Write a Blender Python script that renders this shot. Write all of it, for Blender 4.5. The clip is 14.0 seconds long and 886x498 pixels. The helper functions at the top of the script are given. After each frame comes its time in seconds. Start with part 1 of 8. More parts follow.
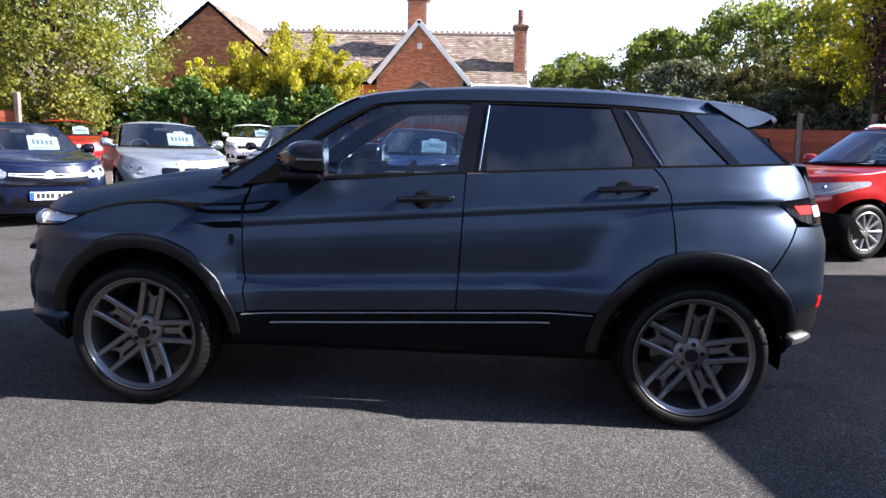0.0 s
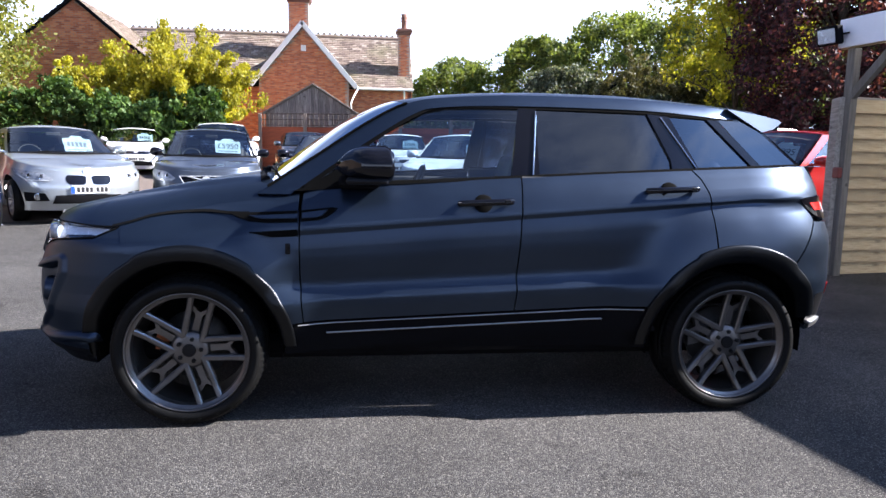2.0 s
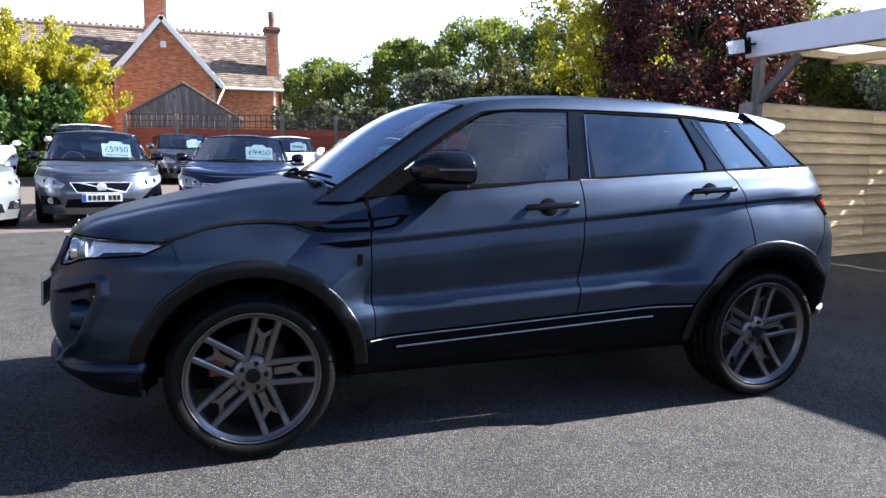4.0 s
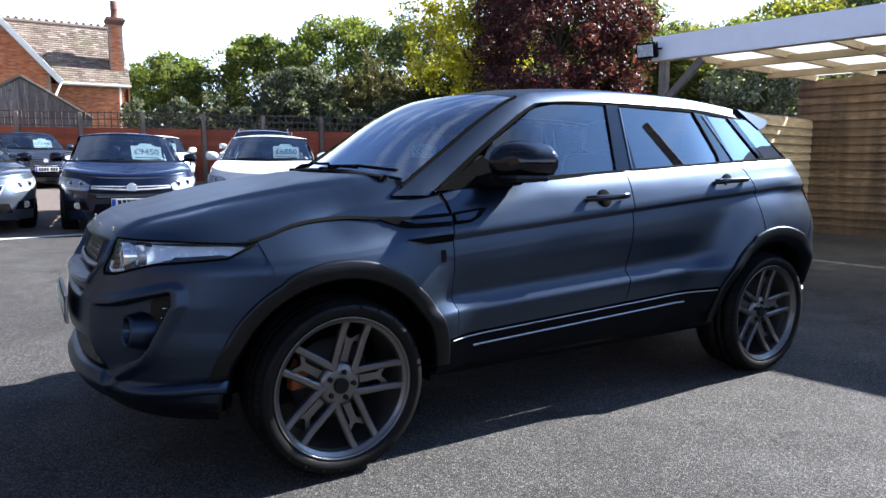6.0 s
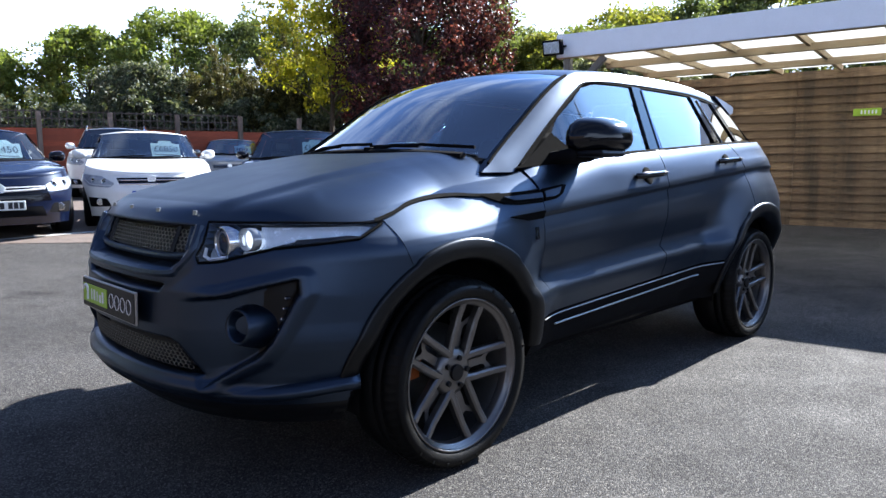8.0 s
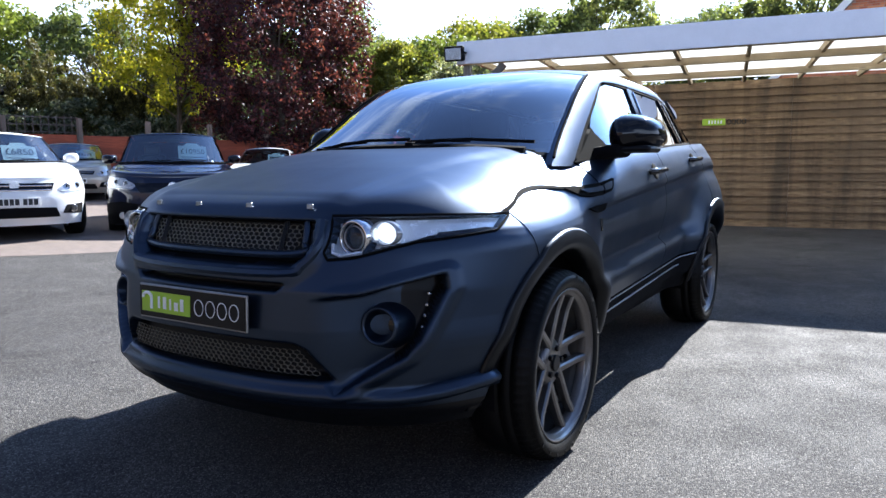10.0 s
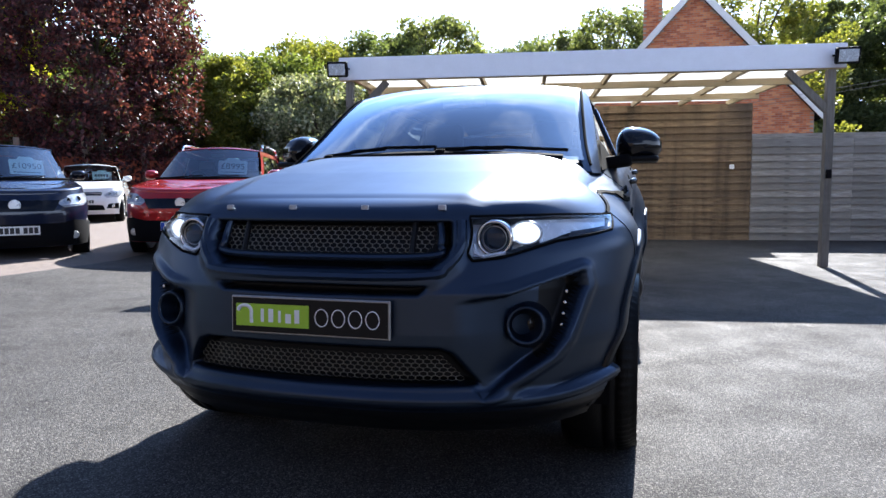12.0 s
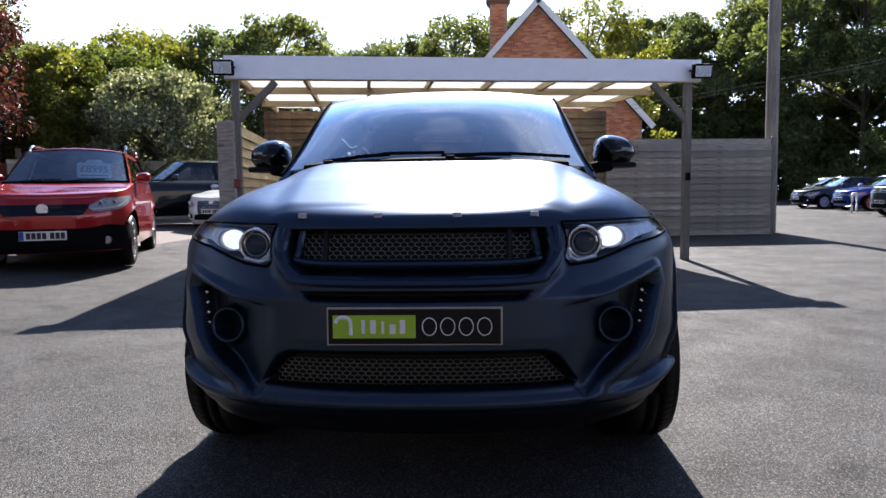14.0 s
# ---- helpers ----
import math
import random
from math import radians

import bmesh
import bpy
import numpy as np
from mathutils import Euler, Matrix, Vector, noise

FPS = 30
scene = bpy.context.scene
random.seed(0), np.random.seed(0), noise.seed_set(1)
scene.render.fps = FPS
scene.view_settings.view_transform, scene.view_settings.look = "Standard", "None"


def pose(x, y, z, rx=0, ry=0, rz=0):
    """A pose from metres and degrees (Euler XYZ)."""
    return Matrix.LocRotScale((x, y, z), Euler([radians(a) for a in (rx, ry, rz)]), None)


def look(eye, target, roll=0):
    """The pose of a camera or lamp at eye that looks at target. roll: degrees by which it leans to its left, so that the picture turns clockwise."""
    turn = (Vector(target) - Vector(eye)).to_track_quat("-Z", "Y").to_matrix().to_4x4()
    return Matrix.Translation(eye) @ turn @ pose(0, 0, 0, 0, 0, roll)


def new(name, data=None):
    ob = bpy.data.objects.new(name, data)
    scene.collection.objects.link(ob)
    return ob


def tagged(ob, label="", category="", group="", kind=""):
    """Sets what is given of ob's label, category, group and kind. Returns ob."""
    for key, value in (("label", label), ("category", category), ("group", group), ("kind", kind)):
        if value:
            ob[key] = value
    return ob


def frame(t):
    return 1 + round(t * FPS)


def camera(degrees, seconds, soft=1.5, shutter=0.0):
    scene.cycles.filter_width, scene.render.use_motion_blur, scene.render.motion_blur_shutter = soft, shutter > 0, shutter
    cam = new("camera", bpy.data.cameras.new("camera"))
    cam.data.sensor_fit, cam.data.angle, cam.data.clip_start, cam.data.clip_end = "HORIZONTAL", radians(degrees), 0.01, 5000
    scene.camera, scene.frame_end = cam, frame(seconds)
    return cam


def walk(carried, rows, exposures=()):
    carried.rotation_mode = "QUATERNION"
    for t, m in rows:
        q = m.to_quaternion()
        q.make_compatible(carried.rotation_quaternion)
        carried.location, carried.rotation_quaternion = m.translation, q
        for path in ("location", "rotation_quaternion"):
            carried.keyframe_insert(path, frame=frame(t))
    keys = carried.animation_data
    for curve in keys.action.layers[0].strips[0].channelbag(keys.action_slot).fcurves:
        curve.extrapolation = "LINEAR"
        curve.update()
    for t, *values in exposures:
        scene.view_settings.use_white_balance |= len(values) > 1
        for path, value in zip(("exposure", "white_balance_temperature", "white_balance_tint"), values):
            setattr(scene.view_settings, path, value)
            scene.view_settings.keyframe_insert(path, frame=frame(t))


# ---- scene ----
cam = camera(65.9, 14.0)
PATH = [
    (0, (0.332, -4.077, 1.291), (0.215, -2.102, 0.999), 1.5),
    (0.5, (0.102, -4.151, 1.287), (0.081, -2.171, 1.003), 1.3),
    (1, (-0.108, -4.176, 1.277), (-0.033, -2.197, 0.996), 1.3),
    (1.5, (-0.315, -4.137, 1.271), (-0.154, -2.164, 0.991), 1.1),
    (2, (-0.551, -4.095, 1.280), (-0.304, -2.129, 1.005), 1.1),
    (2.5, (-0.821, -4.077, 1.289), (-0.448, -2.13, 1.022), 1.0),
    (3, (-1.043, -4.004, 1.279), (-0.588, -2.074, 1.018), 0.9),
    (3.2, (-1.133, -3.960, 1.279), (-0.634, -2.041, 1.016), 0.86),
    (5.3, (-2.041, -3.464, 1.246), (-1.148, -1.693, 0.987), 0.52),
    (5.5, (-2.13, -3.408, 1.240), (-1.183, -1.666, 0.979), 0.5),
    (6, (-2.334, -3.285, 1.224), (-1.3, -1.592, 0.967), 0.4),
    (6.5, (-2.566, -3.147, 1.198), (-1.457, -1.503, 0.941), 0.4),
    (7, (-2.74, -2.935, 1.166), (-1.546, -1.352, 0.908), 0.2),
    (7.5, (-2.892, -2.754, 1.147), (-1.604, -1.245, 0.891), 0.1),
    (8, (-3.077, -2.582, 1.114), (-1.68, -1.173, 0.865), -0.2),
    (10.5, (-3.752, -1.616, 1.047), (-2.005, -0.665, 0.835), -0.2),
    (11, (-3.85, -1.403, 1.025), (-2.048, -0.557, 0.834), -0.2),
    (11.5, (-3.932, -1.208, 1.008), (-2.07, -0.501, 0.829), -0.3),
    (12, (-4.043, -0.948, 1.003), (-2.13, -0.391, 0.833), -0.3),
    (12.5, (-4.085, -0.724, 1.000), (-2.137, -0.303, 0.831), -0.3),
    (13, (-4.118, -0.511, 1.011), (-2.147, -0.213, 0.844), -0.4),
    (13.5, (-4.162, -0.33, 1.019), (-2.179, -0.125, 0.851), -0.5),
    (14, (-4.204, -0.18, 1.026), (-2.213, -0.087, 0.857), -0.7),
]
# the clip's camera shifts its exposure and white balance a little on the way
EXPOSURES = [(0.0, 2.26, 6160, 16), (3.0, 2.25, 6010, 14), (6.5, 2.2, 5920, 10), (8.0, 2.22, 5910, 10), (11.0, 2.36, 5840, 10), (12.0, 2.28, 5940, 11), (12.5, 2.22, 6120, 12), (13.0, 2.14, 6230, 13), (14.0, 1.82, 6240, 14)]
walk(cam, [(t, look(eye, target, roll)) for t, eye, target, roll in PATH], EXPOSURES)

# ---- daylight: sun low behind the carport, thin bright cloud over a pale sky ----
SUN_EL = math.degrees(math.atan2(2.80, 4.1))
SUN_DIR = Vector((1.0, -0.030, 0.71)).normalized()
sky_world = bpy.data.worlds.new("sky")
scene.world = sky_world
sky_world.use_nodes = True
_wn, _wl = sky_world.node_tree.nodes, sky_world.node_tree.links
_wn.clear()
w_out = _wn.new("ShaderNodeOutputWorld")
w_bg = _wn.new("ShaderNodeBackground")
w_sky = _wn.new("ShaderNodeTexSky")
w_sky.sky_type = "NISHITA"
w_sky.sun_disc = False
w_sky.sun_elevation = radians(SUN_EL)
w_sky.sun_rotation = math.atan2(SUN_DIR.x, SUN_DIR.y)
w_sky.dust_density = 2.0
w_co = _wn.new("ShaderNodeTexCoord")
w_map = _wn.new("ShaderNodeMapping")
w_map.inputs["Scale"].default_value = (1.2, 1.2, 3.2)
w_noise = _wn.new("ShaderNodeTexNoise")
w_noise.inputs["Scale"].default_value = 2.2
w_noise.inputs["Detail"].default_value = 7.0
w_noise.inputs["Roughness"].default_value = 0.58
w_ramp = _wn.new("ShaderNodeValToRGB")
w_ramp.color_ramp.elements[0].position = 0.48
w_ramp.color_ramp.elements[0].color = (0.10, 0.10, 0.10, 1)
w_ramp.color_ramp.elements[1].position = 0.78
w_mix = _wn.new("ShaderNodeMix")
w_mix.data_type = "RGBA"
w_mix.inputs[7].default_value = (8.2, 9.5, 12.0, 1)
_wl.new(w_co.outputs["Generated"], w_map.inputs["Vector"])
_wl.new(w_map.outputs[0], w_noise.inputs["Vector"])
_wl.new(w_noise.outputs["Fac"], w_ramp.inputs["Fac"])
# haze: the cloud closes towards the horizon
w_sep = _wn.new("ShaderNodeSeparateXYZ")
_wl.new(w_co.outputs["Generated"], w_sep.inputs[0])
w_haze = _wn.new("ShaderNodeMapRange")
w_haze.inputs[1].default_value, w_haze.inputs[2].default_value = 0.22, 0.38
w_haze.inputs[3].default_value, w_haze.inputs[4].default_value = 1.0, 0.0
_wl.new(w_sep.outputs[2], w_haze.inputs[0])
w_max = _wn.new("ShaderNodeMath")
w_max.operation = "MAXIMUM"
_wl.new(w_ramp.outputs["Color"], w_max.inputs[0])
_wl.new(w_haze.outputs[0], w_max.inputs[1])
_wl.new(w_max.outputs[0], w_mix.inputs[0])
w_tint = _wn.new("ShaderNodeMix")
w_tint.data_type, w_tint.blend_type = "RGBA", "MULTIPLY"
w_tint.inputs[0].default_value = 1.0
w_tint.inputs[7].default_value = (0.40, 0.78, 1.45, 1)
_wl.new(w_sky.outputs[0], w_tint.inputs[6])
_wl.new(w_tint.outputs[2], w_mix.inputs[6])
# thin cloud scatters forward: paler on the sun's side, deeper away from it
w_dot = _wn.new("ShaderNodeVectorMath")
w_dot.operation = "DOT_PRODUCT"
w_dot.inputs[1].default_value = SUN_DIR
_wl.new(w_co.outputs["Generated"], w_dot.inputs[0])
w_fwd = _wn.new("ShaderNodeMapRange")
w_fwd.interpolation_type = "SMOOTHSTEP"
w_fwd.inputs[1].default_value, w_fwd.inputs[2].default_value = 0.70, 0.95
w_fwd.inputs[3].default_value, w_fwd.inputs[4].default_value = 0.55, 1.7
_wl.new(w_dot.outputs["Value"], w_fwd.inputs[0])
w_mul = _wn.new("ShaderNodeMix")
w_mul.data_type, w_mul.blend_type = "RGBA", "MULTIPLY"
w_mul.inputs[0].default_value = 1.0
_wl.new(w_mix.outputs[2], w_mul.inputs[6])
w_low = _wn.new("ShaderNodeMath")
w_low.operation = "MAXIMUM"
_wl.new(w_fwd.outputs[0], w_low.inputs[0])
w_hz = _wn.new("ShaderNodeMath")
w_hz.operation = "MULTIPLY"
w_hz.inputs[1].default_value = 1.6
_wl.new(w_haze.outputs[0], w_hz.inputs[0])
_wl.new(w_hz.outputs[0], w_low.inputs[1])
_wl.new(w_low.outputs[0], w_mul.inputs[7])
_wl.new(w_mul.outputs[2], w_bg.inputs["Color"])
_wl.new(w_bg.outputs[0], w_out.inputs["Surface"])
w_bg.inputs["Strength"].default_value = 0.034
sun_data = bpy.data.lights.new("sun", "SUN")
sun_data.energy = 5.0
sun_data.angle = radians(0.6)
sun_data.color = (1.0, 0.94, 0.85)
sun_lamp = new("sun", sun_data)
sun_lamp.matrix_world = look(SUN_DIR * 60, (0, 0, 0))

# ---- materials ----
def rgba(c):
    return (c[0], c[1], c[2], 1.0)


class Mat:
    """A node material in the making: a Principled shader and short calls for the textures that drive it."""

    def __init__(self, name, color, rough=0.6, metal=0.0, **kw):
        self.m = bpy.data.materials.new(name)
        self.m.use_nodes = True
        self.n, self.l = self.m.node_tree.nodes, self.m.node_tree.links
        self.p = self.n["Principled BSDF"]
        self.out = self.n["Material Output"]
        self.p.inputs["Base Color"].default_value = rgba(color)
        self.p.inputs["Roughness"].default_value = rough
        self.p.inputs["Metallic"].default_value = metal
        for k, v in kw.items():
            self.p.inputs[k.replace("_", " ")].default_value = v
        self.co = self.n.new("ShaderNodeTexCoord")

    def vec(self, scale=(1, 1, 1), which="Object"):
        mp = self.n.new("ShaderNodeMapping")
        mp.inputs["Scale"].default_value = scale
        self.l.new(self.co.outputs[which], mp.inputs["Vector"])
        return mp.outputs[0]

    def noise(self, scale, detail=4.0, rough=0.55, vec=None, dist=0.0):
        t = self.n.new("ShaderNodeTexNoise")
        t.inputs["Scale"].default_value, t.inputs["Detail"].default_value = scale, detail
        t.inputs["Roughness"].default_value, t.inputs["Distortion"].default_value = rough, dist
        self.l.new(vec if vec is not None else self.vec(), t.inputs["Vector"])
        return t.outputs["Fac"]

    def voronoi(self, scale, vec=None, out="Distance", feature="F1"):
        t = self.n.new("ShaderNodeTexVoronoi")
        t.feature = feature
        t.inputs["Scale"].default_value = scale
        self.l.new(vec if vec is not None else self.vec(), t.inputs["Vector"])
        return t.outputs[out]

    def ramp(self, fac, stops):
        r = self.n.new("ShaderNodeValToRGB")
        while len(r.color_ramp.elements) < len(stops):
            r.color_ramp.elements.new(0.5)
        for e, (p, c) in zip(r.color_ramp.elements, stops):
            e.position = p
            e.color = rgba(c) if hasattr(c, "__len__") else (c, c, c, 1)
        self.l.new(fac, r.inputs["Fac"])
        return r.outputs["Color"]

    def mix(self, fac, a, b, mode="MIX"):
        x = self.n.new("ShaderNodeMix")
        x.data_type, x.blend_type = "RGBA", mode
        for i, v in ((0, fac), (6, a), (7, b)):
            if isinstance(v, bpy.types.NodeSocket):
                self.l.new(v, x.inputs[i])
            elif i == 0:
                x.inputs[0].default_value = v
            else:
                x.inputs[i].default_value = rgba(v)
        return x.outputs[2]

    def math(self, op, a, b=0.0):
        x = self.n.new("ShaderNodeMath")
        x.operation = op
        for i, v in ((0, a), (1, b)):
            if isinstance(v, bpy.types.NodeSocket):
                self.l.new(v, x.inputs[i])
            else:
                x.inputs[i].default_value = v
        return x.outputs[0]

    def rnd(self):
        return self.n.new("ShaderNodeObjectInfo").outputs["Random"]

    def island(self):
        return self.n.new("ShaderNodeNewGeometry").outputs["Random Per Island"]

    def color(self, sock):
        self.l.new(sock, self.p.inputs["Base Color"])
        return self

    def rough(self, sock):
        self.l.new(sock, self.p.inputs["Roughness"])
        return self

    def bump(self, h, strength=0.3, dist=0.01):
        b = self.n.new("ShaderNodeBump")
        b.inputs["Strength"].default_value, b.inputs["Distance"].default_value = strength, dist
        self.l.new(h, b.inputs["Height"])
        self.l.new(b.outputs[0], self.p.inputs["Normal"])
        return self


def plain(name, color, rough=0.5, metal=0.0, vary=0.15, scale=6.0, bump=0.0, **kw):
    """A simple surface with uneven colour and gloss at two scales."""
    k = Mat(name, color, rough, metal, **kw)
    n1, n2 = k.noise(scale), k.noise(scale * 9, 3)
    f = k.math("ADD", k.math("MULTIPLY", n1, 0.6), k.math("MULTIPLY", n2, 0.4))
    lo = tuple(c * (1 - vary) for c in color)
    hi = tuple(min(1, c * (1 + vary)) for c in color)
    k.color(k.ramp(f, [(0.3, lo), (0.7, hi)]))
    k.rough(k.ramp(f, [(0.3, max(0, rough - 0.06)), (0.7, min(1, rough + 0.06))]))
    if bump:
        k.bump(n2, bump)
    return k.m


def asphalt():
    k = Mat("asphalt", (0.055, 0.055, 0.057), 0.85, Specular_IOR_Level=0.06)
    grit = k.voronoi(190.0, out="Color")
    cell = k.voronoi(190.0)
    sp = k.n.new("ShaderNodeSeparateColor")
    k.l.new(grit, sp.inputs[0])
    stones = k.ramp(sp.outputs[0], [(0.0, (0.024, 0.023, 0.024)), (0.5, (0.050, 0.048, 0.047)), (0.82, (0.080, 0.076, 0.071)), (1.0, (0.16, 0.153, 0.14))])
    patch = k.ramp(k.noise(0.55, 6, 0.6), [(0.3, 0.72), (0.7, 1.25)])
    stain = k.ramp(k.noise(2.3, 5, 0.65, dist=0.6), [(0.28, 0.55), (0.42, 1.0)])
    c = k.mix(1.0, k.mix(1.0, stones, patch, "MULTIPLY"), stain, "MULTIPLY")
    k.color(c)
    k.rough(k.ramp(k.noise(3.0), [(0.3, 0.62), (0.7, 0.88)]))
    h = k.math("ADD", k.math("MULTIPLY", cell, -1.0), k.math("MULTIPLY", k.noise(70.0, 3), 0.8))
    k.bump(h, 0.6, 0.005)
    return k.m


def brickwork(name="brickwork"):
    """The red of weathered brick; each brick varies by its own chance."""
    k = Mat(name, (0.3, 0.1, 0.06), 0.9)
    k.color(k.mix(k.math("MULTIPLY", k.noise(30), 0.5), k.ramp(k.island(), [(0, (0.36, 0.085, 0.030)), (0.5, (0.62, 0.18, 0.058)), (1, (0.74, 0.31, 0.13))]), (0.32, 0.14, 0.09)))
    k.bump(k.noise(60), 0.3)
    return k.m


def roof_tile():
    k = Mat("roof_tile", (0.16, 0.13, 0.1), 0.9)
    base = k.ramp(k.island(), [(0, (0.10, 0.072, 0.058)), (0.3, (0.17, 0.125, 0.10)), (0.85, (0.23, 0.18, 0.145)), (1, (0.33, 0.28, 0.235))])
    moss = k.ramp(k.noise(0.7, 6, 0.65), [(0.48, 0.0), (0.70, 0.5)])
    k.color(k.mix(moss, base, (0.16, 0.15, 0.08)))
    return k.m


def wood(name, c1, c2, rough=0.8, along=(1.2, 14, 14), knots=True, drips=False):
    k = Mat(name, c1, rough)
    v = k.vec(along)
    grain = k.noise(3.0, 6, 0.6, v, 0.4)
    tone = k.mix(k.rnd(), tuple(c * 0.66 for c in c1), tuple(min(1, c * 1.25) for c in c1))
    c = k.mix(k.ramp(grain, [(0.35, 0.0), (0.7, 1.0)]), tone, c2)
    if knots:
        kn = k.ramp(k.voronoi(1.6, k.vec((1.0, 3.0, 3.0))), [(0.05, 0.85), (0.13, 0.0)])
        c = k.mix(kn, c, tuple(x * 0.35 for x in c2))
    st = k.ramp(k.noise(0.9, 5, 0.6), [(0.35, 0.72), (0.65, 1.08)])
    c = k.mix(1.0, c, st, "MULTIPLY")
    if drips:
        # old water marks that run down over several boards
        pos = k.n.new("ShaderNodeMapping")
        pos.inputs["Scale"].default_value = (3.0, 3.0, 0.35)
        k.l.new(k.n.new("ShaderNodeNewGeometry").outputs["Position"], pos.inputs["Vector"])
        run = k.ramp(k.noise(1.0, 5, 0.6, pos.outputs[0]), [(0.36, 0.45), (0.55, 1.0)])
        c = k.mix(1.0, c, run, "MULTIPLY")
    k.color(c)
    k.bump(grain, 0.25, 0.004)
    return k.m


def foliage(name, stops, trans=0.35):
    k = Mat(name, stops[1], 0.55)
    k.p.inputs["Specular IOR Level"].default_value = 0.35
    c = k.ramp(k.island(), [(i / (len(stops) - 1), s) for i, s in enumerate(stops)])
    big = k.ramp(k.noise(0.5, 3), [(0.35, 0.78), (0.65, 1.22)])
    c = k.mix(1.0, c, big, "MULTIPLY")
    k.color(c)
    t = k.n.new("ShaderNodeBsdfTranslucent")
    k.l.new(k.mix(1.0, c, (1.3, 1.25, 0.6), "MULTIPLY"), t.inputs["Color"])
    a = k.n.new("ShaderNodeMixShader")
    a.inputs[0].default_value = min(0.6, trans + 0.15)
    k.l.new(k.p.outputs[0], a.inputs[1])
    k.l.new(t.outputs[0], a.inputs[2])
    k.l.new(a.outputs[0], k.out.inputs["Surface"])
    return k.m


def pane(name, tint, gain=1.7, rough=0.0, graze=None):
    """A thin sheet of glass: it lets the tinted view through and mirrors more the flatter it is seen."""
    k = Mat(name, (1, 1, 1))
    tr = k.n.new("ShaderNodeBsdfTransparent")
    tr.inputs["Color"].default_value = rgba(tint)
    gl = k.n.new("ShaderNodeBsdfGlossy")
    gl.inputs["Roughness"].default_value = rough
    lw = k.n.new("ShaderNodeLayerWeight")
    lw.inputs["Blend"].default_value = 0.5
    f = k.math("ADD", k.math("MULTIPLY", k.math("POWER", lw.outputs["Facing"], 5.0), 0.96 * (1.0 if graze is None else graze / gain)), 0.04)
    mx = k.n.new("ShaderNodeMixShader")
    k.l.new(k.math("MINIMUM", k.math("MULTIPLY", f, gain), 1.0), mx.inputs[0])
    k.l.new(tr.outputs[0], mx.inputs[1])
    k.l.new(gl.outputs[0], mx.inputs[2])
    k.l.new(mx.outputs[0], k.out.inputs["Surface"])
    return k.m


def glow(name, color, strength):
    k = Mat(name, color, 0.3)
    k.p.inputs["Emission Color"].default_value = rgba(color)
    k.p.inputs["Emission Strength"].default_value = strength
    return k.m


def car_paint(name, color, metal=0.3, rough=0.3, coat=1.0):
    k = Mat(name, color, rough, metal, Specular_IOR_Level=0.12)
    k.p.inputs["Coat Weight"].default_value = coat
    k.p.inputs["Coat Roughness"].default_value = 0.04
    dust = k.ramp(k.noise(4.0, 5, 0.6), [(0.35, 0.94), (0.7, 1.06)])
    k.color(k.mix(1.0, color, dust, "MULTIPLY"))
    return k.m


def satin_paint(name="satin_paint", lo=(0.016, 0.0285, 0.052), hi=(0.022, 0.037, 0.065), rough=0.37):
    """Satin metallic wrap: fine flake, soft broad highlights and a trace of dust."""
    k = Mat(name, lo, rough, 0.85, Specular_IOR_Level=0.4)
    n = k.noise(2.5, 5, 0.6)
    k.color(k.ramp(n, [(0.3, lo), (0.7, hi)]))
    k.rough(k.ramp(k.noise(6.0, 4), [(0.3, rough - 0.03), (0.7, rough + 0.03)]))
    k.bump(k.noise(900.0, 1), 0.02, 0.001)
    k.p.inputs["Specular Tint"].default_value = (0.56, 0.60, 0.68, 1)
    k.p.inputs["Coat Weight"].default_value = 0.36
    k.p.inputs["Coat Roughness"].default_value = 0.33
    k.p.inputs["Coat IOR"].default_value = 1.55
    return k.m


M_ASPHALT = asphalt()
M_SATIN = satin_paint()
M_FLARE = satin_paint("dark_satin_flare", (0.004, 0.005, 0.006), (0.006, 0.007, 0.009), 0.44)
M_BLACK = plain("black_trim", (0.004, 0.004, 0.005), 0.42, vary=0.2, Specular_IOR_Level=0.22)
M_MATTE_BLACK = plain("matt_black_plastic", (0.004, 0.004, 0.005), 0.85, vary=0.25, bump=0.1, Specular_IOR_Level=0.08)
M_GLOSS_BLACK = plain("gloss_black", (0.004, 0.004, 0.006), 0.08, vary=0.1, Specular_IOR_Level=0.35)
M_LAMP_GREY = plain("grey_lamp_reflector", (0.40, 0.42, 0.45), 0.22, 0.4, vary=0.25, scale=25)
M_LAMP_MID = plain("silvered_lamp_bowl", (0.34, 0.35, 0.37), 0.30, 0.4, vary=0.3, scale=25)
M_SEAL = plain("black_rubber_seal", (0.004, 0.004, 0.004), 0.95, vary=0.2, Specular_IOR_Level=0.04)
M_REFLECTOR = plain("silvered_reflector", (0.76, 0.79, 0.83), 0.25, 0.3, vary=0.12, scale=30)
M_RUBBER = plain("tyre_rubber", (0.0045, 0.0045, 0.0045), 0.5, vary=0.35, scale=12, bump=0.15, Specular_IOR_Level=0.14)
M_RIM = plain("gunmetal_alloy", (0.155, 0.148, 0.144), 0.34, 0.85, vary=0.15, scale=12)
M_ALLOY = plain("silver_alloy", (0.5, 0.5, 0.5), 0.3, 0.8, vary=0.1, scale=12)
M_CHROME = plain("chrome", (0.75, 0.75, 0.76), 0.12, 1.0, vary=0.05)
M_SATIN_CHROME = plain("satin_chrome", (0.78, 0.79, 0.80), 0.3, 0.6, vary=0.06)
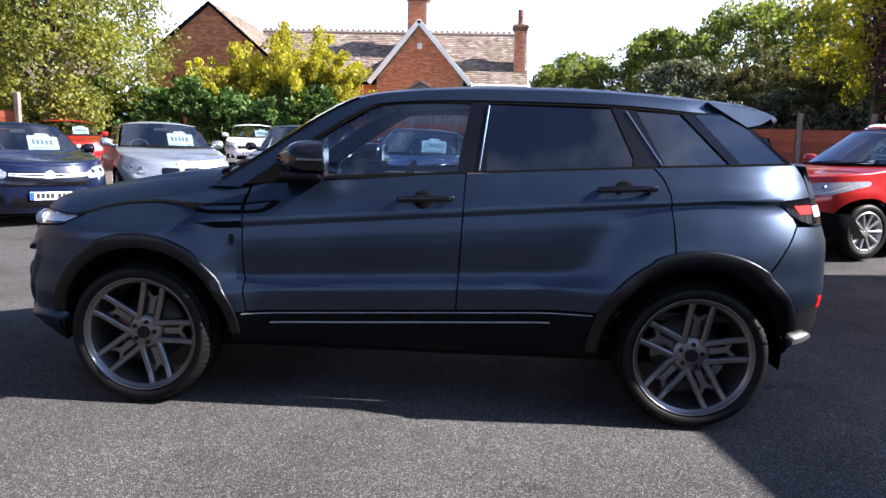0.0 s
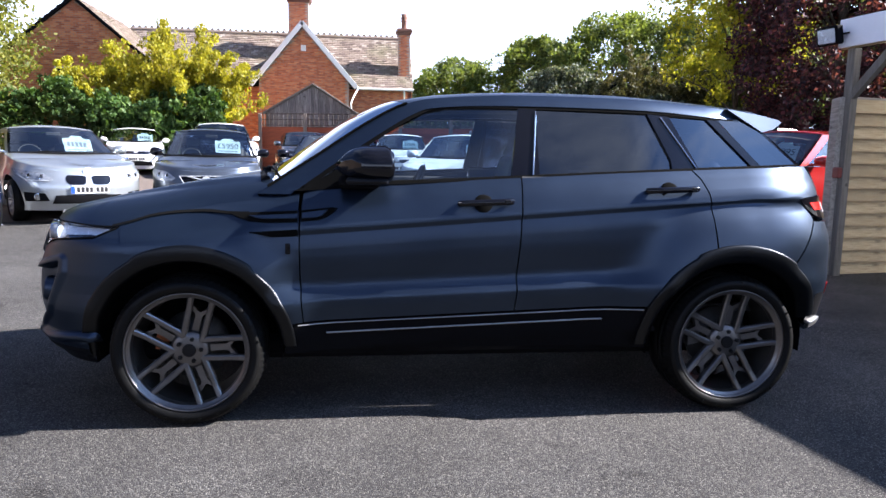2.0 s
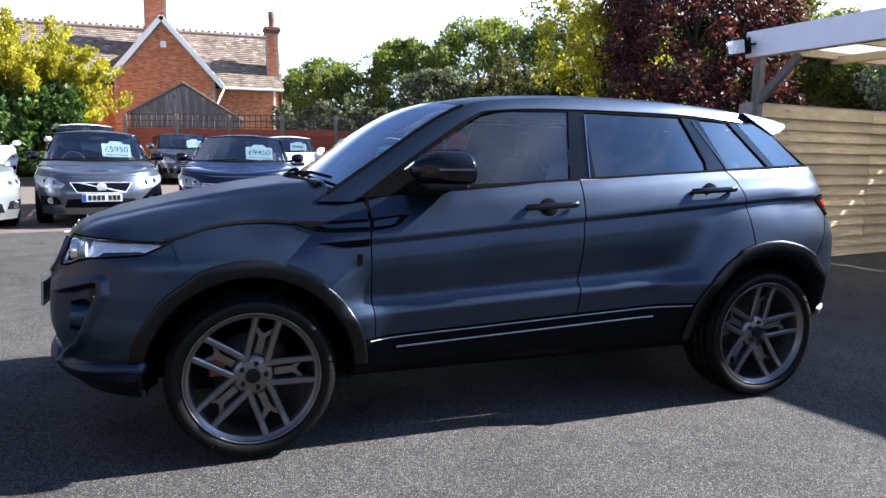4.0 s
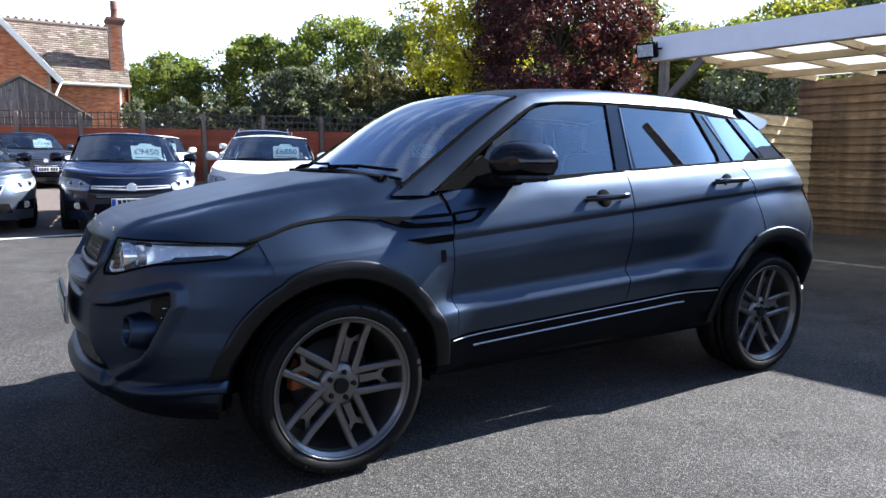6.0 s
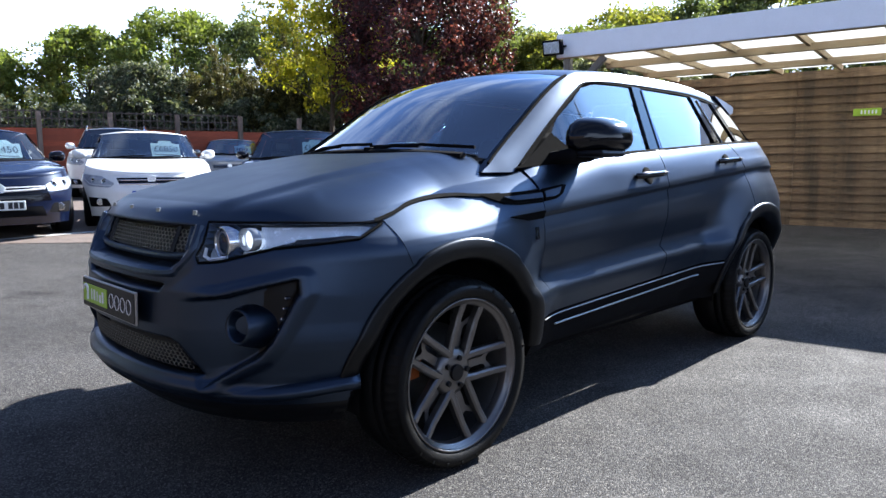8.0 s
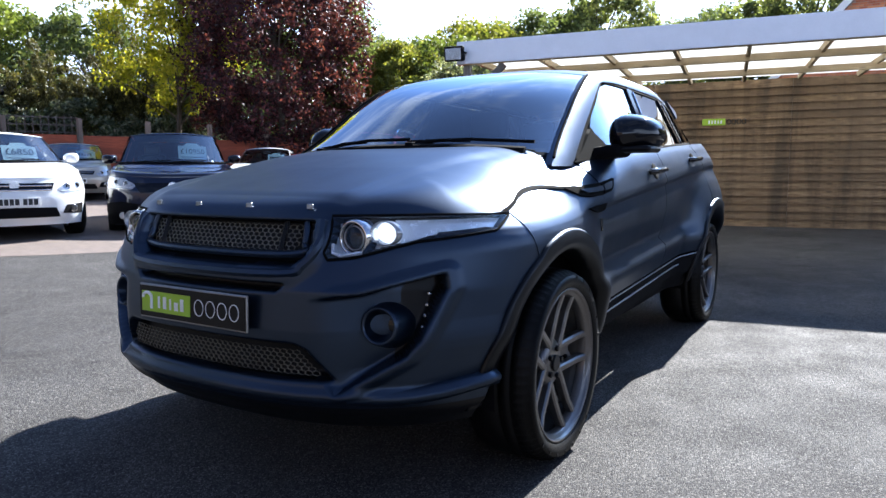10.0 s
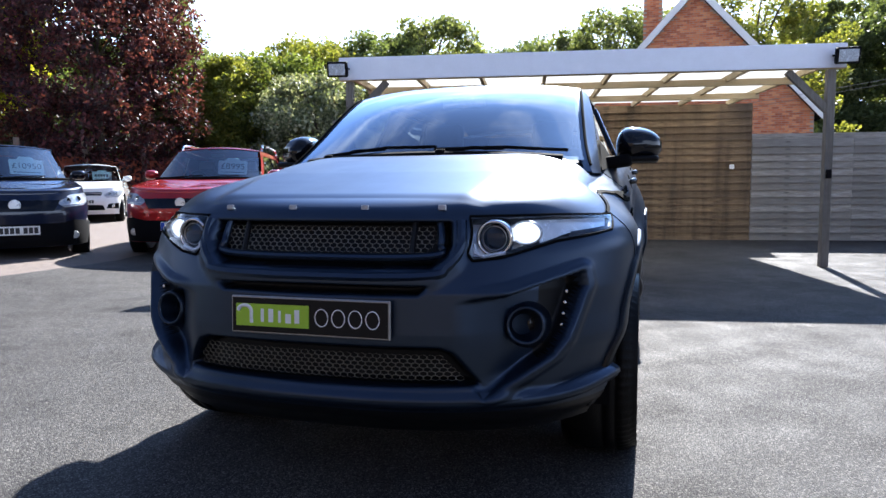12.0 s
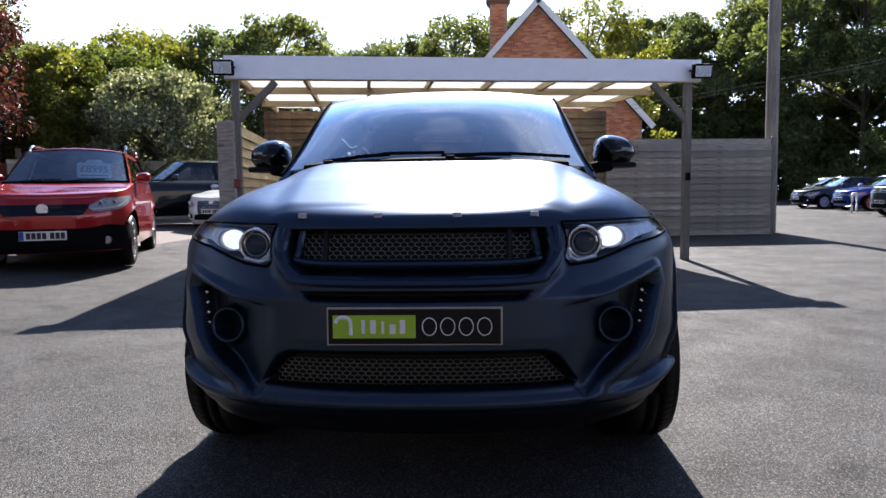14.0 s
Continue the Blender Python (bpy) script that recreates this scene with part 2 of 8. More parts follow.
M_STEEL = plain("brushed_steel", (0.35, 0.35, 0.35), 0.4, 0.9, vary=0.2)
M_CALIPER = plain("orange_caliper", (0.34, 0.085, 0.015), 0.5, vary=0.25)
M_CALIPER_GREY = plain("grey_caliper", (0.12, 0.12, 0.125), 0.5, 0.4, vary=0.25)
M_GLASS_CLEAR = pane("windscreen_glass", (0.60, 0.72, 0.77), 3.2)
M_SCREEN = pane("coated_windscreen_glass", (0.40, 0.53, 0.63), 5.0)
M_SIDE_GLASS = pane("side_glass", (0.74, 0.86, 0.95), 3.8, graze=3.2)
M_GLASS_DARK = pane("privacy_glass", (0.03, 0.042, 0.075), 3.8, graze=3.2)
M_LENS = pane("clear_lens", (0.93, 0.95, 0.97), 1.2)
M_RED_LENS = plain("red_lens", (0.5, 0.012, 0.01), 0.12, vary=0.1)
M_WHITE_LENS = plain("white_lens", (0.7, 0.7, 0.7), 0.12, vary=0.08)
M_LAMP_GLOW = glow("lit_led", (0.82, 0.9, 1.0), 0.32)
M_TRIM_DARK = plain("dark_cabin_trim", (0.014, 0.014, 0.015), 0.65, vary=0.2, bump=0.1)
M_LEATHER = plain("dark_leather", (0.018, 0.017, 0.017), 0.5, vary=0.25, bump=0.12)
M_CARD = plain("price_card", (0.62, 0.76, 0.80), 0.5, vary=0.03)
M_PLATE_W = plain("white_plate", (0.75, 0.75, 0.72), 0.4, vary=0.04)
M_PLATE_BLUE = plain("plate_band_blue", (0.01, 0.06, 0.35), 0.4, vary=0.05)
M_INK = plain("black_ink", (0.012, 0.012, 0.014), 0.5, vary=0.1)
M_INK_GREY = plain("grey_ink", (0.05, 0.07, 0.09), 0.5, vary=0.1)
M_GREEN_SIGN = plain("lime_sign_green", (0.33, 0.52, 0.03), 0.45, vary=0.05)
M_WHITE = plain("white_paint", (0.78, 0.78, 0.77), 0.45, vary=0.05, bump=0.05)
M_LINE = plain("worn_line_paint", (0.6, 0.6, 0.58), 0.8, vary=0.3, scale=10)
M_BRICK = brickwork()
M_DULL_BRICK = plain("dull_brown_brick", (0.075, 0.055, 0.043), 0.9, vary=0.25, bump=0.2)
M_SOOT = plain("sooty_brick", (0.17, 0.085, 0.06), 0.95, vary=0.35, scale=9, bump=0.3)
M_MORTAR = plain("mortar", (0.34, 0.27, 0.22), 0.95, vary=0.15, bump=0.2)
M_TILE = roof_tile()
M_SOFFIT = plain("white_bargeboard", (0.72, 0.71, 0.68), 0.55, vary=0.08)
M_WOOD_NEW = wood("treated_timber", (0.58, 0.46, 0.28), (0.42, 0.30, 0.16))
M_WOOD_BROWN = wood("brown_cladding", (0.25, 0.165, 0.085), (0.12, 0.070, 0.034), drips=True)
M_WOOD_GREY = wood("weathered_timber", (0.37, 0.335, 0.29), (0.22, 0.19, 0.16))
M_POST = wood("grey_post_timber", (0.22, 0.20, 0.17), (0.13, 0.115, 0.10), along=(14, 14, 1.2))
M_SHED = wood("old_shed_timber", (0.30, 0.275, 0.25), (0.045, 0.042, 0.04), along=(16, 16, 0.9))
M_TRELLIS = wood("dark_trellis_timber", (0.11, 0.085, 0.07), (0.065, 0.05, 0.042), along=(14, 14, 1.2))
M_POST_BROWN = wood("brown_post_timber", (0.25, 0.185, 0.145), (0.16, 0.115, 0.09), along=(14, 14, 1.2))
M_FENCE_RED = wood("red_stained_fence", (0.34, 0.075, 0.03), (0.22, 0.045, 0.02), knots=False)
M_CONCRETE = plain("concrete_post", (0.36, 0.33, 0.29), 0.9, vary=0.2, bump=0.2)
M_FASCIA = plain("white_fascia", (0.84, 0.86, 0.92), 0.4, vary=0.04)
M_BARK = wood("bark", (0.09, 0.07, 0.05), (0.05, 0.04, 0.03), 0.95, (9, 9, 1.5), False)
M_ALARM = plain("dull_red_plastic", (0.16, 0.03, 0.025), 0.5, vary=0.2)
M_WIRE = plain("black_cable", (0.02, 0.02, 0.02), 0.6, vary=0.1)
M_PAVING = plain("block_paving", (0.105, 0.080, 0.067), 0.9, vary=0.35, scale=9, bump=0.4)
M_GROUND_FAR = plain("rough_grass", (0.07, 0.09, 0.035), 0.95, vary=0.4, scale=1.5, bump=0.5)
L_GREEN = foliage("green_leaves", [(0.075, 0.102, 0.024), (0.125, 0.163, 0.038), (0.19, 0.23, 0.062)])
L_DARK = foliage("dark_leaves", [(0.057, 0.077, 0.030), (0.090, 0.118, 0.045), (0.142, 0.172, 0.068)], 0.36)
L_HEDGE = foliage("laurel_leaves", [(0.025, 0.06, 0.012), (0.05, 0.10, 0.02), (0.10, 0.16, 0.04)], 0.2)
L_YELLOW = foliage("yellow_green_leaves", [(0.20, 0.20, 0.015), (0.32, 0.30, 0.02), (0.42, 0.38, 0.04)], 0.4)
L_LIME = foliage("lime_green_leaves", [(0.17, 0.19, 0.012), (0.29, 0.29, 0.02), (0.42, 0.39, 0.045)], 0.40)
L_OLIVE = foliage("olive_leaves", [(0.09, 0.11, 0.022), (0.165, 0.18, 0.034), (0.27, 0.265, 0.065)], 0.35)
L_PURPLE = foliage("copper_leaves", [(0.018, 0.008, 0.011), (0.044, 0.015, 0.019), (0.15, 0.042, 0.050)], 0.28)
L_SILVER = foliage("silvery_leaves", [(0.07, 0.09, 0.05), (0.14, 0.16, 0.10), (0.34, 0.35, 0.28)], 0.3)


L_WOOD = foliage("woodland_leaves", [(0.07, 0.09, 0.036), (0.12, 0.145, 0.060), (0.21, 0.23, 0.11)], 0.45)
L_SHRUB = foliage("grey_green_leaves", [(0.028, 0.040, 0.022), (0.055, 0.072, 0.042), (0.20, 0.21, 0.16)], 0.2)
L_CANE = foliage("brownish_bamboo_leaves", [(0.035, 0.036, 0.013), (0.075, 0.072, 0.024), (0.14, 0.125, 0.045)], 0.2)


def milky_sheet():
    k = Mat("milky_roof_sheet", (0.8, 0.8, 0.78), 0.4)
    t = k.n.new("ShaderNodeBsdfTranslucent")
    t.inputs["Color"].default_value = (0.62, 0.62, 0.60, 1)
    r = k.n.new("ShaderNodeBsdfTransparent")
    r.inputs["Color"].default_value = (0.9, 0.9, 0.88, 1)
    a, b = k.n.new("ShaderNodeMixShader"), k.n.new("ShaderNodeMixShader")
    a.inputs[0].default_value, b.inputs[0].default_value = 0.14, 0.15
    k.l.new(t.outputs[0], a.inputs[1])
    k.l.new(r.outputs[0], a.inputs[2])
    k.l.new(a.outputs[0], b.inputs[1])
    k.l.new(k.p.outputs[0], b.inputs[2])
    k.l.new(b.outputs[0], k.out.inputs["Surface"])
    return k.m


M_POLY = milky_sheet()

# ---- mesh helpers ----
def mesh_of(name, verts, faces, mat=None, smooth=False):
    me = bpy.data.meshes.new(name)
    me.from_pydata([tuple(v) for v in verts], [], [tuple(f) for f in faces])
    me.validate()
    if mat:
        me.materials.append(mat)
    if smooth:
        for p in me.polygons:
            p.use_smooth = True
    me.update()
    return me


def part(name, bm, material, parent=None, label="", smooth=False, m=None):
    """One mesh object out of a bmesh or a mesh, under a thing or a part."""
    if isinstance(bm, bmesh.types.BMesh):
        bmesh.ops.recalc_face_normals(bm, faces=bm.faces)
        me = bpy.data.meshes.new(name)
        bm.to_mesh(me)
        bm.free()
        me.materials.append(material)
        if smooth:
            for p in me.polygons:
                p.use_smooth = True
    else:
        me = bm
        if material and not me.materials:
            me.materials.append(material)
    ob = new(name, me)
    if parent is not None:
        ob.parent = parent
    if m is not None:
        ob.matrix_basis = m
    if label:
        ob["label"] = label
    return ob


def thing(name, label, category, m=None, group="", kind=""):
    ob = new(name)
    ob.empty_display_size = 0.2
    if m is not None:
        ob.matrix_basis = m
    return tagged(ob, label, category, group, kind)


def box_bm(sx, sy, sz, at=(0, 0, 0), bevel=0.0, rot=None, bm=None, seg=1):
    own = bm is None
    bm = bmesh.new() if own else bm
    t = bmesh.new()
    bmesh.ops.create_cube(t, size=1.0)
    for v in t.verts:
        v.co = Vector((v.co.x * sx, v.co.y * sy, v.co.z * sz))
    if bevel:
        bmesh.ops.bevel(t, geom=list(t.edges), offset=bevel, segments=seg, affect="EDGES", profile=0.5)
    mm = Matrix.Translation(at) @ (rot if rot is not None else Matrix())
    bmesh.ops.transform(t, matrix=mm, verts=t.verts)
    join(bm, t)
    return bm


def join(bm, t):
    """Adds the bmesh t to bm and frees t."""
    base = {v: bm.verts.new(v.co) for v in t.verts}
    for f in t.faces:
        nf = bm.faces.new([base[v] for v in f.verts])
        nf.smooth = f.smooth
    t.free()


def cyl_bm(r, h, at=(0, 0, 0), seg=24, axis="z", r2=None, bm=None, bevel=0.0):
    own = bm is None
    bm = bmesh.new() if own else bm
    t = bmesh.new()
    bmesh.ops.create_cone(t, cap_ends=True, segments=seg, radius1=r, radius2=r if r2 is None else r2, depth=h)
    if bevel:
        ed = [e for e in t.edges if abs(e.verts[0].co.z - e.verts[1].co.z) < 1e-6]
        bmesh.ops.bevel(t, geom=ed, offset=bevel, segments=2, affect="EDGES", profile=0.5)
    rot = {"z": Matrix(), "y": Matrix.Rotation(math.pi / 2, 4, "X"), "x": Matrix.Rotation(math.pi / 2, 4, "Y")}[axis]
    bmesh.ops.transform(t, matrix=Matrix.Translation(at) @ rot, verts=t.verts)
    join(bm, t)
    return bm


def tube_bm(points, radius, seg=8, bm=None, closed=False):
    """A round bar along points; radius is one number or one for each point."""
    own = bm is None
    bm = bmesh.new() if own else bm
    pts = [Vector(p) for p in points]
    rad = [float(r) for r in (radius if hasattr(radius, "__len__") else [radius] * len(pts))]
    rings = []
    up = Vector((0, 0, 1))
    for i, p in enumerate(pts):
        a = pts[max(i - 1, 0)] if not closed else pts[i - 1]
        b = pts[min(i + 1, len(pts) - 1)] if not closed else pts[(i + 1) % len(pts)]
        d = (b - a).normalized()
        s = d.cross(up)
        if s.length < 1e-4:
            s = d.cross(Vector((1, 0, 0)))
        s.normalize()
        q = s.cross(d).normalized()
        rings.append([bm.verts.new(p + rad[i] * (math.cos(k * 2 * math.pi / seg) * s + math.sin(k * 2 * math.pi / seg) * q)) for k in range(seg)])
    n = len(rings)
    for i in range(n if closed else n - 1):
        a, b = rings[i], rings[(i + 1) % n]
        for k in range(seg):
            bm.faces.new((a[k], a[(k + 1) % seg], b[(k + 1) % seg], b[k]))
    if not closed:
        bm.faces.new(rings[0][::-1])
        bm.faces.new(rings[-1])
    return bm


def lathe_bm(profile, seg=48, axis="y", bm=None, closed=False, upper=False):
    """Turns a profile of (radius, offset along the axis) round that axis."""
    own = bm is None
    bm = bmesh.new() if own else bm
    rings = []
    for r, o in profile:
        ring = []
        for k in range(seg):
            a = 2 * math.pi * k / seg if not upper else lerp(-0.15, math.pi + 0.15, k / (seg - 1))
            c, s = math.cos(a) * r, math.sin(a) * r
            ring.append(bm.verts.new((c, o, s) if axis == "y" else ((o, c, s) if axis == "x" else (c, s, o))))
        rings.append(ring)
    n = len(rings)
    for i in range(n if closed else n - 1):
        a, b = rings[i], rings[(i + 1) % n]
        for k in range(seg - 1 if upper else seg):
            f = bm.faces.new((a[k], a[(k + 1) % seg], b[(k + 1) % seg], b[k]))
            f.smooth = True
    return bm


def grid_mesh(name, fn, us, vs, mat, smooth=True):
    """A sheet of quads through fn(u, v)."""
    verts = [fn(u, v) for u in us for v in vs]
    nv = len(vs)
    faces = [(i * nv + j, (i + 1) * nv + j, (i + 1) * nv + j + 1, i * nv + j + 1) for i in range(len(us) - 1) for j in range(nv - 1)]
    return mesh_of(name, verts, faces, mat, smooth)


def poly_bm(outline, dice=0.0, lines=()):
    """A flat outline (list of pairs) as faces in the xy plane, cut into cells of size dice and along further lines (point, normal)."""
    bm = bmesh.new()
    vs = [bm.verts.new((p[0], p[1], 0)) for p in outline]
    bm.faces.new(vs)
    lo = [min(p[i] for p in outline) for i in (0, 1)]
    hi = [max(p[i] for p in outline) for i in (0, 1)]
    cuts = list(lines)
    if dice:
        for i, nrm in ((0, (1, 0, 0)), (1, (0, 1, 0))):
            cell = dice[i] if hasattr(dice, "__len__") else dice
            if not cell:
                continue
            n = int((hi[i] - lo[i]) / cell)
            for k in range(1, n + 1):
                c = lo[i] + (hi[i] - lo[i]) * k / (n + 1)
                cuts.append(((c, 0, 0) if i == 0 else (0, c, 0), nrm))
    for co, no in cuts:
        bmesh.ops.bisect_plane(bm, geom=bm.verts[:] + bm.edges[:] + bm.faces[:], dist=1e-5, plane_co=co, plane_no=no)
    return bm


def smooth_line(pts, n=6, closed=False):
    """Points along a Catmull-Rom curve through pts."""
    out = []
    m = len(pts)
    for i in range(m if closed else m - 1):
        p = [np.array(pts[(i + k) % m] if closed else pts[min(max(i + k, 0), m - 1)], float) for k in (-1, 0, 1, 2)]
        for j in range(n):
            t = j / n
            out.append(tuple(0.5 * (2 * p[1] + (p[2] - p[0]) * t + (2 * p[0] - 5 * p[1] + 4 * p[2] - p[3]) * t * t + (3 * p[1] - p[0] - 3 * p[2] + p[3]) * t ** 3)))
    if not closed:
        out.append(tuple(float(c) for c in pts[-1]))
    return out


def fillet(pts, r=0.02, n=4):
    """The closed outline with its corners rounded."""
    out = []
    m = len(pts)
    for i in range(m):
        p, a, b = (np.array(pts[(i + k) % m], float) for k in (0, -1, 1))
        da, db = a - p, b - p
        la, lb = np.linalg.norm(da), np.linalg.norm(db)
        d = min(r, la * 0.45, lb * 0.45)
        s, e = p + da / la * d, p + db / lb * d
        for j in range(n + 1):
            t = j / n
            out.append(tuple((1 - t) ** 2 * s + 2 * t * (1 - t) * p + t * t * e))
    return out


def lerp(a, b, t):
    return a + (b - a) * t


def sstep(a, b, x):
    t = min(max((x - a) / (b - a), 0.0), 1.0)
    return t * t * (3 - 2 * t)


def ground_z(x, y):
    """The yard is level round the car and rises gently towards the hedge and the house."""
    return 0.22 * sstep(3.5, 8.0, y) + 0.28 * sstep(8.0, 20.0, y) + 0.35 * sstep(20.0, 36.0, y)

# ---- the yard ----
def build_ground():
    xs = np.concatenate([np.linspace(-300, -30, 10), np.linspace(-24, 36, 41), np.linspace(45, 300, 10)])
    ys = np.concatenate([np.linspace(-300, -30, 10), np.linspace(-24, 4, 15), np.linspace(6, 36, 31), np.linspace(45, 300, 10)])
    g = new("ground", grid_mesh("ground", lambda x, y: (x, y, ground_z(x, y)), xs, ys, M_ASPHALT))
    tagged(g, "grey worn asphalt of the sales yard", "ground", kind="structure")


build_ground()


def ground_sheet(name, outline, mat, label, lift=0.004, dice=0.5, kind="structure"):
    bm = poly_bm(outline, dice)
    for v in bm.verts:
        v.co.z = ground_z(v.co.x, v.co.y) + lift
    return tagged(part(name, bm, mat), label, name.replace("_", " "), kind=kind)


def strip(a, b, w):
    a, b = Vector(a), Vector(b)
    n = (b - a).normalized()
    n = Vector((-n.y, n.x)) * w / 2
    return [tuple(a + n), tuple(a - n), tuple(b - n), tuple(b + n)]


ground_sheet("pavement", [(-16, 9.5), (-7.6, 6.3), (-3.6, 6.9), (-1.5, 7.0), (0.6, 6.0), (2.2, 5.4), (4.6, 6.0), (7.0, 4.9), (11.0, 5.6), (18, 6.5), (18, 20), (-16, 22)], M_PAVING, "reddish block paving of the parking bays")
ground_sheet("bay_line", strip((-7.6, 5.2), (-5.6, 6.35), 0.09), M_LINE, "worn white line along the parking bays", 0.009)
ground_sheet("bay_line", strip((-3.4, 6.85), (0.2, 7.3), 0.09), M_LINE, "worn white line along the parking bays", 0.009)
ground_sheet("verge", [(-60, 24), (-16, 22.4), (16, 21), (30, 14), (60, 14), (60, 120), (-60, 120)], M_GROUND_FAR, "rough grass behind the fence", 0.02, 4.0)


# ---- timber: clad walls, posts, boards ----
def board_mesh(length, h=0.15, t=0.026, lean=0.032):
    """A lapped board, its lower edge standing proud."""
    v = []
    for x in (0, length):
        v += [(x, 0, 0), (x, -t - lean, 0), (x, -t * 0.7, h), (x, 0, h)]
    f = [(0, 1, 2, 3), (7, 6, 5, 4), (0, 4, 5, 1), (1, 5, 6, 2), (2, 6, 7, 3), (3, 7, 4, 0)]
    return mesh_of("board", v, f)


def clad_wall(name, a, b, z0, heights, mat, label, pitch=0.14, backing=None, posts=True, kind="structure", category="fence"):
    """A wall of lapped boards from a to b, its boards on the right-hand side of that way."""
    a, b = Vector(a), Vector(b)
    d = b - a
    ang = math.degrees(math.atan2(d.y, d.x))
    w = tagged(thing(name, label, category, pose(a.x, a.y, z0, 0, 0, ang)), kind=kind)
    L = d.length
    part("backing", box_bm(L, 0.03, heights, (L / 2, 0.02, heights / 2)), backing or M_WOOD_GREY, w)
    n = int(heights / pitch)
    rr = random.Random(name)
    segs = max(1, round(L / 2.4))
    me = board_mesh(L / segs - 0.004, pitch + 0.012)
    me.materials.append(mat)
    for k in range(n):
        for s in range(segs):
            ob = new("board", me)
            ob.parent = w
            ob.matrix_basis = pose(s * L / segs, rr.uniform(-0.003, 0.001), k * pitch, rr.uniform(-0.7, 0.7), rr.uniform(-0.12, 0.12), 0)
    return w


def post(name, x, y, z0, z1, w, mat, label, ang=0.0, group=""):
    ob = part(name, box_bm(w, w, z1 - z0, (0, 0, (z1 - z0) / 2), 0.008), mat, m=pose(x, y, z0, 0, 0, ang))
    return tagged(ob, label, "post", group)


CP_L, CP_R = Vector((4.68, 3.05)), Vector((5.70, -3.36))      # the carport's front corners
CP_DIR = (CP_R - CP_L).normalized()
CP_IN = Vector((-CP_DIR.y, CP_DIR.x))                          # inwards, away from the yard
CP_ANG = math.degrees(math.atan2(CP_DIR.y, CP_DIR.x))
BW_L, BW_R = Vector((9.60, 4.05)), Vector((10.62, -2.98))       # back wall


def cp(s, d):
    """A point s metres along the front and d metres in."""
    return CP_L + CP_DIR * s + CP_IN * d


def build_carport():
    W = (CP_R - CP_L).length
    D = 5.0
    c = thing("carport", "open timber carport with a white fascia and a clear plastic roof", "carport", pose(CP_L.x, CP_L.y, 0, 0, 0, CP_ANG))
    # local: x along the front, y inwards, z up
    bm = box_bm(W, 0.03, 0.30, (W / 2, 0, 2.66), 0.004)
    part("fascia", bm, M_FASCIA, c, "white painted fascia board")
    for s in (0.12, W - 0.14):
        part("post", box_bm(0.10, 0.10, 2.50, (s, 0.10, 1.25), 0.006), M_POST, c, "weathered timber post")
    for s, sg in ((0.12, 1), (W - 0.14, -1)):
        rot = Matrix.Rotation(radians(45 * sg), 4, "Y")
        part("brace", box_bm(0.09, 0.07, 0.74, (s + sg * 0.26, 0.10, 2.23), 0.005, rot), M_POST, c, "diagonal timber brace")
    part("front_beam", box_bm(W, 0.05, 0.15, (W / 2, 0.05, 2.46 + 0.115), 0.004), M_WOOD_NEW, c)
    for d in (1.7, 3.3):
        part("beam", box_bm(W, 0.07, 0.10, (W / 2, d, 2.605), 0.004), M_WOOD_NEW, c)
    n = 8
    for k in range(n):
        s = 0.05 + k * (W - 0.1) / (n - 1)
        rot = Matrix.Rotation(radians(0.6), 4, "X")
        part("rafter", box_bm(0.05, D, 0.09, (s, D / 2 + 0.03, 2.665), 0.003, rot), M_WOOD_NEW, c, "sawn timber rafter")
    for k in range(n - 1):
        s0 = 0.05 + k * (W - 0.1) / (n - 1)
        w = (W - 0.1) / (n - 1)
        rot = Matrix.Rotation(radians(0.6), 4, "X")
        part("roof_sheet", box_bm(w + 0.03, D - 0.05, 0.006, (s0 + w / 2, D / 2 + 0.05, 2.72), 0, rot), M_POLY, c, "clear ribbed plastic roof sheet")
    return c


build_carport()
_a, _b = cp(0.02, 0.12), cp(0.02, 5.05)
clad_wall("fence_side", (_a.x, _a.y), (_b.x, _b.y), 0.0, 2.0, M_WOOD_NEW, "pale lapped timber fence along the carport side")
clad_wall("wall_back", (BW_L.x, BW_L.y), (BW_R.x, BW_R.y), 0.0, 2.66, M_WOOD_BROWN, "brown lapped timber wall at the back of the carport", category="wall")
_e = BW_R + (BW_R - BW_L).normalized() * 3.72
_s = BW_R + (BW_R - BW_L).normalized() * 0.01
clad_wall("fence_back", (_s.x, _s.y), (_e.x, _e.y), 0.0, 2.08, M_WOOD_GREY, "grey weathered lapped timber fence")
clad_wall("fence_mid", (16.9, 11.4), (17.3, 7.3), 0.1, 1.98, M_WOOD_GREY, "grey timber fence behind the black SUV")
post("fence_post", _e.x, _e.y - 0.05, 0, 2.12, 0.1, M_POST, "grey timber post at the fence end")
_p = cp(-0.12, 0.10)
tagged(part("gate_post", box_bm(0.26, 0.06, 1.98, (0, 0, 0.99), 0.006), M_WOOD_GREY, m=pose(_p.x + 0.0, _p.y - 0.10, 0, 0, 0, 70)), "grey timber board standing beside the carport post", "board")
tagged(part("wall_socket", box_bm(0.02, 0.09, 0.09, (0, 0, 0), 0.01), M_WHITE, m=pose(10.46, -2.62, 1.44)), "small white plastic box on the timber wall", "socket")


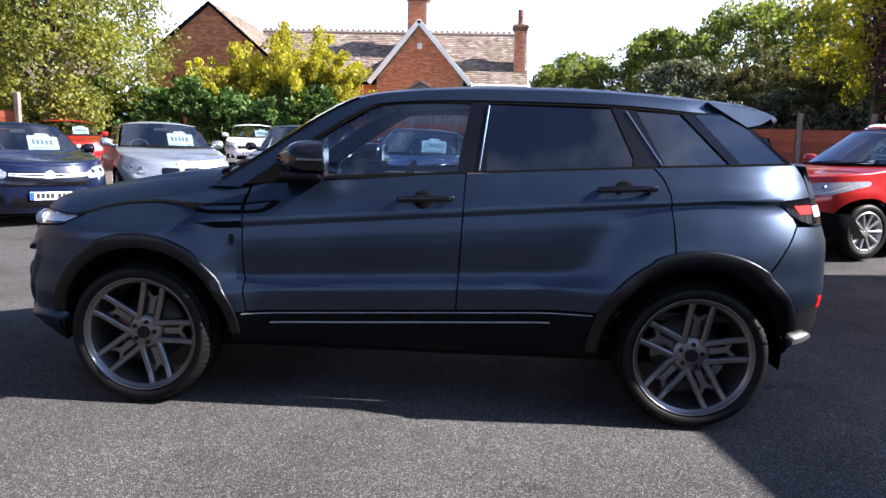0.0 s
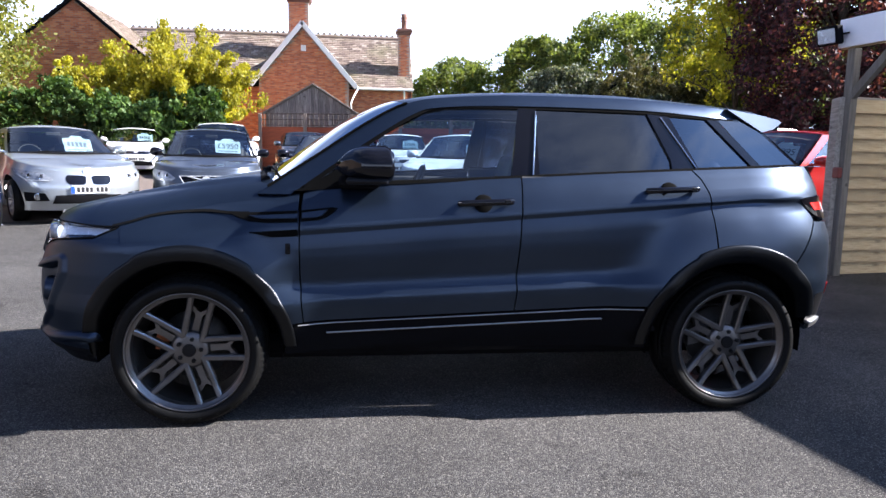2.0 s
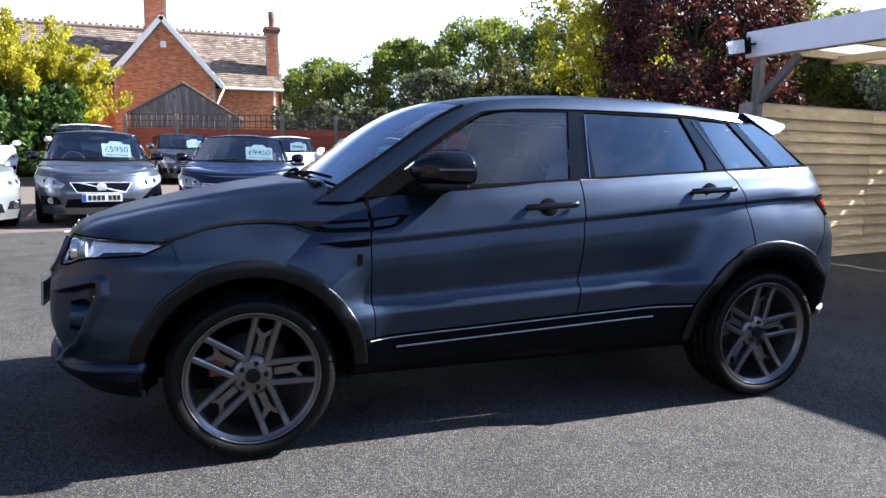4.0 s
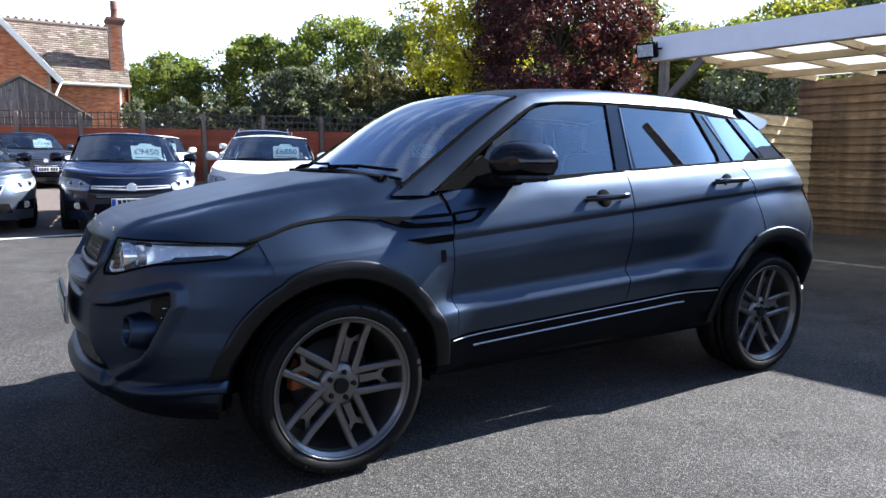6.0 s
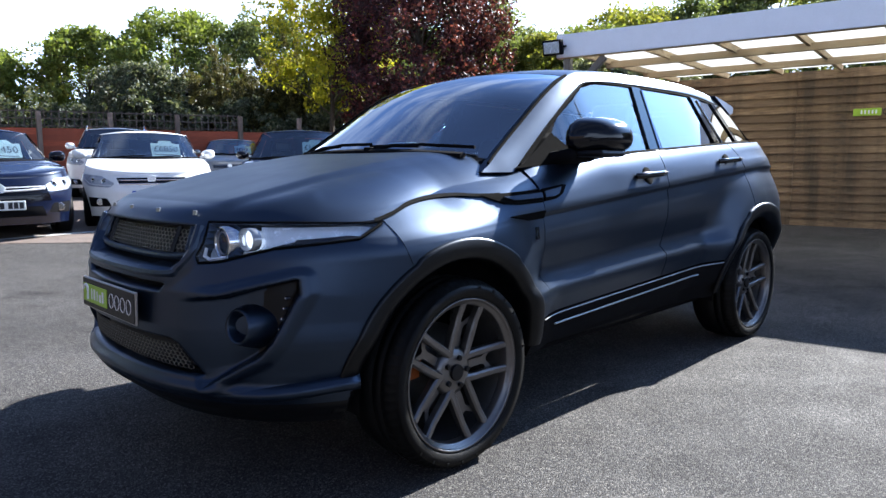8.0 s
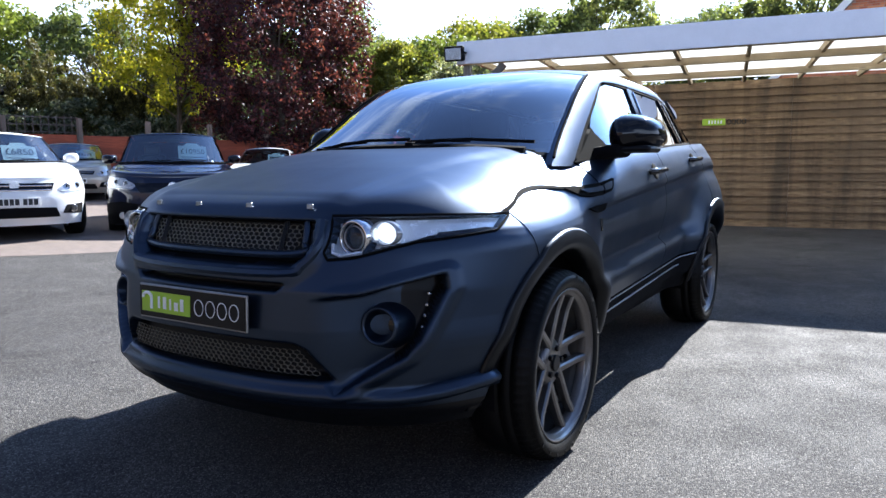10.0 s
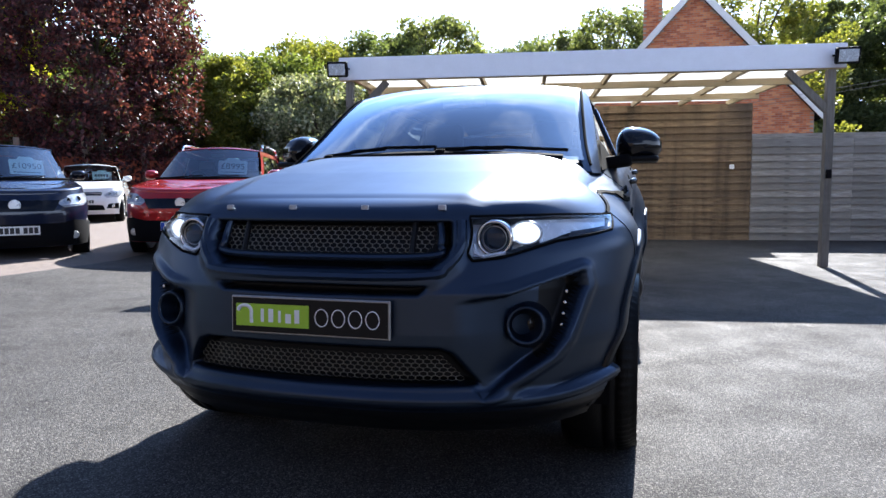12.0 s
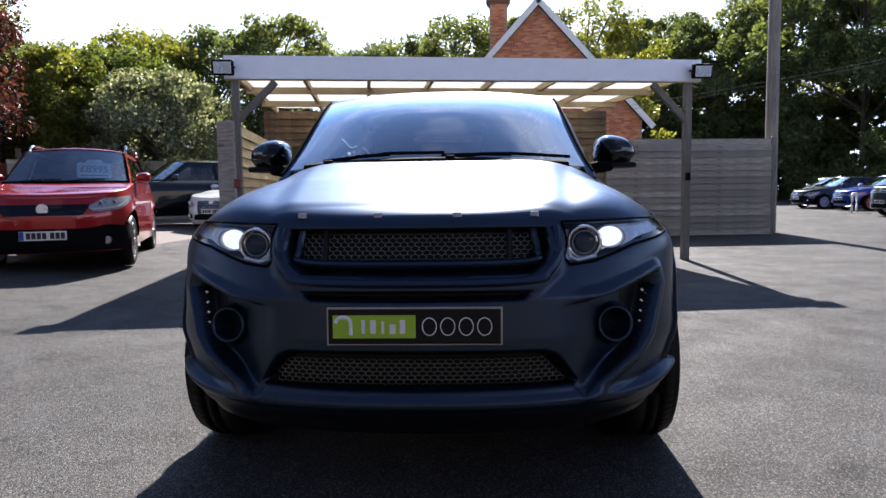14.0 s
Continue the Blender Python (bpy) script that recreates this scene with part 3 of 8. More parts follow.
def wall_sign():
    """A dealer's sign on the back wall: a lime panel and dark open rings beside it."""
    d = (BW_R - BW_L).normalized()
    p = BW_L + d * 3.25
    k = thing("wall_sign", "small lime green and black sign on the timber wall", "sign", pose(p.x - 0.09, p.y, 1.93, 0, 0, math.degrees(math.atan2(d.y, d.x))))
    part("green_panel", box_bm(0.40, 0.012, 0.12, (0.20, 0, 0), 0.003), M_GREEN_SIGN, k, "lime green panel")
    for q in range(5):
        part("white_bar", box_bm(0.022, 0.004, 0.06, (0.12 + q * 0.052, -0.008, 0)), M_WHITE, k)
    for q in range(4):
        o = [(0.46 + q * 0.085 + 0.034 * math.cos(a), 0.0, 0.045 * math.sin(a)) for a in np.linspace(0, 2 * math.pi, 16)[:-1]]
        part("outline_ring", tube_bm(o, 0.008, 5, closed=True), M_INK, k, "dark outline")


wall_sign()
_p = cp((CP_R - CP_L).length - 0.14, 0.04)
tagged(part("post_switch", box_bm(0.05, 0.06, 0.11, (0, 0, 0), 0.008, seg=2), M_MATTE_BLACK, m=pose(_p.x - 0.01, _p.y, 1.19, 0, 0, CP_ANG + 90)), "small black box on the carport post", "box")
_p = cp(0.12, 0.03)
tagged(part("alarm_box", box_bm(0.06, 0.09, 0.12, (0, 0, 0), 0.014, seg=2), M_ALARM, m=pose(_p.x - 0.01, _p.y, 1.16, 0, 0, CP_ANG + 90)), "dull red box on the carport post", "box")


def floodlight(x, y, z, ang):
    f = thing("floodlight", "black floodlight with a glass front on the carport corner", "floodlight", pose(x, y, z, 0, -12, ang), "carport floodlights")
    part("housing", box_bm(0.10, 0.27, 0.20, (0.05, 0, 0), 0.015), M_MATTE_BLACK, f)
    part("reflector", box_bm(0.01, 0.215, 0.145, (-0.003, 0, 0), 0.004), M_REFLECTOR, f)
    part("glass", box_bm(0.004, 0.24, 0.17, (-0.014, 0, 0)), M_LENS, f)
    part("bracket", tube_bm([(0.09, -0.14, 0), (0.16, -0.14, 0), (0.16, 0.14, 0), (0.09, 0.14, 0)], 0.012, 6), M_MATTE_BLACK, f)
    return f


_p = cp(0.02, -0.20)
floodlight(_p.x, _p.y, 2.62, 12)
_p = cp((CP_R - CP_L).length - 0.06, -0.20)
floodlight(_p.x, _p.y, 2.62, 2)


# ---- red fence with trellis along the back ----
def red_fence(pts, trellis=True):
    for i in range(len(pts) - 1):
        a, b = Vector(pts[i]), Vector(pts[i + 1])
        d = b - a
        L = d.length
        z0 = ground_z(*((a + b) / 2))
        f = tagged(thing("fence", "red-stained lapped timber fence between brown posts", "fence", pose(a.x, a.y, z0, 0, 0, math.degrees(math.atan2(d.y, d.x))), "red fence sections"))
        part("backing", box_bm(L, 0.02, 1.62, (L / 2, 0.02, 0.83)), M_FENCE_RED, f)
        me = board_mesh(L - 0.12, 0.17, 0.014, 0.010)
        me.materials.append(M_FENCE_RED)
        for k in range(10):
            ob = new("board", me)
            ob.parent = f
            ob.matrix_basis = pose(0.06, 0, 0.03 + k * 0.158)
        if a.x < 6 and trellis:
            for k in range(9):
                part("trellis_slat", box_bm(0.03, 0.02, 0.5, (0.15 + k * (L - 0.3) / 8, 0.01, 1.90)), M_TRELLIS, f)
            for k in range(3):
                part("trellis_rail", box_bm(L, 0.02, 0.03, (L / 2, -0.01, 1.70 + 0.2 * k)), M_TRELLIS, f)
    for p in pts:
        z0 = ground_z(p[0], p[1])
        tagged(part("fence_post", box_bm(0.12, 0.12, 2.1, (0, 0, 1.05), 0.01), M_POST_BROWN, m=pose(p[0], p[1] - 0.06, z0)), "brown timber post of the red fence", "post", "red fence posts")


RF = [(-4.1, 21.9)]
while RF[-1][0] < 15:
    RF.append((RF[-1][0] + 1.66, RF[-1][1] - 0.70))
red_fence(RF)
tagged(clad_wall("fence_far", (15.2, 13.4), (27, 6.2), 0.15, 1.95, M_WOOD_GREY, "grey timber fence behind the parked cars"))


# ---- brick houses ----
def brick_wall(parent, outline, y0, name="wall", dice=(0.225, 0.075), depth=0.006, mat=None):
    """A wall over an outline in x and z, facing -y, laid in courses: bricks proud of the mortar."""
    bm = poly_bm(outline)
    for v in bm.verts:
        v.co = Vector((v.co.x, y0, v.co.y))
    part(name, bm, M_MORTAR, parent)
    xs, zs = [p[0] for p in outline], [p[1] for p in outline]

    def inside(x, z):
        c = False
        n = len(outline)
        for i in range(n):
            (x1, z1), (x2, z2) = outline[i], outline[i - 1]
            if (z1 > z) != (z2 > z) and x < (x2 - x1) * (z - z1) / (z2 - z1) + x1:
                c = not c
        return c

    V, F = [], []
    bw, bh = dice
    z, row = min(zs), 0
    while z < max(zs):
        x = min(xs) - (bw / 2 if row % 2 else 0)
        while x < max(xs):
            x0, x1, z0, z1 = x + 0.006, x + bw - 0.006, z + 0.006, z + bh - 0.006
            if all(inside(px, pz) for px in (x0, x1) for pz in (z0, z1)):
                b = len(V)
                V += [(x0, y0, z0), (x1, y0, z0), (x1, y0, z1), (x0, y0, z1), (x0, y0 - depth, z0), (x1, y0 - depth, z0), (x1, y0 - depth, z1), (x0, y0 - depth, z1)]
                F += [(b + 4, b + 5, b + 6, b + 7), (b, b + 1, b + 5, b + 4), (b + 2, b + 3, b + 7, b + 6), (b + 1, b + 2, b + 6, b + 5), (b + 3, b, b + 4, b + 7)]
            x += bw
        z += bh
        row += 1
    ob = part("bricks", mesh_of("bricks", V, F, mat or M_BRICK), None, parent)
    tagged(ob, kind="stuff")


def tiled_roof(parent, p0, p1, p2, p3, label="mossy clay roof tiles", rows=None, name="roof"):
    """A slope of lapped tiles over the quad eave p0-p1, ridge p3-p2."""
    p0, p1, p2, p3 = (Vector(p) for p in (p0, p1, p2, p3))
    nrm = (p1 - p0).cross(p3 - p0).normalized()
    if nrm.z < 0:
        nrm = -nrm
    bm = bmesh.new()
    vs = [bm.verts.new(p) for p in (p0, p1, p2, p3)] + [bm.verts.new(p - nrm * 0.12) for p in (p0, p1, p2, p3)]
    for f in ((0, 1, 2, 3), (7, 6, 5, 4), (0, 4, 5, 1), (1, 5, 6, 2), (2, 6, 7, 3), (3, 7, 4, 0)):
        bm.faces.new([vs[i] for i in f])
    r = part(name, bm, M_MATTE_BLACK, parent, label)
    V, F = [], []
    rows = rows or int((p3 - p0).length / 0.16)
    cols = int((p1 - p0).length / 0.28)
    rr = random.Random(str(p0))
    for i in range(rows):
        for j in range(cols):
            o = 0.5 if i % 2 else 0.0
            u0, u1 = min((j + o) / cols, 1), min((j + o + 0.96) / cols, 1)
            if u1 - u0 < 0.2 / cols:
                continue
            t0, t1 = i / rows, min((i + 1.15) / rows, 1)
            k = 0.028 + rr.uniform(0, 0.012)
            q = []
            for u, t, h in ((u0, t0, k), (u1, t0, k), (u1, t1, 0.008), (u0, t1, 0.008), (u0, t0, 0.0), (u1, t0, 0.0)):
                q.append((p0.lerp(p1, u)).lerp(p3.lerp(p2, u), t) + nrm * h)
            b = len(V)
            V += q
            F += [(b, b + 1, b + 2, b + 3), (b + 4, b + 5, b + 1, b)]
    tagged(part("tiles", mesh_of("tiles", V, F, M_TILE), None, r), kind="stuff")
    return r


def chimney(parent, x, y, z0, z1, w, d, pots=1, pot_h=0.9):
    c = part("chimney", box_bm(w, d, z1 - z0, (x, y, (z0 + z1) / 2)), M_MORTAR, parent, "red brick chimney with clay pots")
    o = [(x - w / 2, z0), (x + w / 2, z0), (x + w / 2, z1), (x - w / 2, z1)]
    brick_wall(c, o, y - d / 2 - 0.003, "brick_face")
    for k, (g, hh) in enumerate(((0.10, 0.09), (0.20, 0.09), (0.28, 0.10), (0.16, 0.08))):
        part("cap", box_bm(w + g, d + g, hh, (x, y, z1 - 0.10 + k * 0.09), 0.01), M_SOOT, c, "soot-darkened brick course")
    for k in range(pots):
        px = x + (k - (pots - 1) / 2) * 0.4
        bm = lathe_bm([(0.19, 0), (0.16, pot_h * 0.12), (0.15, pot_h * 0.5), (0.19, pot_h * 0.55), (0.15, pot_h * 0.62), (0.19, pot_h * 0.76), (0.15, pot_h * 0.83), (0.18, pot_h), (0.13, pot_h), (0.11, pot_h * 0.8)], 14, "z")
        bmesh.ops.translate(bm, verts=bm.verts, vec=(px, y, z1 + 0.18))
        part("pot", bm, M_SOOT, c, "sooty clay chimney pot")


def bargeboards(parent, xl, xr, ze, xa, za, y, w=0.24):
    for x0 in (xl, xr):
        a, b = Vector((x0, y, ze)), Vector((xa, y, za))
        L = (b - a).length
        ang = math.atan2(b.z - a.z, b.x - a.x)
        m = Matrix.Translation((a + b) / 2) @ Matrix.Rotation(-ang, 4, "Y")
        part("bargeboard", box_bm(L + 0.1, 0.06, w, (0, 0, 0), 0.006), M_SOFFIT, parent, "white painted bargeboard", m=m)


def sash_window(parent, x, z, w, h, y):
    f = part("window", box_bm(w, 0.05, h, (x, y, z), 0.005), M_WHITE, parent, "white framed window")
    for i in (0, 1):
        for j in (0, 1):
            part("pane", box_bm(w / 2 - 0.09, 0.01, h / 2 - 0.09, (x + (i - 0.5) * (w / 2 - 0.02), y - 0.028, z + (j - 0.5) * (h / 2 - 0.02))), M_GLOSS_BLACK, f)


def build_house():
    h = thing("house", "red brick house with a mossy tiled roof and white bargeboards", "house", pose(0.36, 0, 0.36))
    zb = 0.5
    # cross wing with the gable towards the yard
    xl, xr, xa, ze, za, yg = -6.25, -1.15, -3.78, 4.45, 7.42, 33.0
    brick_wall(h, [(xl + 0.25, zb), (xr - 0.25, zb), (xr - 0.25, ze + 0.2), (xa, za - 0.08), (xl + 0.25, ze + 0.2)], yg)
    tiled_roof(h, (xl - 0.05, yg - 0.25, ze - 0.05), (xl - 0.05, 37.5, ze - 0.05), (xa, 37.5, za + 0.05), (xa, yg - 0.25, za + 0.05))
    tiled_roof(h, (xr + 0.05, 37.5, ze - 0.05), (xr + 0.05, yg - 0.25, ze - 0.05), (xa, yg - 0.25, za + 0.05), (xa, 37.5, za + 0.05))
    bargeboards(h, xl - 0.12, xr + 0.12, ze - 0.15, xa, za + 0.02, yg - 0.27)
    part("vent", box_bm(0.26, 0.05, 0.3, (xa + 0.05, yg - 0.03, 6.22), 0.01), M_WHITE, h, "white vent in the gable")
    # main range
    brick_wall(h, [(-13.5, zb), (2.0, zb), (2.0, 4.5), (-13.5, 4.5)], 34.6)
    tiled_roof(h, (-13.6, 34.3, 4.42), (2.1, 34.3, 4.42), (2.1, 37.5, 7.55), (-13.6, 37.5, 7.55))
    part("gable_end", box_bm(0.3, 6, 4.2, (1.9, 37.6, zb + 2.0)), M_BRICK, h)
    rg = tube_bm([(-13.6, 37.5, 7.56), (2.1, 37.5, 7.56)], 0.12, 8)
    for i in range(48):
        cyl_bm(0.085, 0.05, (-13.45 + i * 0.33, 37.5, 7.70), 8, "y", bm=rg)
    part("ridge", rg, M_TILE, h, "crested clay ridge tiles")
    part("gutter", tube_bm([(-13.6, 34.22, 4.36), (-6.4, 34.22, 4.36)], 0.07, 8), M_MATTE_BLACK, h)
    part("gutter", tube_bm([(-1.0, 34.22, 4.36), (2.1, 34.22, 4.36)], 0.07, 8), M_SOFFIT, h)
    part("downpipe", tube_bm([(-0.95, 34.2, 4.3), (-1.15, 33.6, 3.9), (-1.3, 33.2, 3.5), (-1.3, 33.2, 0.6)], 0.05, 8), M_SOFFIT, h, "white downpipe")
    part("downpipe", tube_bm([(1.6, 34.2, 4.3), (1.6, 34.45, 3.9), (1.6, 34.45, 0.6)], 0.05, 8), M_SOFFIT, h, "white downpipe")
    chimney(h, 1.62, 35.35, 4.75, 7.55, 0.62, 0.62, 1, 0.85)
    chimney(h, -4.2, 36.2, 6.6, 9.2, 1.1, 0.8, 2)
    # the brick house further left, its gable end to the yard
    g = thing("house", "brick house gable end with a tiled roof behind the hedge", "house")
    xa, za, ya = -12.25, 7.49, 27.0
    brick_wall(g, [(xa - 3.0, 0.5), (xa + 2.75, 0.5), (xa + 2.75, 5.2), (xa, za - 0.05), (xa - 3.0, 5.1)], ya, mat=M_BRICK)
    tiled_roof(g, (xa + 3.0, 33.0, 4.95), (xa + 3.0, ya - 0.15, 4.95), (xa, ya - 0.15, za), (xa, 33.0, za))
    tiled_roof(g, (xa - 3.2, ya - 0.15, 4.95), (xa - 3.2, 33.0, 4.95), (xa, 33.0, za), (xa, ya - 0.15, za))
    part("side_wall", box_bm(0.25, 6, 4.3, (xa + 2.65, 30.05, 2.6)), M_BRICK, g)
    sash_window(g, -12.66, 4.13, 0.95, 0.95, ya - 0.02)
    # house beyond the carport
    k = thing("house", "red brick house gable with white bargeboards among tall trees", "house", pose(22.8, -2.66, 0, 0, 0, -90))
    brick_wall(k, [(-4.0, 0), (4.0, 0), (4.0, 3.9), (0, 8.15), (-4.0, 3.9)], 0.0)
    tiled_roof(k, (4.3, 6, 3.5), (4.3, -0.25, 3.5), (0, -0.25, 8.25), (0, 6, 8.25))
    tiled_roof(k, (-4.3, -0.25, 3.5), (-4.3, 6, 3.5), (0, 6, 8.25), (0, -0.25, 8.25))
    bargeboards(k, -4.35, 4.35, 3.4, 0, 8.2, -0.28, 0.22)
    chimney(k, -1.45, 1.5, 6.0, 8.6, 0.7, 0.6, 1)


build_house()


def build_shed():
    s = thing("shed", "weathered grey timber shed gable behind the fence", "shed", pose(-2.25, 22.7, ground_z(0, 22) + 0.38))
    z = -ground_z(0, 22)
    o = [(-1.75, 0.2), (1.95, 0.2), (1.95, 2.2 + z), (0, 3.35 + z), (-1.75, 2.35 + z)]
    bm = poly_bm(o)
    for v in bm.verts:
        v.co = Vector((v.co.x, 0.03, v.co.y))
    part("gable", bm, M_POST, s)
    x = -1.7
    rr = random.Random(4)
    while x < 1.9:
        top = (3.33 + z) - (abs(x + 0.06) * (1.15 / 1.95 if x > 0 else 1.0 / 1.75))
        part("board", box_bm(0.125, 0.025, top - 0.25, (x + 0.065, rr.uniform(0, 0.012), 0.25 + (top - 0.25) / 2)), M_SHED, s)
        x += 0.135
    for sx, zz in ((-1.85, 2.3), (2.05, 2.13)):
        a, b = Vector((sx, -0.05, zz + z)), Vector((0, -0.05, 3.42 + z))
        ang = math.atan2(b.z - a.z, b.x - a.x)
        part("roof_edge", box_bm((b - a).length, 2.6, 0.07, (0, 0, 0), 0.01), M_POST, s, m=Matrix.Translation((a + b) / 2 + Vector((0, 1.2, 0))) @ Matrix.Rotation(-ang, 4, "Y"))


build_shed()
# neighbouring garage gable seen among the trees
_g = thing("garage", "small tiled roof end among the trees", "garage", pose(9.6, 27.5, 0.8))
tiled_roof(_g, (0, 0, 2.6), (0, 5, 2.6), (1.9, 5, 4.0), (1.9, 0, 4.0))
part("wall", box_bm(3.6, 4.6, 2.6, (1.9, 2.5, 1.3)), M_MORTAR, _g)


def utility_pole():
    p = thing("utility_pole", "tall grey timber utility pole behind the fence", "pole", pose(11.6, -6.85, 0))
    part("shaft", tube_bm([(0, 0, -0.2), (0.02, 0.0, 5), (0.03, 0, 9.5)], [0.14, 0.125, 0.10], 14), M_POST, p)
    for k, z in enumerate((3.1, 3.2)):
        a, b = Vector((1.8, 4.2, z - 0.30)), Vector((8.0, -20, z + 5.0))
        pts = [a.lerp(b, i / 14) - Vector((0, 0, 0.35 * 4 * (i / 14) * (1 - i / 14))) for i in range(15)]
        part("cable", tube_bm(pts, 0.006, 5), M_POST, p)


utility_pole()
_b = tagged(part("hoop_barrier", tube_bm(smooth_line([(0, 0, -0.05), (0, 0, 0.62), (0.06, 0.02, 0.71), (0.16, 0.06, 0.74), (0.70, 0.28, 0.74), (0.80, 0.32, 0.71), (0.86, 0.34, 0.62), (0.86, 0.34, -0.05)], 4), 0.04, 10), M_WHITE, m=pose(22.5, -14.5, 0, 0, 0, -60), smooth=True), "pale metal hoop barrier at the edge of the yard", "barrier")
_w = part("overhead_wire", tube_bm([(-30 + i * 7, 44 - i * 0.3, 7.6 - i * 0.02 - 0.3 * math.sin(i * 0.5)) for i in range(14)], 0.018, 5), M_WIRE)
tagged(_w, "thin black overhead wire behind the roofs", "wire")
red_fence([(-16.0, 11.9), (-13.8, 12.6), (-11.75, 13.2)], False)
# plain unseen wall, added behind the camera to keep low sky off the car
tagged(part("sky_blocker_south", box_bm(27, 0.25, 2.2, (0, 0, 1.1), 0.01), M_CONCRETE, m=pose(-4.0, -11.5, 0)), "added unseen grey wall that blocks low sky", "wall", kind="structure")
# tall dark wall out of view, added so the bumper reflects less sky
tagged(part("sky_blocker_west", box_bm(0.25, 40, 6.4, (0, 0, 3.2), 0.01), M_DULL_BRICK, m=pose(-17.6, 8.4, 0)), "added unseen dark wall that darkens the car front", "wall", kind="structure")

# ---- plants ----
def leaf_cloud(rs, centres, radii, per, size, flat=0.75, droop=0.0):
    """Small pointed leaves scattered in clumps; one quad each."""
    centres, radii = np.asarray(centres), np.asarray(radii)
    n = len(centres) * per
    d = rs.normal(size=(n, 3))
    d /= np.linalg.norm(d, axis=1, keepdims=True) + 1e-9
    r = rs.uniform(0.25, 1.0, (n, 1)) ** 0.6
    c = np.repeat(centres, per, 0) + d * r * np.repeat(radii, per)[:, None] * np.array([1, 1, flat])
    a = rs.normal(size=(n, 3))
    a[:, 2] -= droop
    a /= np.linalg.norm(a, axis=1, keepdims=True) + 1e-9
    b = np.cross(a, rs.normal(size=(n, 3)))
    b /= np.linalg.norm(b, axis=1, keepdims=True) + 1e-9
    s = size * rs.uniform(0.6, 1.35, (n, 1))
    v = np.stack([c - a * s * 0.6, c + b * s * 0.34, c + a * s * 0.6, c - b * s * 0.34], 1).reshape(-1, 3)
    return v


def cloud_mesh(name, v, mat):
    n = len(v) // 4
    me = bpy.data.meshes.new(name)
    me.vertices.add(n * 4)
    me.vertices.foreach_set("co", v.astype(np.float32).ravel())
    me.loops.add(n * 4)
    me.loops.foreach_set("vertex_index", np.arange(n * 4, dtype=np.int32))
    me.polygons.add(n)
    me.polygons.foreach_set("loop_start", np.arange(0, n * 4, 4, dtype=np.int32))
    me.update(calc_edges=True)
    me.materials.append(mat)
    return me


def tree(x, y, height, spread, mat, label, seed, base=0.3, clumps=90, per=70, leaf=0.13, trunk=0.16, flat=0.8, droop=0.0, top=1.0, shape="round", name="tree"):
    """A tapered trunk, forking limbs and a crown of leaf clumps at the limbs' ends."""
    rs = np.random.RandomState(seed)
    z0 = ground_z(x, y)
    t = thing(name, label, "tree" if name == "tree" else name, pose(x, y, z0))
    bm = bmesh.new()
    tops = []
    lean = rs.normal(size=2) * 0.04 * height
    tp = [(0, 0, -0.1), (lean[0] * 0.3, lean[1] * 0.3, height * 0.3), (lean[0] * 0.7, lean[1] * 0.7, height * 0.6), (lean[0], lean[1], height * 0.86)]
    tube_bm(smooth_line(tp, 4), list(np.linspace(trunk, trunk * 0.18, 13)), 9, bm)
    cs, rad = [], []
    for i in range(clumps):
        f = rs.uniform(0, 1) ** 0.8
        zz = lerp(base, 1.0, f)
        if shape == "round":
            env = math.sqrt(max(0.02, 1 - ((zz - (base + 1) / 2) / ((1 - base) / 2 * 1.06)) ** 2))
        elif shape == "cone":
            env = (1 - f) * 0.95 + 0.08
        else:
            env = 0.55 + 0.45 * math.sin(f * 9 + seed)
        a = rs.uniform(0, 2 * math.pi)
        q = rs.uniform(0.35, 1.0) ** 0.55 * env * spread * (1 + 0.22 * math.sin(3 * a + seed) + rs.uniform(-0.15, 0.15))
        cs.append((lean[0] * zz + math.cos(a) * q, lean[1] * zz + math.sin(a) * q, height * zz * top))
        rad.append(rs.uniform(0.16, 0.36) * spread * 0.55 + 0.12)
    for i in range(min(26, clumps)):
        c = cs[i]
        h = min(max(c[2] * 0.62, height * base * 0.6), height * 0.8)
        p0 = (lean[0] * h / height, lean[1] * h / height, h)
        mid = (lerp(p0[0], c[0], 0.5), lerp(p0[1], c[1], 0.5), lerp(p0[2], c[2], 0.62))
        tube_bm(smooth_line([p0, mid, c], 3), list(np.linspace(trunk * 0.36, trunk * 0.06, 7)), 5, bm)
    part("trunk", bm, M_BARK, t)
    part("crown", cloud_mesh("crown", leaf_cloud(rs, cs, rad, per, leaf, flat, droop), mat), None, t)
    return t


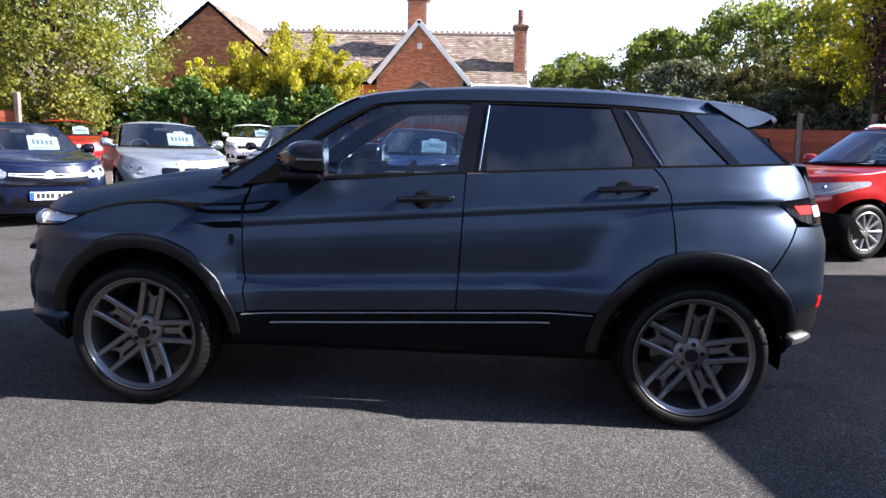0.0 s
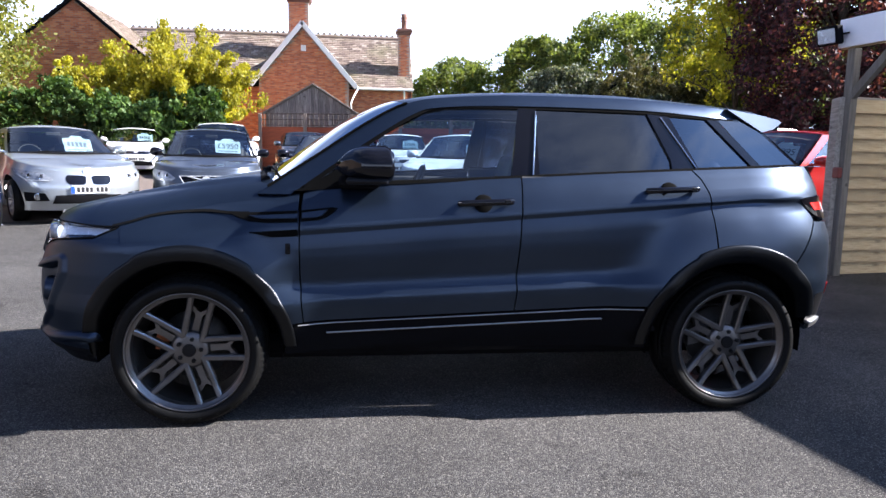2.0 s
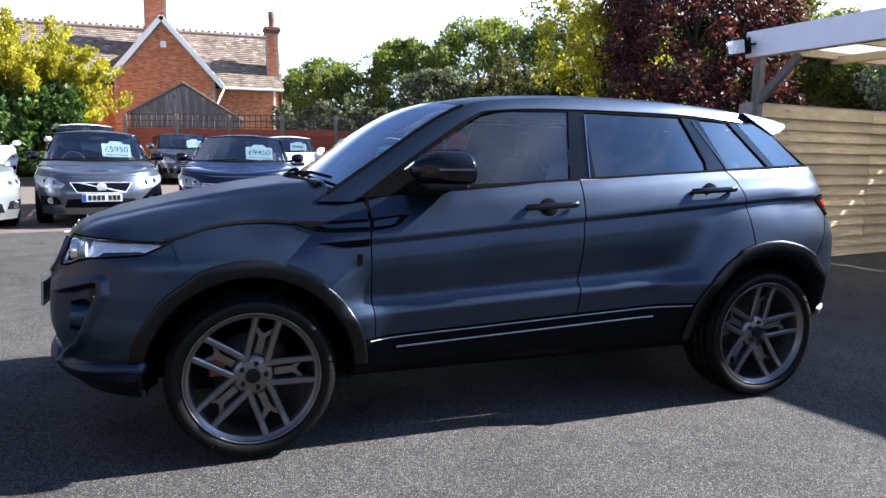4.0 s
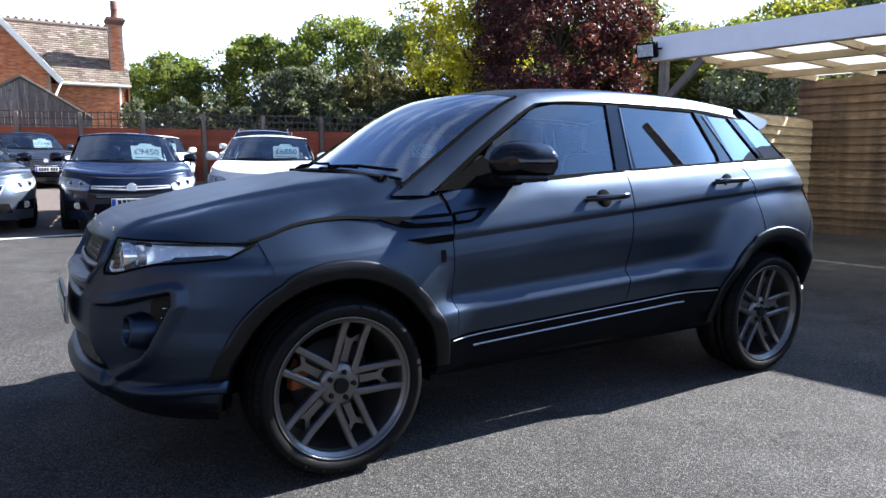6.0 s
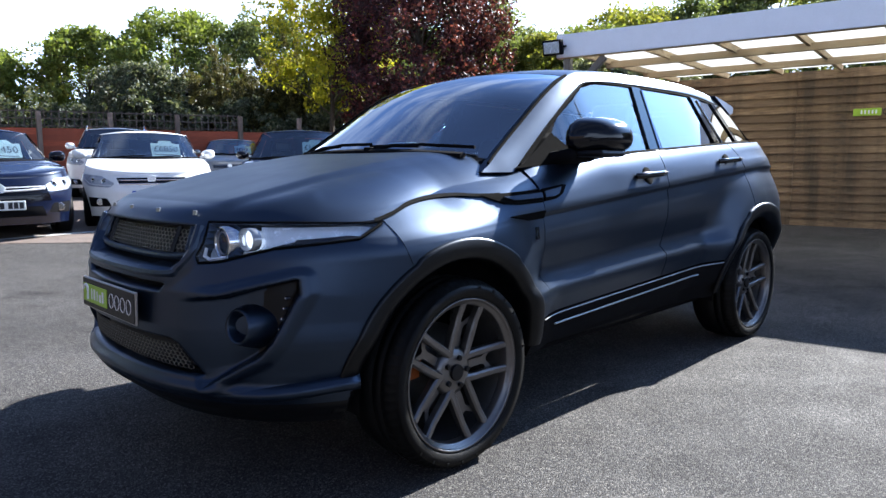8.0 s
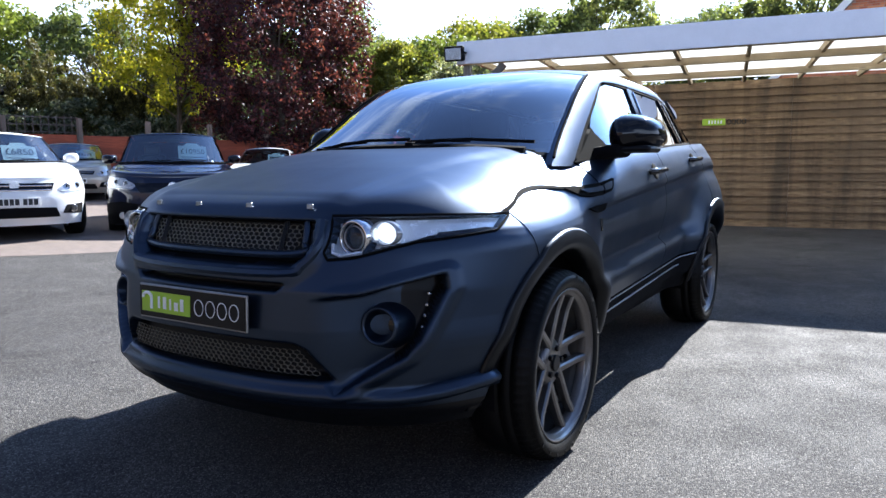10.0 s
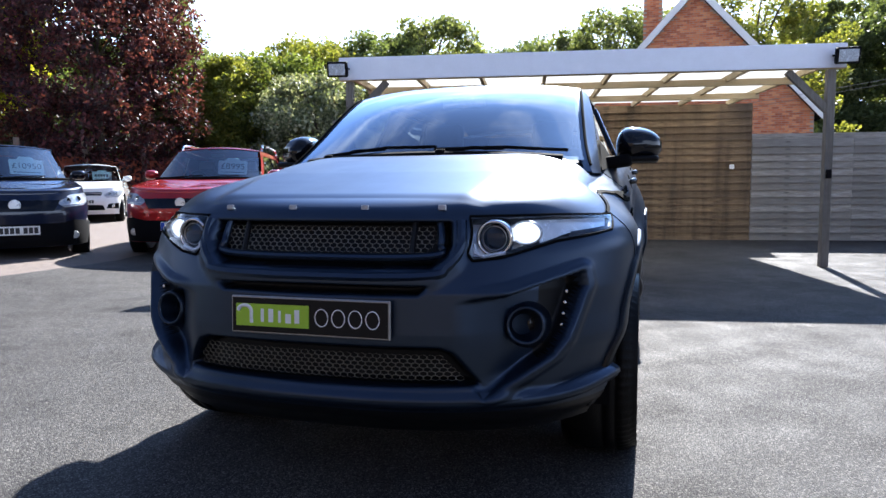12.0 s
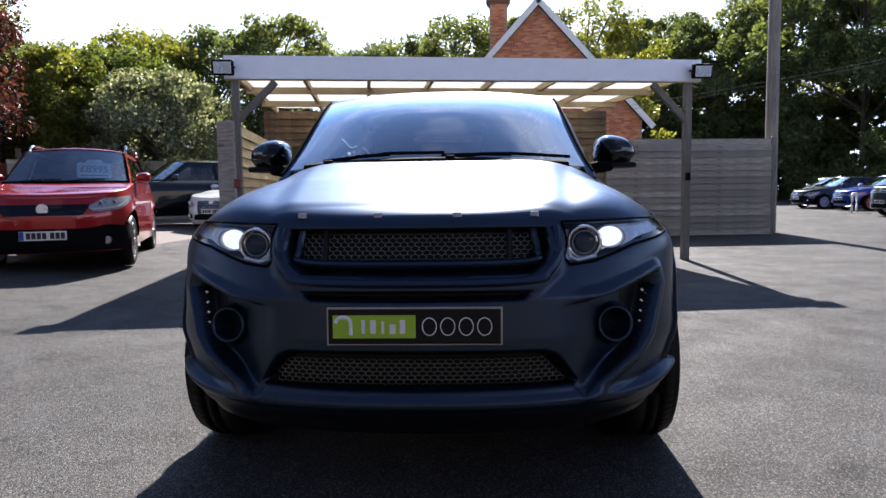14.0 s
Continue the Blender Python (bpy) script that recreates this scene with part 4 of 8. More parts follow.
def hedge(name, pts, height, depth, mat, label, seed, per=60, leaf=0.11, thick=15):
    rs = np.random.RandomState(seed)
    cs, rad = [], []
    for i in range(len(pts) - 1):
        a, b = np.array(pts[i]), np.array(pts[i + 1])
        L = np.linalg.norm(b - a)
        for k in range(int(L * height * thick)):
            f, g = rs.uniform(), rs.uniform()
            p = a + (b - a) * f
            hh = height * (0.92 + 0.10 * math.sin(p[0] * 1.7) + 0.06 * math.sin(p[0] * 4.1))
            nrm = np.array([(b - a)[1], -(b - a)[0]]) / L
            z = hh * g
            q = p + nrm * depth * rs.uniform(-0.5, 0.5) * (1 - 0.5 * max(0, g - 0.7))
            cs.append((q[0], q[1], ground_z(q[0], q[1]) + z))
            rad.append(rs.uniform(0.18, 0.34))
    h = thing(name, label, "hedge")
    part("leaves", cloud_mesh("leaves", leaf_cloud(rs, cs, rad, per, leaf, 0.8), mat), None, h)
    bm = bmesh.new()
    for i in range(len(pts) - 1):
        a, b = Vector(pts[i]), Vector(pts[i + 1])
        n = int((b - a).length / 0.7)
        for k in range(n):
            p = a.lerp(b, k / n)
            z0 = ground_z(p.x, p.y)
            tube_bm([(p.x, p.y, z0 - 0.05), (p.x + 0.1, p.y, z0 + height * 0.45), (p.x + 0.25, p.y + 0.1, z0 + height * 0.85)], [0.04, 0.03, 0.012], 5, bm)
    part("stem_clump", bm, M_BARK, h)
    return h



def bamboo(x, y, height, spread, mat, label, seed, canes=80):
    """Thin canes that arch outwards, with narrow drooping leaves along their upper parts."""
    rs = np.random.RandomState(seed)
    t = thing("bamboo", label, "bamboo", pose(x, y, ground_z(x, y)))
    bm = bmesh.new()
    cs, rad = [], []
    for i in range(canes):
        a, q = rs.uniform(0, 2 * math.pi), rs.uniform(0, 1) ** 0.5
        h = height * rs.uniform(0.62, 1.05) * (1 - 0.25 * q)
        c, s = math.cos(a), math.sin(a)
        b0 = spread * 0.35 * q
        reach = spread * (0.15 + 0.75 * q) * rs.uniform(0.6, 1.1)
        pts = [(c * (b0 + reach * f ** 2.2), s * (b0 + reach * f ** 2.2), h * (f - 0.10 * q * f ** 4)) for f in np.linspace(0, 1, 7)]
        tube_bm(pts, list(np.linspace(0.013, 0.003, 7)), 4, bm)
        for f in rs.uniform(0.08, 1.0, 11):
            k = min(5, int(f * 6))
            p = np.array(pts[k]) + (np.array(pts[k + 1]) - np.array(pts[k])) * (f * 6 - k)
            cs.append(tuple(p))
            rad.append(rs.uniform(0.14, 0.30))
    part("cane_clump", bm, M_CANE, t)
    part("leaves", cloud_mesh("leaves", leaf_cloud(rs, cs, rad, 62, 0.10, 0.9, 1.2), mat), None, t)
    return t


M_CANE = plain("bamboo_cane", (0.30, 0.26, 0.10), 0.5, vary=0.3)
hedge("hedge", [(-19, 19.0), (-11, 20.0), (-5.3, 21.2)], 2.85, 1.5, L_HEDGE, "dense dark green laurel hedge behind the parked cars", 3, 80, 0.14, 26)
tree(-14.3, 18.0, 7.2, 3.5, L_OLIVE, "tall loose yellowing tree over the hedge", 11, 0.16, 380, 110, 0.12, 0.14)
tree(-17.5, 18.5, 8.5, 3.8, L_GREEN, "tall green tree at the end of the hedge", 12, 0.1, 240, 110, 0.14)
bamboo(-6.9, 22.6, 5.7, 2.5, L_YELLOW, "bushy golden bamboo behind the hedge", 13, 150)
bamboo(-9.0, 22.2, 4.9, 2.0, L_YELLOW, "lower golden bamboo behind the hedge", 14, 90)
# trees behind the fence and the red cars
for i, (x, y, hh, sp, mt, lb) in enumerate([
    (6.5, 47, 7.0, 3.6, L_GREEN, "rounded green tree far behind the fence"),
    (12, 44, 8.3, 3.4, L_GREEN, "rounded green tree far behind the fence"),
    (16.5, 42, 9.6, 4.2, L_GREEN, "tall rounded green tree behind the fence"),
    (21, 38, 9.3, 4.2, L_DARK, "tall dark tree behind the fence"),
    (9.2, 29, 4.6, 2.3, L_SHRUB, "silvery shrub behind the fence"),
    (17.5, 23, 6.4, 2.6, L_DARK, "dark evergreen behind the fence"),
    (13.1, 20.1, 10.2, 2.5, L_LIME, "upright yellow-green tree behind the fence"),
    (17.0, 16.6, 8.9, 2.2, L_DARK, "dark conifer behind the fence"),
    (13.8, 15.3, 8.3, 3.0, L_PURPLE, "purple-leaved tree behind the fence"),
    (20.0, 14.5, 5.6, 1.9, L_OLIVE, "yellow-green shrub behind the fence"),
    (18.5, 10.0, 4.6, 2.3, L_SILVER, "silvery flowering shrub beside the carport"),
    (22.0, 13.5, 6.0, 2.6, L_GREEN, "green tree beside the carport"),
]):
    far = math.hypot(x, y) > 35
    tree(x, y, hh, sp, mt, lb, 20 + i, 0.28 if mt is L_LIME and hh > 8 else 0.08, 420 if mt is L_PURPLE else 230, 130 if not far else 110, 0.12 if not far else 0.20, 0.12)
hedge("hedge", [(1.6, 30.1), (4, 29.5), (11, 25.5), (16, 21)], 3.3, 2.2, L_SHRUB, "loose grey-green shrubs behind the trellis", 6, 50, 0.15)
hedge("hedge", [(-4, 50), (8, 50), (20, 44), (27, 36)], 4.6, 3.0, L_GREEN, "green undergrowth between the far trees", 7, 24, 0.28, 7)
bamboo(12.5, 27, 6.0, 2.4, L_CANE, "brownish bamboo clump behind the fence", 15, 110)
bamboo(15.2, 25, 6.8, 2.5, L_CANE, "brownish bamboo clump behind the fence", 16, 110)
# the tall wood behind the carport
rw = random.Random(8)
for i in range(17):
    a = -34 + i * 5.0
    r = 36 + rw.uniform(-4, 8)
    x, y = -4 + r * math.cos(radians(a)), r * math.sin(radians(a))
    if abs(y + 2.6) < 3 and x < 30:
        x += 6
    # beyond the open yard the wood stands further off
    far = 1.75 if a < -12 else 1.0
    x, y = -4 + (x + 4) * far, y * far
    tree(x, y, (7.5 if a > 22 else 8.5 if a > 2 else 10.0 if a > -20 else 12.5) * rw.uniform(0.9, 1.06) * (1.6 if a < -12 else 1.0), rw.uniform(3.0, 4.2) * (1.7 if a < -12 else 1.0), rw.choice([L_DARK, L_WOOD]) if a < -12 else rw.choice([L_WOOD, L_DARK, L_OLIVE, L_WOOD]), "tall woodland tree behind the carport", 60 + i, 0.04 if a < -12 else 0.10, 170, 300 if a < -12 else 130, 0.28 if a < -12 else 0.17, 0.2)
hedge("hedge", [(34, -9), (32, 12), (24, 22)], 5.6, 2.5, L_DARK, "dark undergrowth at the edge of the wood", 5, 26, 0.26, 9)
hedge("hedge", [(50, -52), (56, -10)], 9.0, 3.0, L_DARK, "tall dark undergrowth beyond the open yard", 9, 60, 0.36, 10)

# ---- cars ----
class Body:
    """The outer surface of a car: front to -x, wheels on z = 0. u runs along the plan outline: it equals x along the side."""

    def __init__(self, wb=2.6, fo=0.85, ro=0.8, w=0.9, hood0=0.80, hood1=1.0, belt=1.02, roof=1.47, n=2.6, lq=1.15, r=0.32, ride=0.2, a0=-0.75, a1=0.0, c1=1.45, c0=1.75):
        self.wb, self.fo, self.ro, self.w = wb, fo, ro, w
        self.hood0, self.hood1, self.belt, self.roof = hood0, hood1, belt, roof
        self.n, self.lq, self.r, self.ride = n, lq, r, ride
        self.a0, self.a1, self.c1, self.c0 = a0, a1, c1, c0      # pillar feet and heads along x
        self.xc, self.xd = -wb / 2, wb / 2 + 0.1

    def xf(self, z):
        h = self.hood0
        return -(self.wb / 2 + self.fo) + 0.10 * sstep(h - 0.25, h + 0.1, z) + 0.09 * sstep(0.36, 0.16, z)

    def xr(self, z):
        return self.wb / 2 + self.ro - 0.10 * sstep(0.7, 1.1, z) - 0.08 * sstep(0.4, 0.2, z)

    def width(self, x, z):
        w = self.w * (0.955 + 0.045 * sstep(0.15, 0.5, z)) - 0.055 * sstep(self.belt - 0.35, self.belt + 0.02, z)
        for ax in (-self.wb / 2, self.wb / 2):
            d = math.hypot(x - ax, z - self.r)
            w += 0.02 * sstep(self.r + 0.22, self.r + 0.07, d)
        return w - 0.03 * sstep(0.3, 0.9, abs(x) / self.wb) * 0.5

    def point(self, u, z):
        if u < self.xc:
            a = max(0.0, min(1.0, (u - (self.xc - self.lq)) / self.lq)) * math.pi / 2
            e = 2 / self.n
            return (self.xc - (self.xc - self.xf(z)) * max(math.cos(a), 0) ** e, self.width(self.xc, z) * math.sin(a) ** e, z)
        if u > self.xd:
            a = min(1.0, (u - self.xd) / self.lq) * math.pi / 2
            e = 2 / self.n
            return (self.xd + (self.xr(z) - self.xd) * math.sin(a) ** e, self.width(self.xd, z) * max(math.cos(a), 0) ** e, z)
        return (u, self.width(u, z), z)

    def u_of_y(self, y, z):
        """u on the front where the half-width is y."""
        e = 2 / self.n
        s = min(1.0, max(0.0, abs(y) / self.width(self.xc, z))) ** (1 / e)
        return self.xc - self.lq + self.lq * math.asin(s) / (math.pi / 2)

    def front_x(self, y, z):
        return self.point(self.u_of_y(y, z), z)[0]

    def hood_mid(self, x):
        return lerp(self.hood0 + 0.06, self.hood1 + 0.06, sstep(self.xc - 0.75, self.a0 + 0.1, x))

    def top_z(self, u):
        """The upper edge of the lower shell."""
        f = sstep(self.xc - self.lq, self.a0, u)
        z = lerp(self.hood0, self.hood1, f)
        return lerp(z, self.belt, sstep(self.a0 - 0.15, self.a0 + 0.25, u))


def lower_shell(b, mat, parent, zb=None, step=0.045, name="body"):
    """Sides, nose and tail with open wheel arches, as one painted skin."""
    zb = b.ride if zb is None else zb
    u0, u1 = b.xc - b.lq, b.xd + b.lq
    nu, nz = int((u1 - u0) / step), 20
    us = np.linspace(u0, u1, nu)
    R = b.r + 0.06
    V, keep, idx = [], [], {}
    P = {}
    for i, u in enumerate(us):
        zt = b.top_z(u)
        for j in range(nz):
            z = lerp(zb, zt, j / (nz - 1))
            P[i, j] = [u, z]
    axles = (b.xc, b.wb / 2)

    def inside(p):
        return any(math.hypot(p[0] - ax, p[1] - b.r) < R for ax in axles)

    quads = []
    for i in range(nu - 1):
        for j in range(nz - 1):
            q = [(i, j), (i + 1, j), (i + 1, j + 1), (i, j + 1)]
            if not all(inside(P[k]) for k in q):
                quads.append(q)
    for q in quads:
        for k in q:
            if inside(P[k]):
                ax = min(axles, key=lambda a: abs(a - P[k][0]))
                d = math.hypot(P[k][0] - ax, P[k][1] - b.r) or 1e-6
                P[k] = [ax + (P[k][0] - ax) * R / d, b.r + (P[k][1] - b.r) * R / d]
    verts, faces = [], []
    for sgn in (1, -1):
        ids = {}
        for q in quads:
            f = []
            for k in q:
                if k not in ids:
                    x, y, z = b.point(*P[k])
                    ids[k] = len(verts)
                    verts.append((x, y * sgn, z))
                f.append(ids[k])
            faces.append(f if sgn < 0 else f[::-1])
    bm = bmesh.new()
    bm.from_mesh(mesh_of("tmp", verts, faces))
    bmesh.ops.remove_doubles(bm, verts=bm.verts, dist=0.0008)
    return part(name, bm, mat, parent, smooth=True)


def hood_point(b, u, t, zc=None, m=4.5):
    """The bonnet: from the shell's upper edge at u over to the middle line; t from 0 to 1."""
    x, y, z = b.point(u, b.top_z(u) if zc is None else zc)
    f = max(0.0, (b.xc - u) / b.lq)
    xs = lerp(max(x, b.xc), b.xc - 0.45, f) if u < b.xc else x
    zs = b.hood_mid(xs)
    a = t * math.pi / 2
    inn, up = 1 - max(math.cos(a), 0) ** (2 / 2.2), math.sin(a) ** (2 / m)
    return (lerp(x, xs, inn), lerp(y, 0, inn), lerp(z, zs, up))


def bonnet(b, mat, parent, end=None, name="bonnet", nu=44, nt=16, label=""):
    u0, u1 = b.xc - b.lq, b.a0 - 0.02 if end is None else end
    us = np.linspace(u0, u1, nu)
    V, F = [], []
    ts = list(np.linspace(0, 1, nt))
    for sgn in (1, -1):
        o = len(V)
        for u in us:
            for t in ts:
                x, y, z = hood_point(b, u, t)
                V.append((x, y * sgn, z))
        for i in range(nu - 1):
            for j in range(nt - 1):
                q = (o + i * nt + j, o + (i + 1) * nt + j, o + (i + 1) * nt + j + 1, o + i * nt + j + 1)
                F.append(q if sgn < 0 else q[::-1])
    bm = bmesh.new()
    bm.from_mesh(mesh_of("tmp", V, F))
    bmesh.ops.remove_doubles(bm, verts=bm.verts, dist=0.0008)
    return part(name, bm, mat, parent, label, True)


def skin(b, outline, sgn, off=0.004, dice=0.06, thick=0.0, lines=()):
    """A patch over an outline in (u, z), lying off metres outside the body's surface; thick: its rim goes that deep."""
    bm = poly_bm(outline, dice, lines)
    e = 0.004
    nrm = {}
    for v in bm.verts:
        u, z = v.co.x, v.co.y
        p = Vector(b.point(u, z))
        pu = Vector(b.point(u + e, z)) - Vector(b.point(u - e, z))
        pz = Vector(b.point(u, z + e)) - Vector(b.point(u, z - e))
        n = pu.cross(pz)
        n = n.normalized() if n.length > 1e-12 else Vector((-1, 0, 0))
        if n.y < -0.2 or (n.x > 0 and u < b.xc):
            n = -n
        q = p + n * off
        v.co = Vector((q.x, q.y * sgn, q.z))
        nrm[v] = Vector((n.x, n.y * sgn, n.z))
    for f in bm.faces:
        f.smooth = True
    if thick:
        edges = [ed for ed in bm.edges if ed.is_boundary]
        for ed in edges:
            ed.smooth = False
        r = bmesh.ops.extrude_edge_only(bm, edges=edges)
        for v in [g for g in r["geom"] if isinstance(g, bmesh.types.BMVert)]:
            near = min(nrm.items(), key=lambda kv: (kv[0].co - v.co).length_squared)[1]
            v.co = v.co - near * thick
    return bm


def front_outline(b, pts):
    """Front points given as (y, z) into (u, z)."""
    return [(b.u_of_y(y, z), z) for y, z in pts]


def wheel(parent, x, y, r, rim_r, w, style, sgn, rim_mat, name="wheel", rot=0.0):
    """Tyre and rim; the outside of the wheel looks to sgn*y."""
    e = new(name)
    e.parent = parent
    e.matrix_basis = pose(x, y, r, 0, rot, 0 if sgn < 0 else 180)
    h = w / 2
    prof = [(rim_r - 0.012, h - 0.02), (rim_r + 0.006, h - 0.004), (rim_r + 0.02, h + 0.002), (lerp(rim_r, r, 0.55), h + 0.008), (r - 0.022, h - 0.006), (r - 0.006, h - 0.028), (r, h - 0.055), (r, -h + 0.055), (r - 0.02, -h + 0.01), (rim_r, -h + 0.01)]
    prof = [(a, -o) for a, o in prof]
    part("tyre", lathe_bm(prof, 56), M_RUBBER, e)
    style(e, rim_r, h, rim_mat)
    return e


def rim_multi(e, R, h, mat, n=10):
    bm = lathe_bm([(R - 0.02, h), (R, -h + 0.005), (R - 0.012, -h - 0.002), (R - 0.028, -h + 0.012), (R - 0.035, 0.03)], 44)
    for k in range(n):
        a = 2 * math.pi * k / n
        rot = Matrix.Rotation(a, 4, "Y")
        box_bm(R * 0.86, 0.03, R * 0.13, (0, 0, 0), 0.008, None, t := bmesh.new())
        for v in t.verts:
            f = (v.co.x / (R * 0.86)) + 0.5
            v.co.z *= lerp(0.8, 1.25, f)
            v.co += Vector((R * 0.53, -h + 0.035 - 0.02 * f, 0))
        bmesh.ops.transform(t, matrix=rot, verts=t.verts)
        join(bm, t)
    cyl_bm(R * 0.2, 0.05, (0, -h + 0.045, 0), 20, "y", bm=bm, bevel=0.006)
    part("rim", bm, mat, e)
    part("brake_disc", cyl_bm(R * 0.7, 0.02, (0, 0.02, 0), 28, "y"), M_STEEL, e)


def plate_bars(parent, at, w=0.52, h=0.111, n=7, name="number_plate", m=None):
    p = part(name, box_bm(0.008, w, h, (0, 0, 0), 0.003), M_PLATE_W, parent, "white number plate", m=m if m is not None else pose(*at))
    part("band", box_bm(0.002, 0.05, h - 0.008, (-0.005, w / 2 - 0.028, 0)), M_PLATE_BLUE, p, "blue band")
    x = w / 2 - 0.075
    for k in range(n):
        if k == 4:
            x -= 0.028
        part("bar", box_bm(0.002, 0.046, h * 0.68, (-0.005, x - 0.025, 0), 0), M_INK, p)
        x -= 0.058
    return p


def parked_car(label, x, y, heading, paint, b, rim=None, category="car", grille="bar", plate=True, card=True, rails=False, dark_low=False, z=None, mirror=None):
    """A parked car with its nose at (x, y), looking along heading (degrees from +x)."""
    z0 = ground_z(x, y) if z is None else z
    nose = b.wb / 2 + b.fo
    hx, hy = math.cos(radians(heading)), math.sin(radians(heading))
    c = thing("car", label, category, pose(x - hx * nose, y - hy * nose, z0, 0, 0, heading - 180), "parked cars")
    lower_shell(b, paint, c)
    bonnet(b, paint, c)
    # underside and cabin tub
    part("floor_pan", box_bm(b.wb + b.fo + b.ro - 0.5, b.w * 2 - 0.42, 0.1, (0, 0, b.ride + 0.06), 0.03), M_MATTE_BLACK, c)
    for ax in (-b.wb / 2, b.wb / 2):
        part("wheel_well", lathe_bm([(b.r + 0.058, -b.w + 0.06), (b.r + 0.05, -b.w + 0.30), (0.05, -b.w + 0.31)], 30, upper=True), M_MATTE_BLACK, c, m=pose(ax, 0, b.r))
        part("wheel_well", lathe_bm([(b.r + 0.058, b.w - 0.06), (b.r + 0.05, b.w - 0.30), (0.05, b.w - 0.31)], 30, upper=True), M_MATTE_BLACK, c, m=pose(ax, 0, b.r))
    bel, rf = b.belt, b.roof
    yb, yt = b.width(0, bel) - 0.015, b.w - 0.235
    ra, rc = rf - 0.075, rf - 0.10

    def gy(xx, zz):
        t = (zz - bel) / (rf - 0.08 - bel)
        return lerp(yb, yt, t) - 0.05 * sstep(0.4, 1.0, abs(xx - 0.45) / 1.5)

    # windscreen, roof, tail glass
    def ws(s, t):
        yy = lerp(yb - 0.03, yt - 0.01, t) * s
        return (lerp(b.a0, b.a1, t) - lerp(0.22, 0.10, t) * (1 - s * s), yy, lerp(bel - 0.0, ra + 0.02, t) + 0.04 * (1 - s * s) * t)

    ss = np.linspace(-1, 1, 15)
    part("windscreen", grid_mesh("windscreen", lambda s, t: ws(s, lerp(0.02, 0.98, t)), ss * 0.955, np.linspace(0, 1, 8), M_GLASS_CLEAR), None, c).visible_shadow = False

    def roof(s, t):
        xx = lerp(b.a1, b.c1 + 0.12, t)
        e = ws(s, 1.0)
        zz = ra + 0.02 + 0.055 * (1 - abs(s) ** 2.6) * math.sin(math.pi * lerp(0.0, 0.86, t)) + 0.04 * (1 - s * s) * (1 - t) + 0.02 * math.sin(math.pi * t) - 0.04 * t * t
        return (lerp(e[0], xx, sstep(0, 0.6, t)) if t < 0.6 else xx, s * (yt + 0.0), zz)

    part("roof", grid_mesh("roof", roof, ss, np.linspace(0, 1, 14), paint), None, c)

    def tail(s, t):
        return (lerp(b.c0 + 0.08, b.c1 + 0.12, t) + 0.06 * (1 - s * s), lerp(yb - 0.08, yt, t) * s, lerp(bel, rc + 0.02, t))

    part("tail_glass", grid_mesh("tail_glass", tail, ss, np.linspace(0, 1, 5), M_GLASS_DARK), None, c)
    part("tail_deck", grid_mesh("tail_deck", lambda s, t: (lerp(b.c0 + 0.05, b.xr(bel) + 0.0, t), s * lerp(yb, yb * 0.8, t), bel), np.linspace(-1, 1, 5), np.linspace(0, 1, 3), paint), None, c)
    bx = lerp(b.a1, b.c1, 0.42)
    for sgn in (1, -1):
        def side(o, dice=0.09, off=0.0, th=0.0):
            bm = poly_bm(o, dice)
            for v in bm.verts:
                v.co = Vector((v.co.x, sgn * (gy(v.co.x, v.co.y) + off), v.co.y))
            return bm
        ap = [(b.a0 - 0.03, bel - 0.02), (b.a0 + 0.09, bel - 0.02), (b.a1 + 0.10, ra - 0.045), (b.c1 - 0.1, rc - 0.045), (b.c1 + 0.13, rc + 0.012), (b.a1 + 0.3, ra + 0.03), (b.a1, ra + 0.025)]
        part("pillar", side([ap[0], ap[1], ap[2], ap[6]]), paint, c, smooth=True)
        part("roof_rail", side([ap[2], ap[3], ap[4], ap[5], ap[6]]), paint, c, smooth=True)
        part("rear_pillar", side([(b.c0 - 0.22, bel - 0.02), (b.c0 + 0.1, bel - 0.02), (b.c1 + 0.13, rc + 0.01), (b.c1 - 0.1, rc - 0.045)]), paint, c, smooth=True)
        part("centre_pillar", side([(bx - 0.02, bel - 0.01), (bx + 0.09, bel - 0.01), (bx + 0.07, ra - 0.04), (bx, ra - 0.04)], off=0.004), M_GLOSS_BLACK, c)
        g1 = side([(b.a0 + 0.09, bel - 0.01), (bx - 0.01, bel - 0.01), (bx + 0.01, ra - 0.045), (b.a1 + 0.10, ra - 0.045)], off=-0.008)
        part("side_window", g1, M_GLASS_CLEAR, c).visible_shadow = False
        g2 = side([(bx + 0.07, bel - 0.01), (b.c0 - 0.22, bel - 0.01), (b.c1 - 0.1, rc - 0.045), (bx + 0.07, ra - 0.05)], off=-0.008)
        part("side_window", g2, M_GLASS_DARK, c).visible_shadow = False
        # door seams and handles
        for ux in (b.a0 + 0.02, bx + 0.03, b.wb / 2 - 0.18):
            z1 = bel - 0.015
            part("door_seam", skin(b, [(ux - 0.003, b.ride + 0.12), (ux + 0.003, b.ride + 0.12), (ux + 0.003, z1), (ux - 0.003, z1)], sgn, 0.002, 0.1), M_MATTE_BLACK, c)
        for ux in (bx - 0.16, b.wb / 2 - 0.36):
            part("door_handle", box_bm(0.18, 0.03, 0.03, (ux, sgn * (b.width(ux, bel - 0.14) + 0.015), bel - 0.14), 0.01), paint, c)
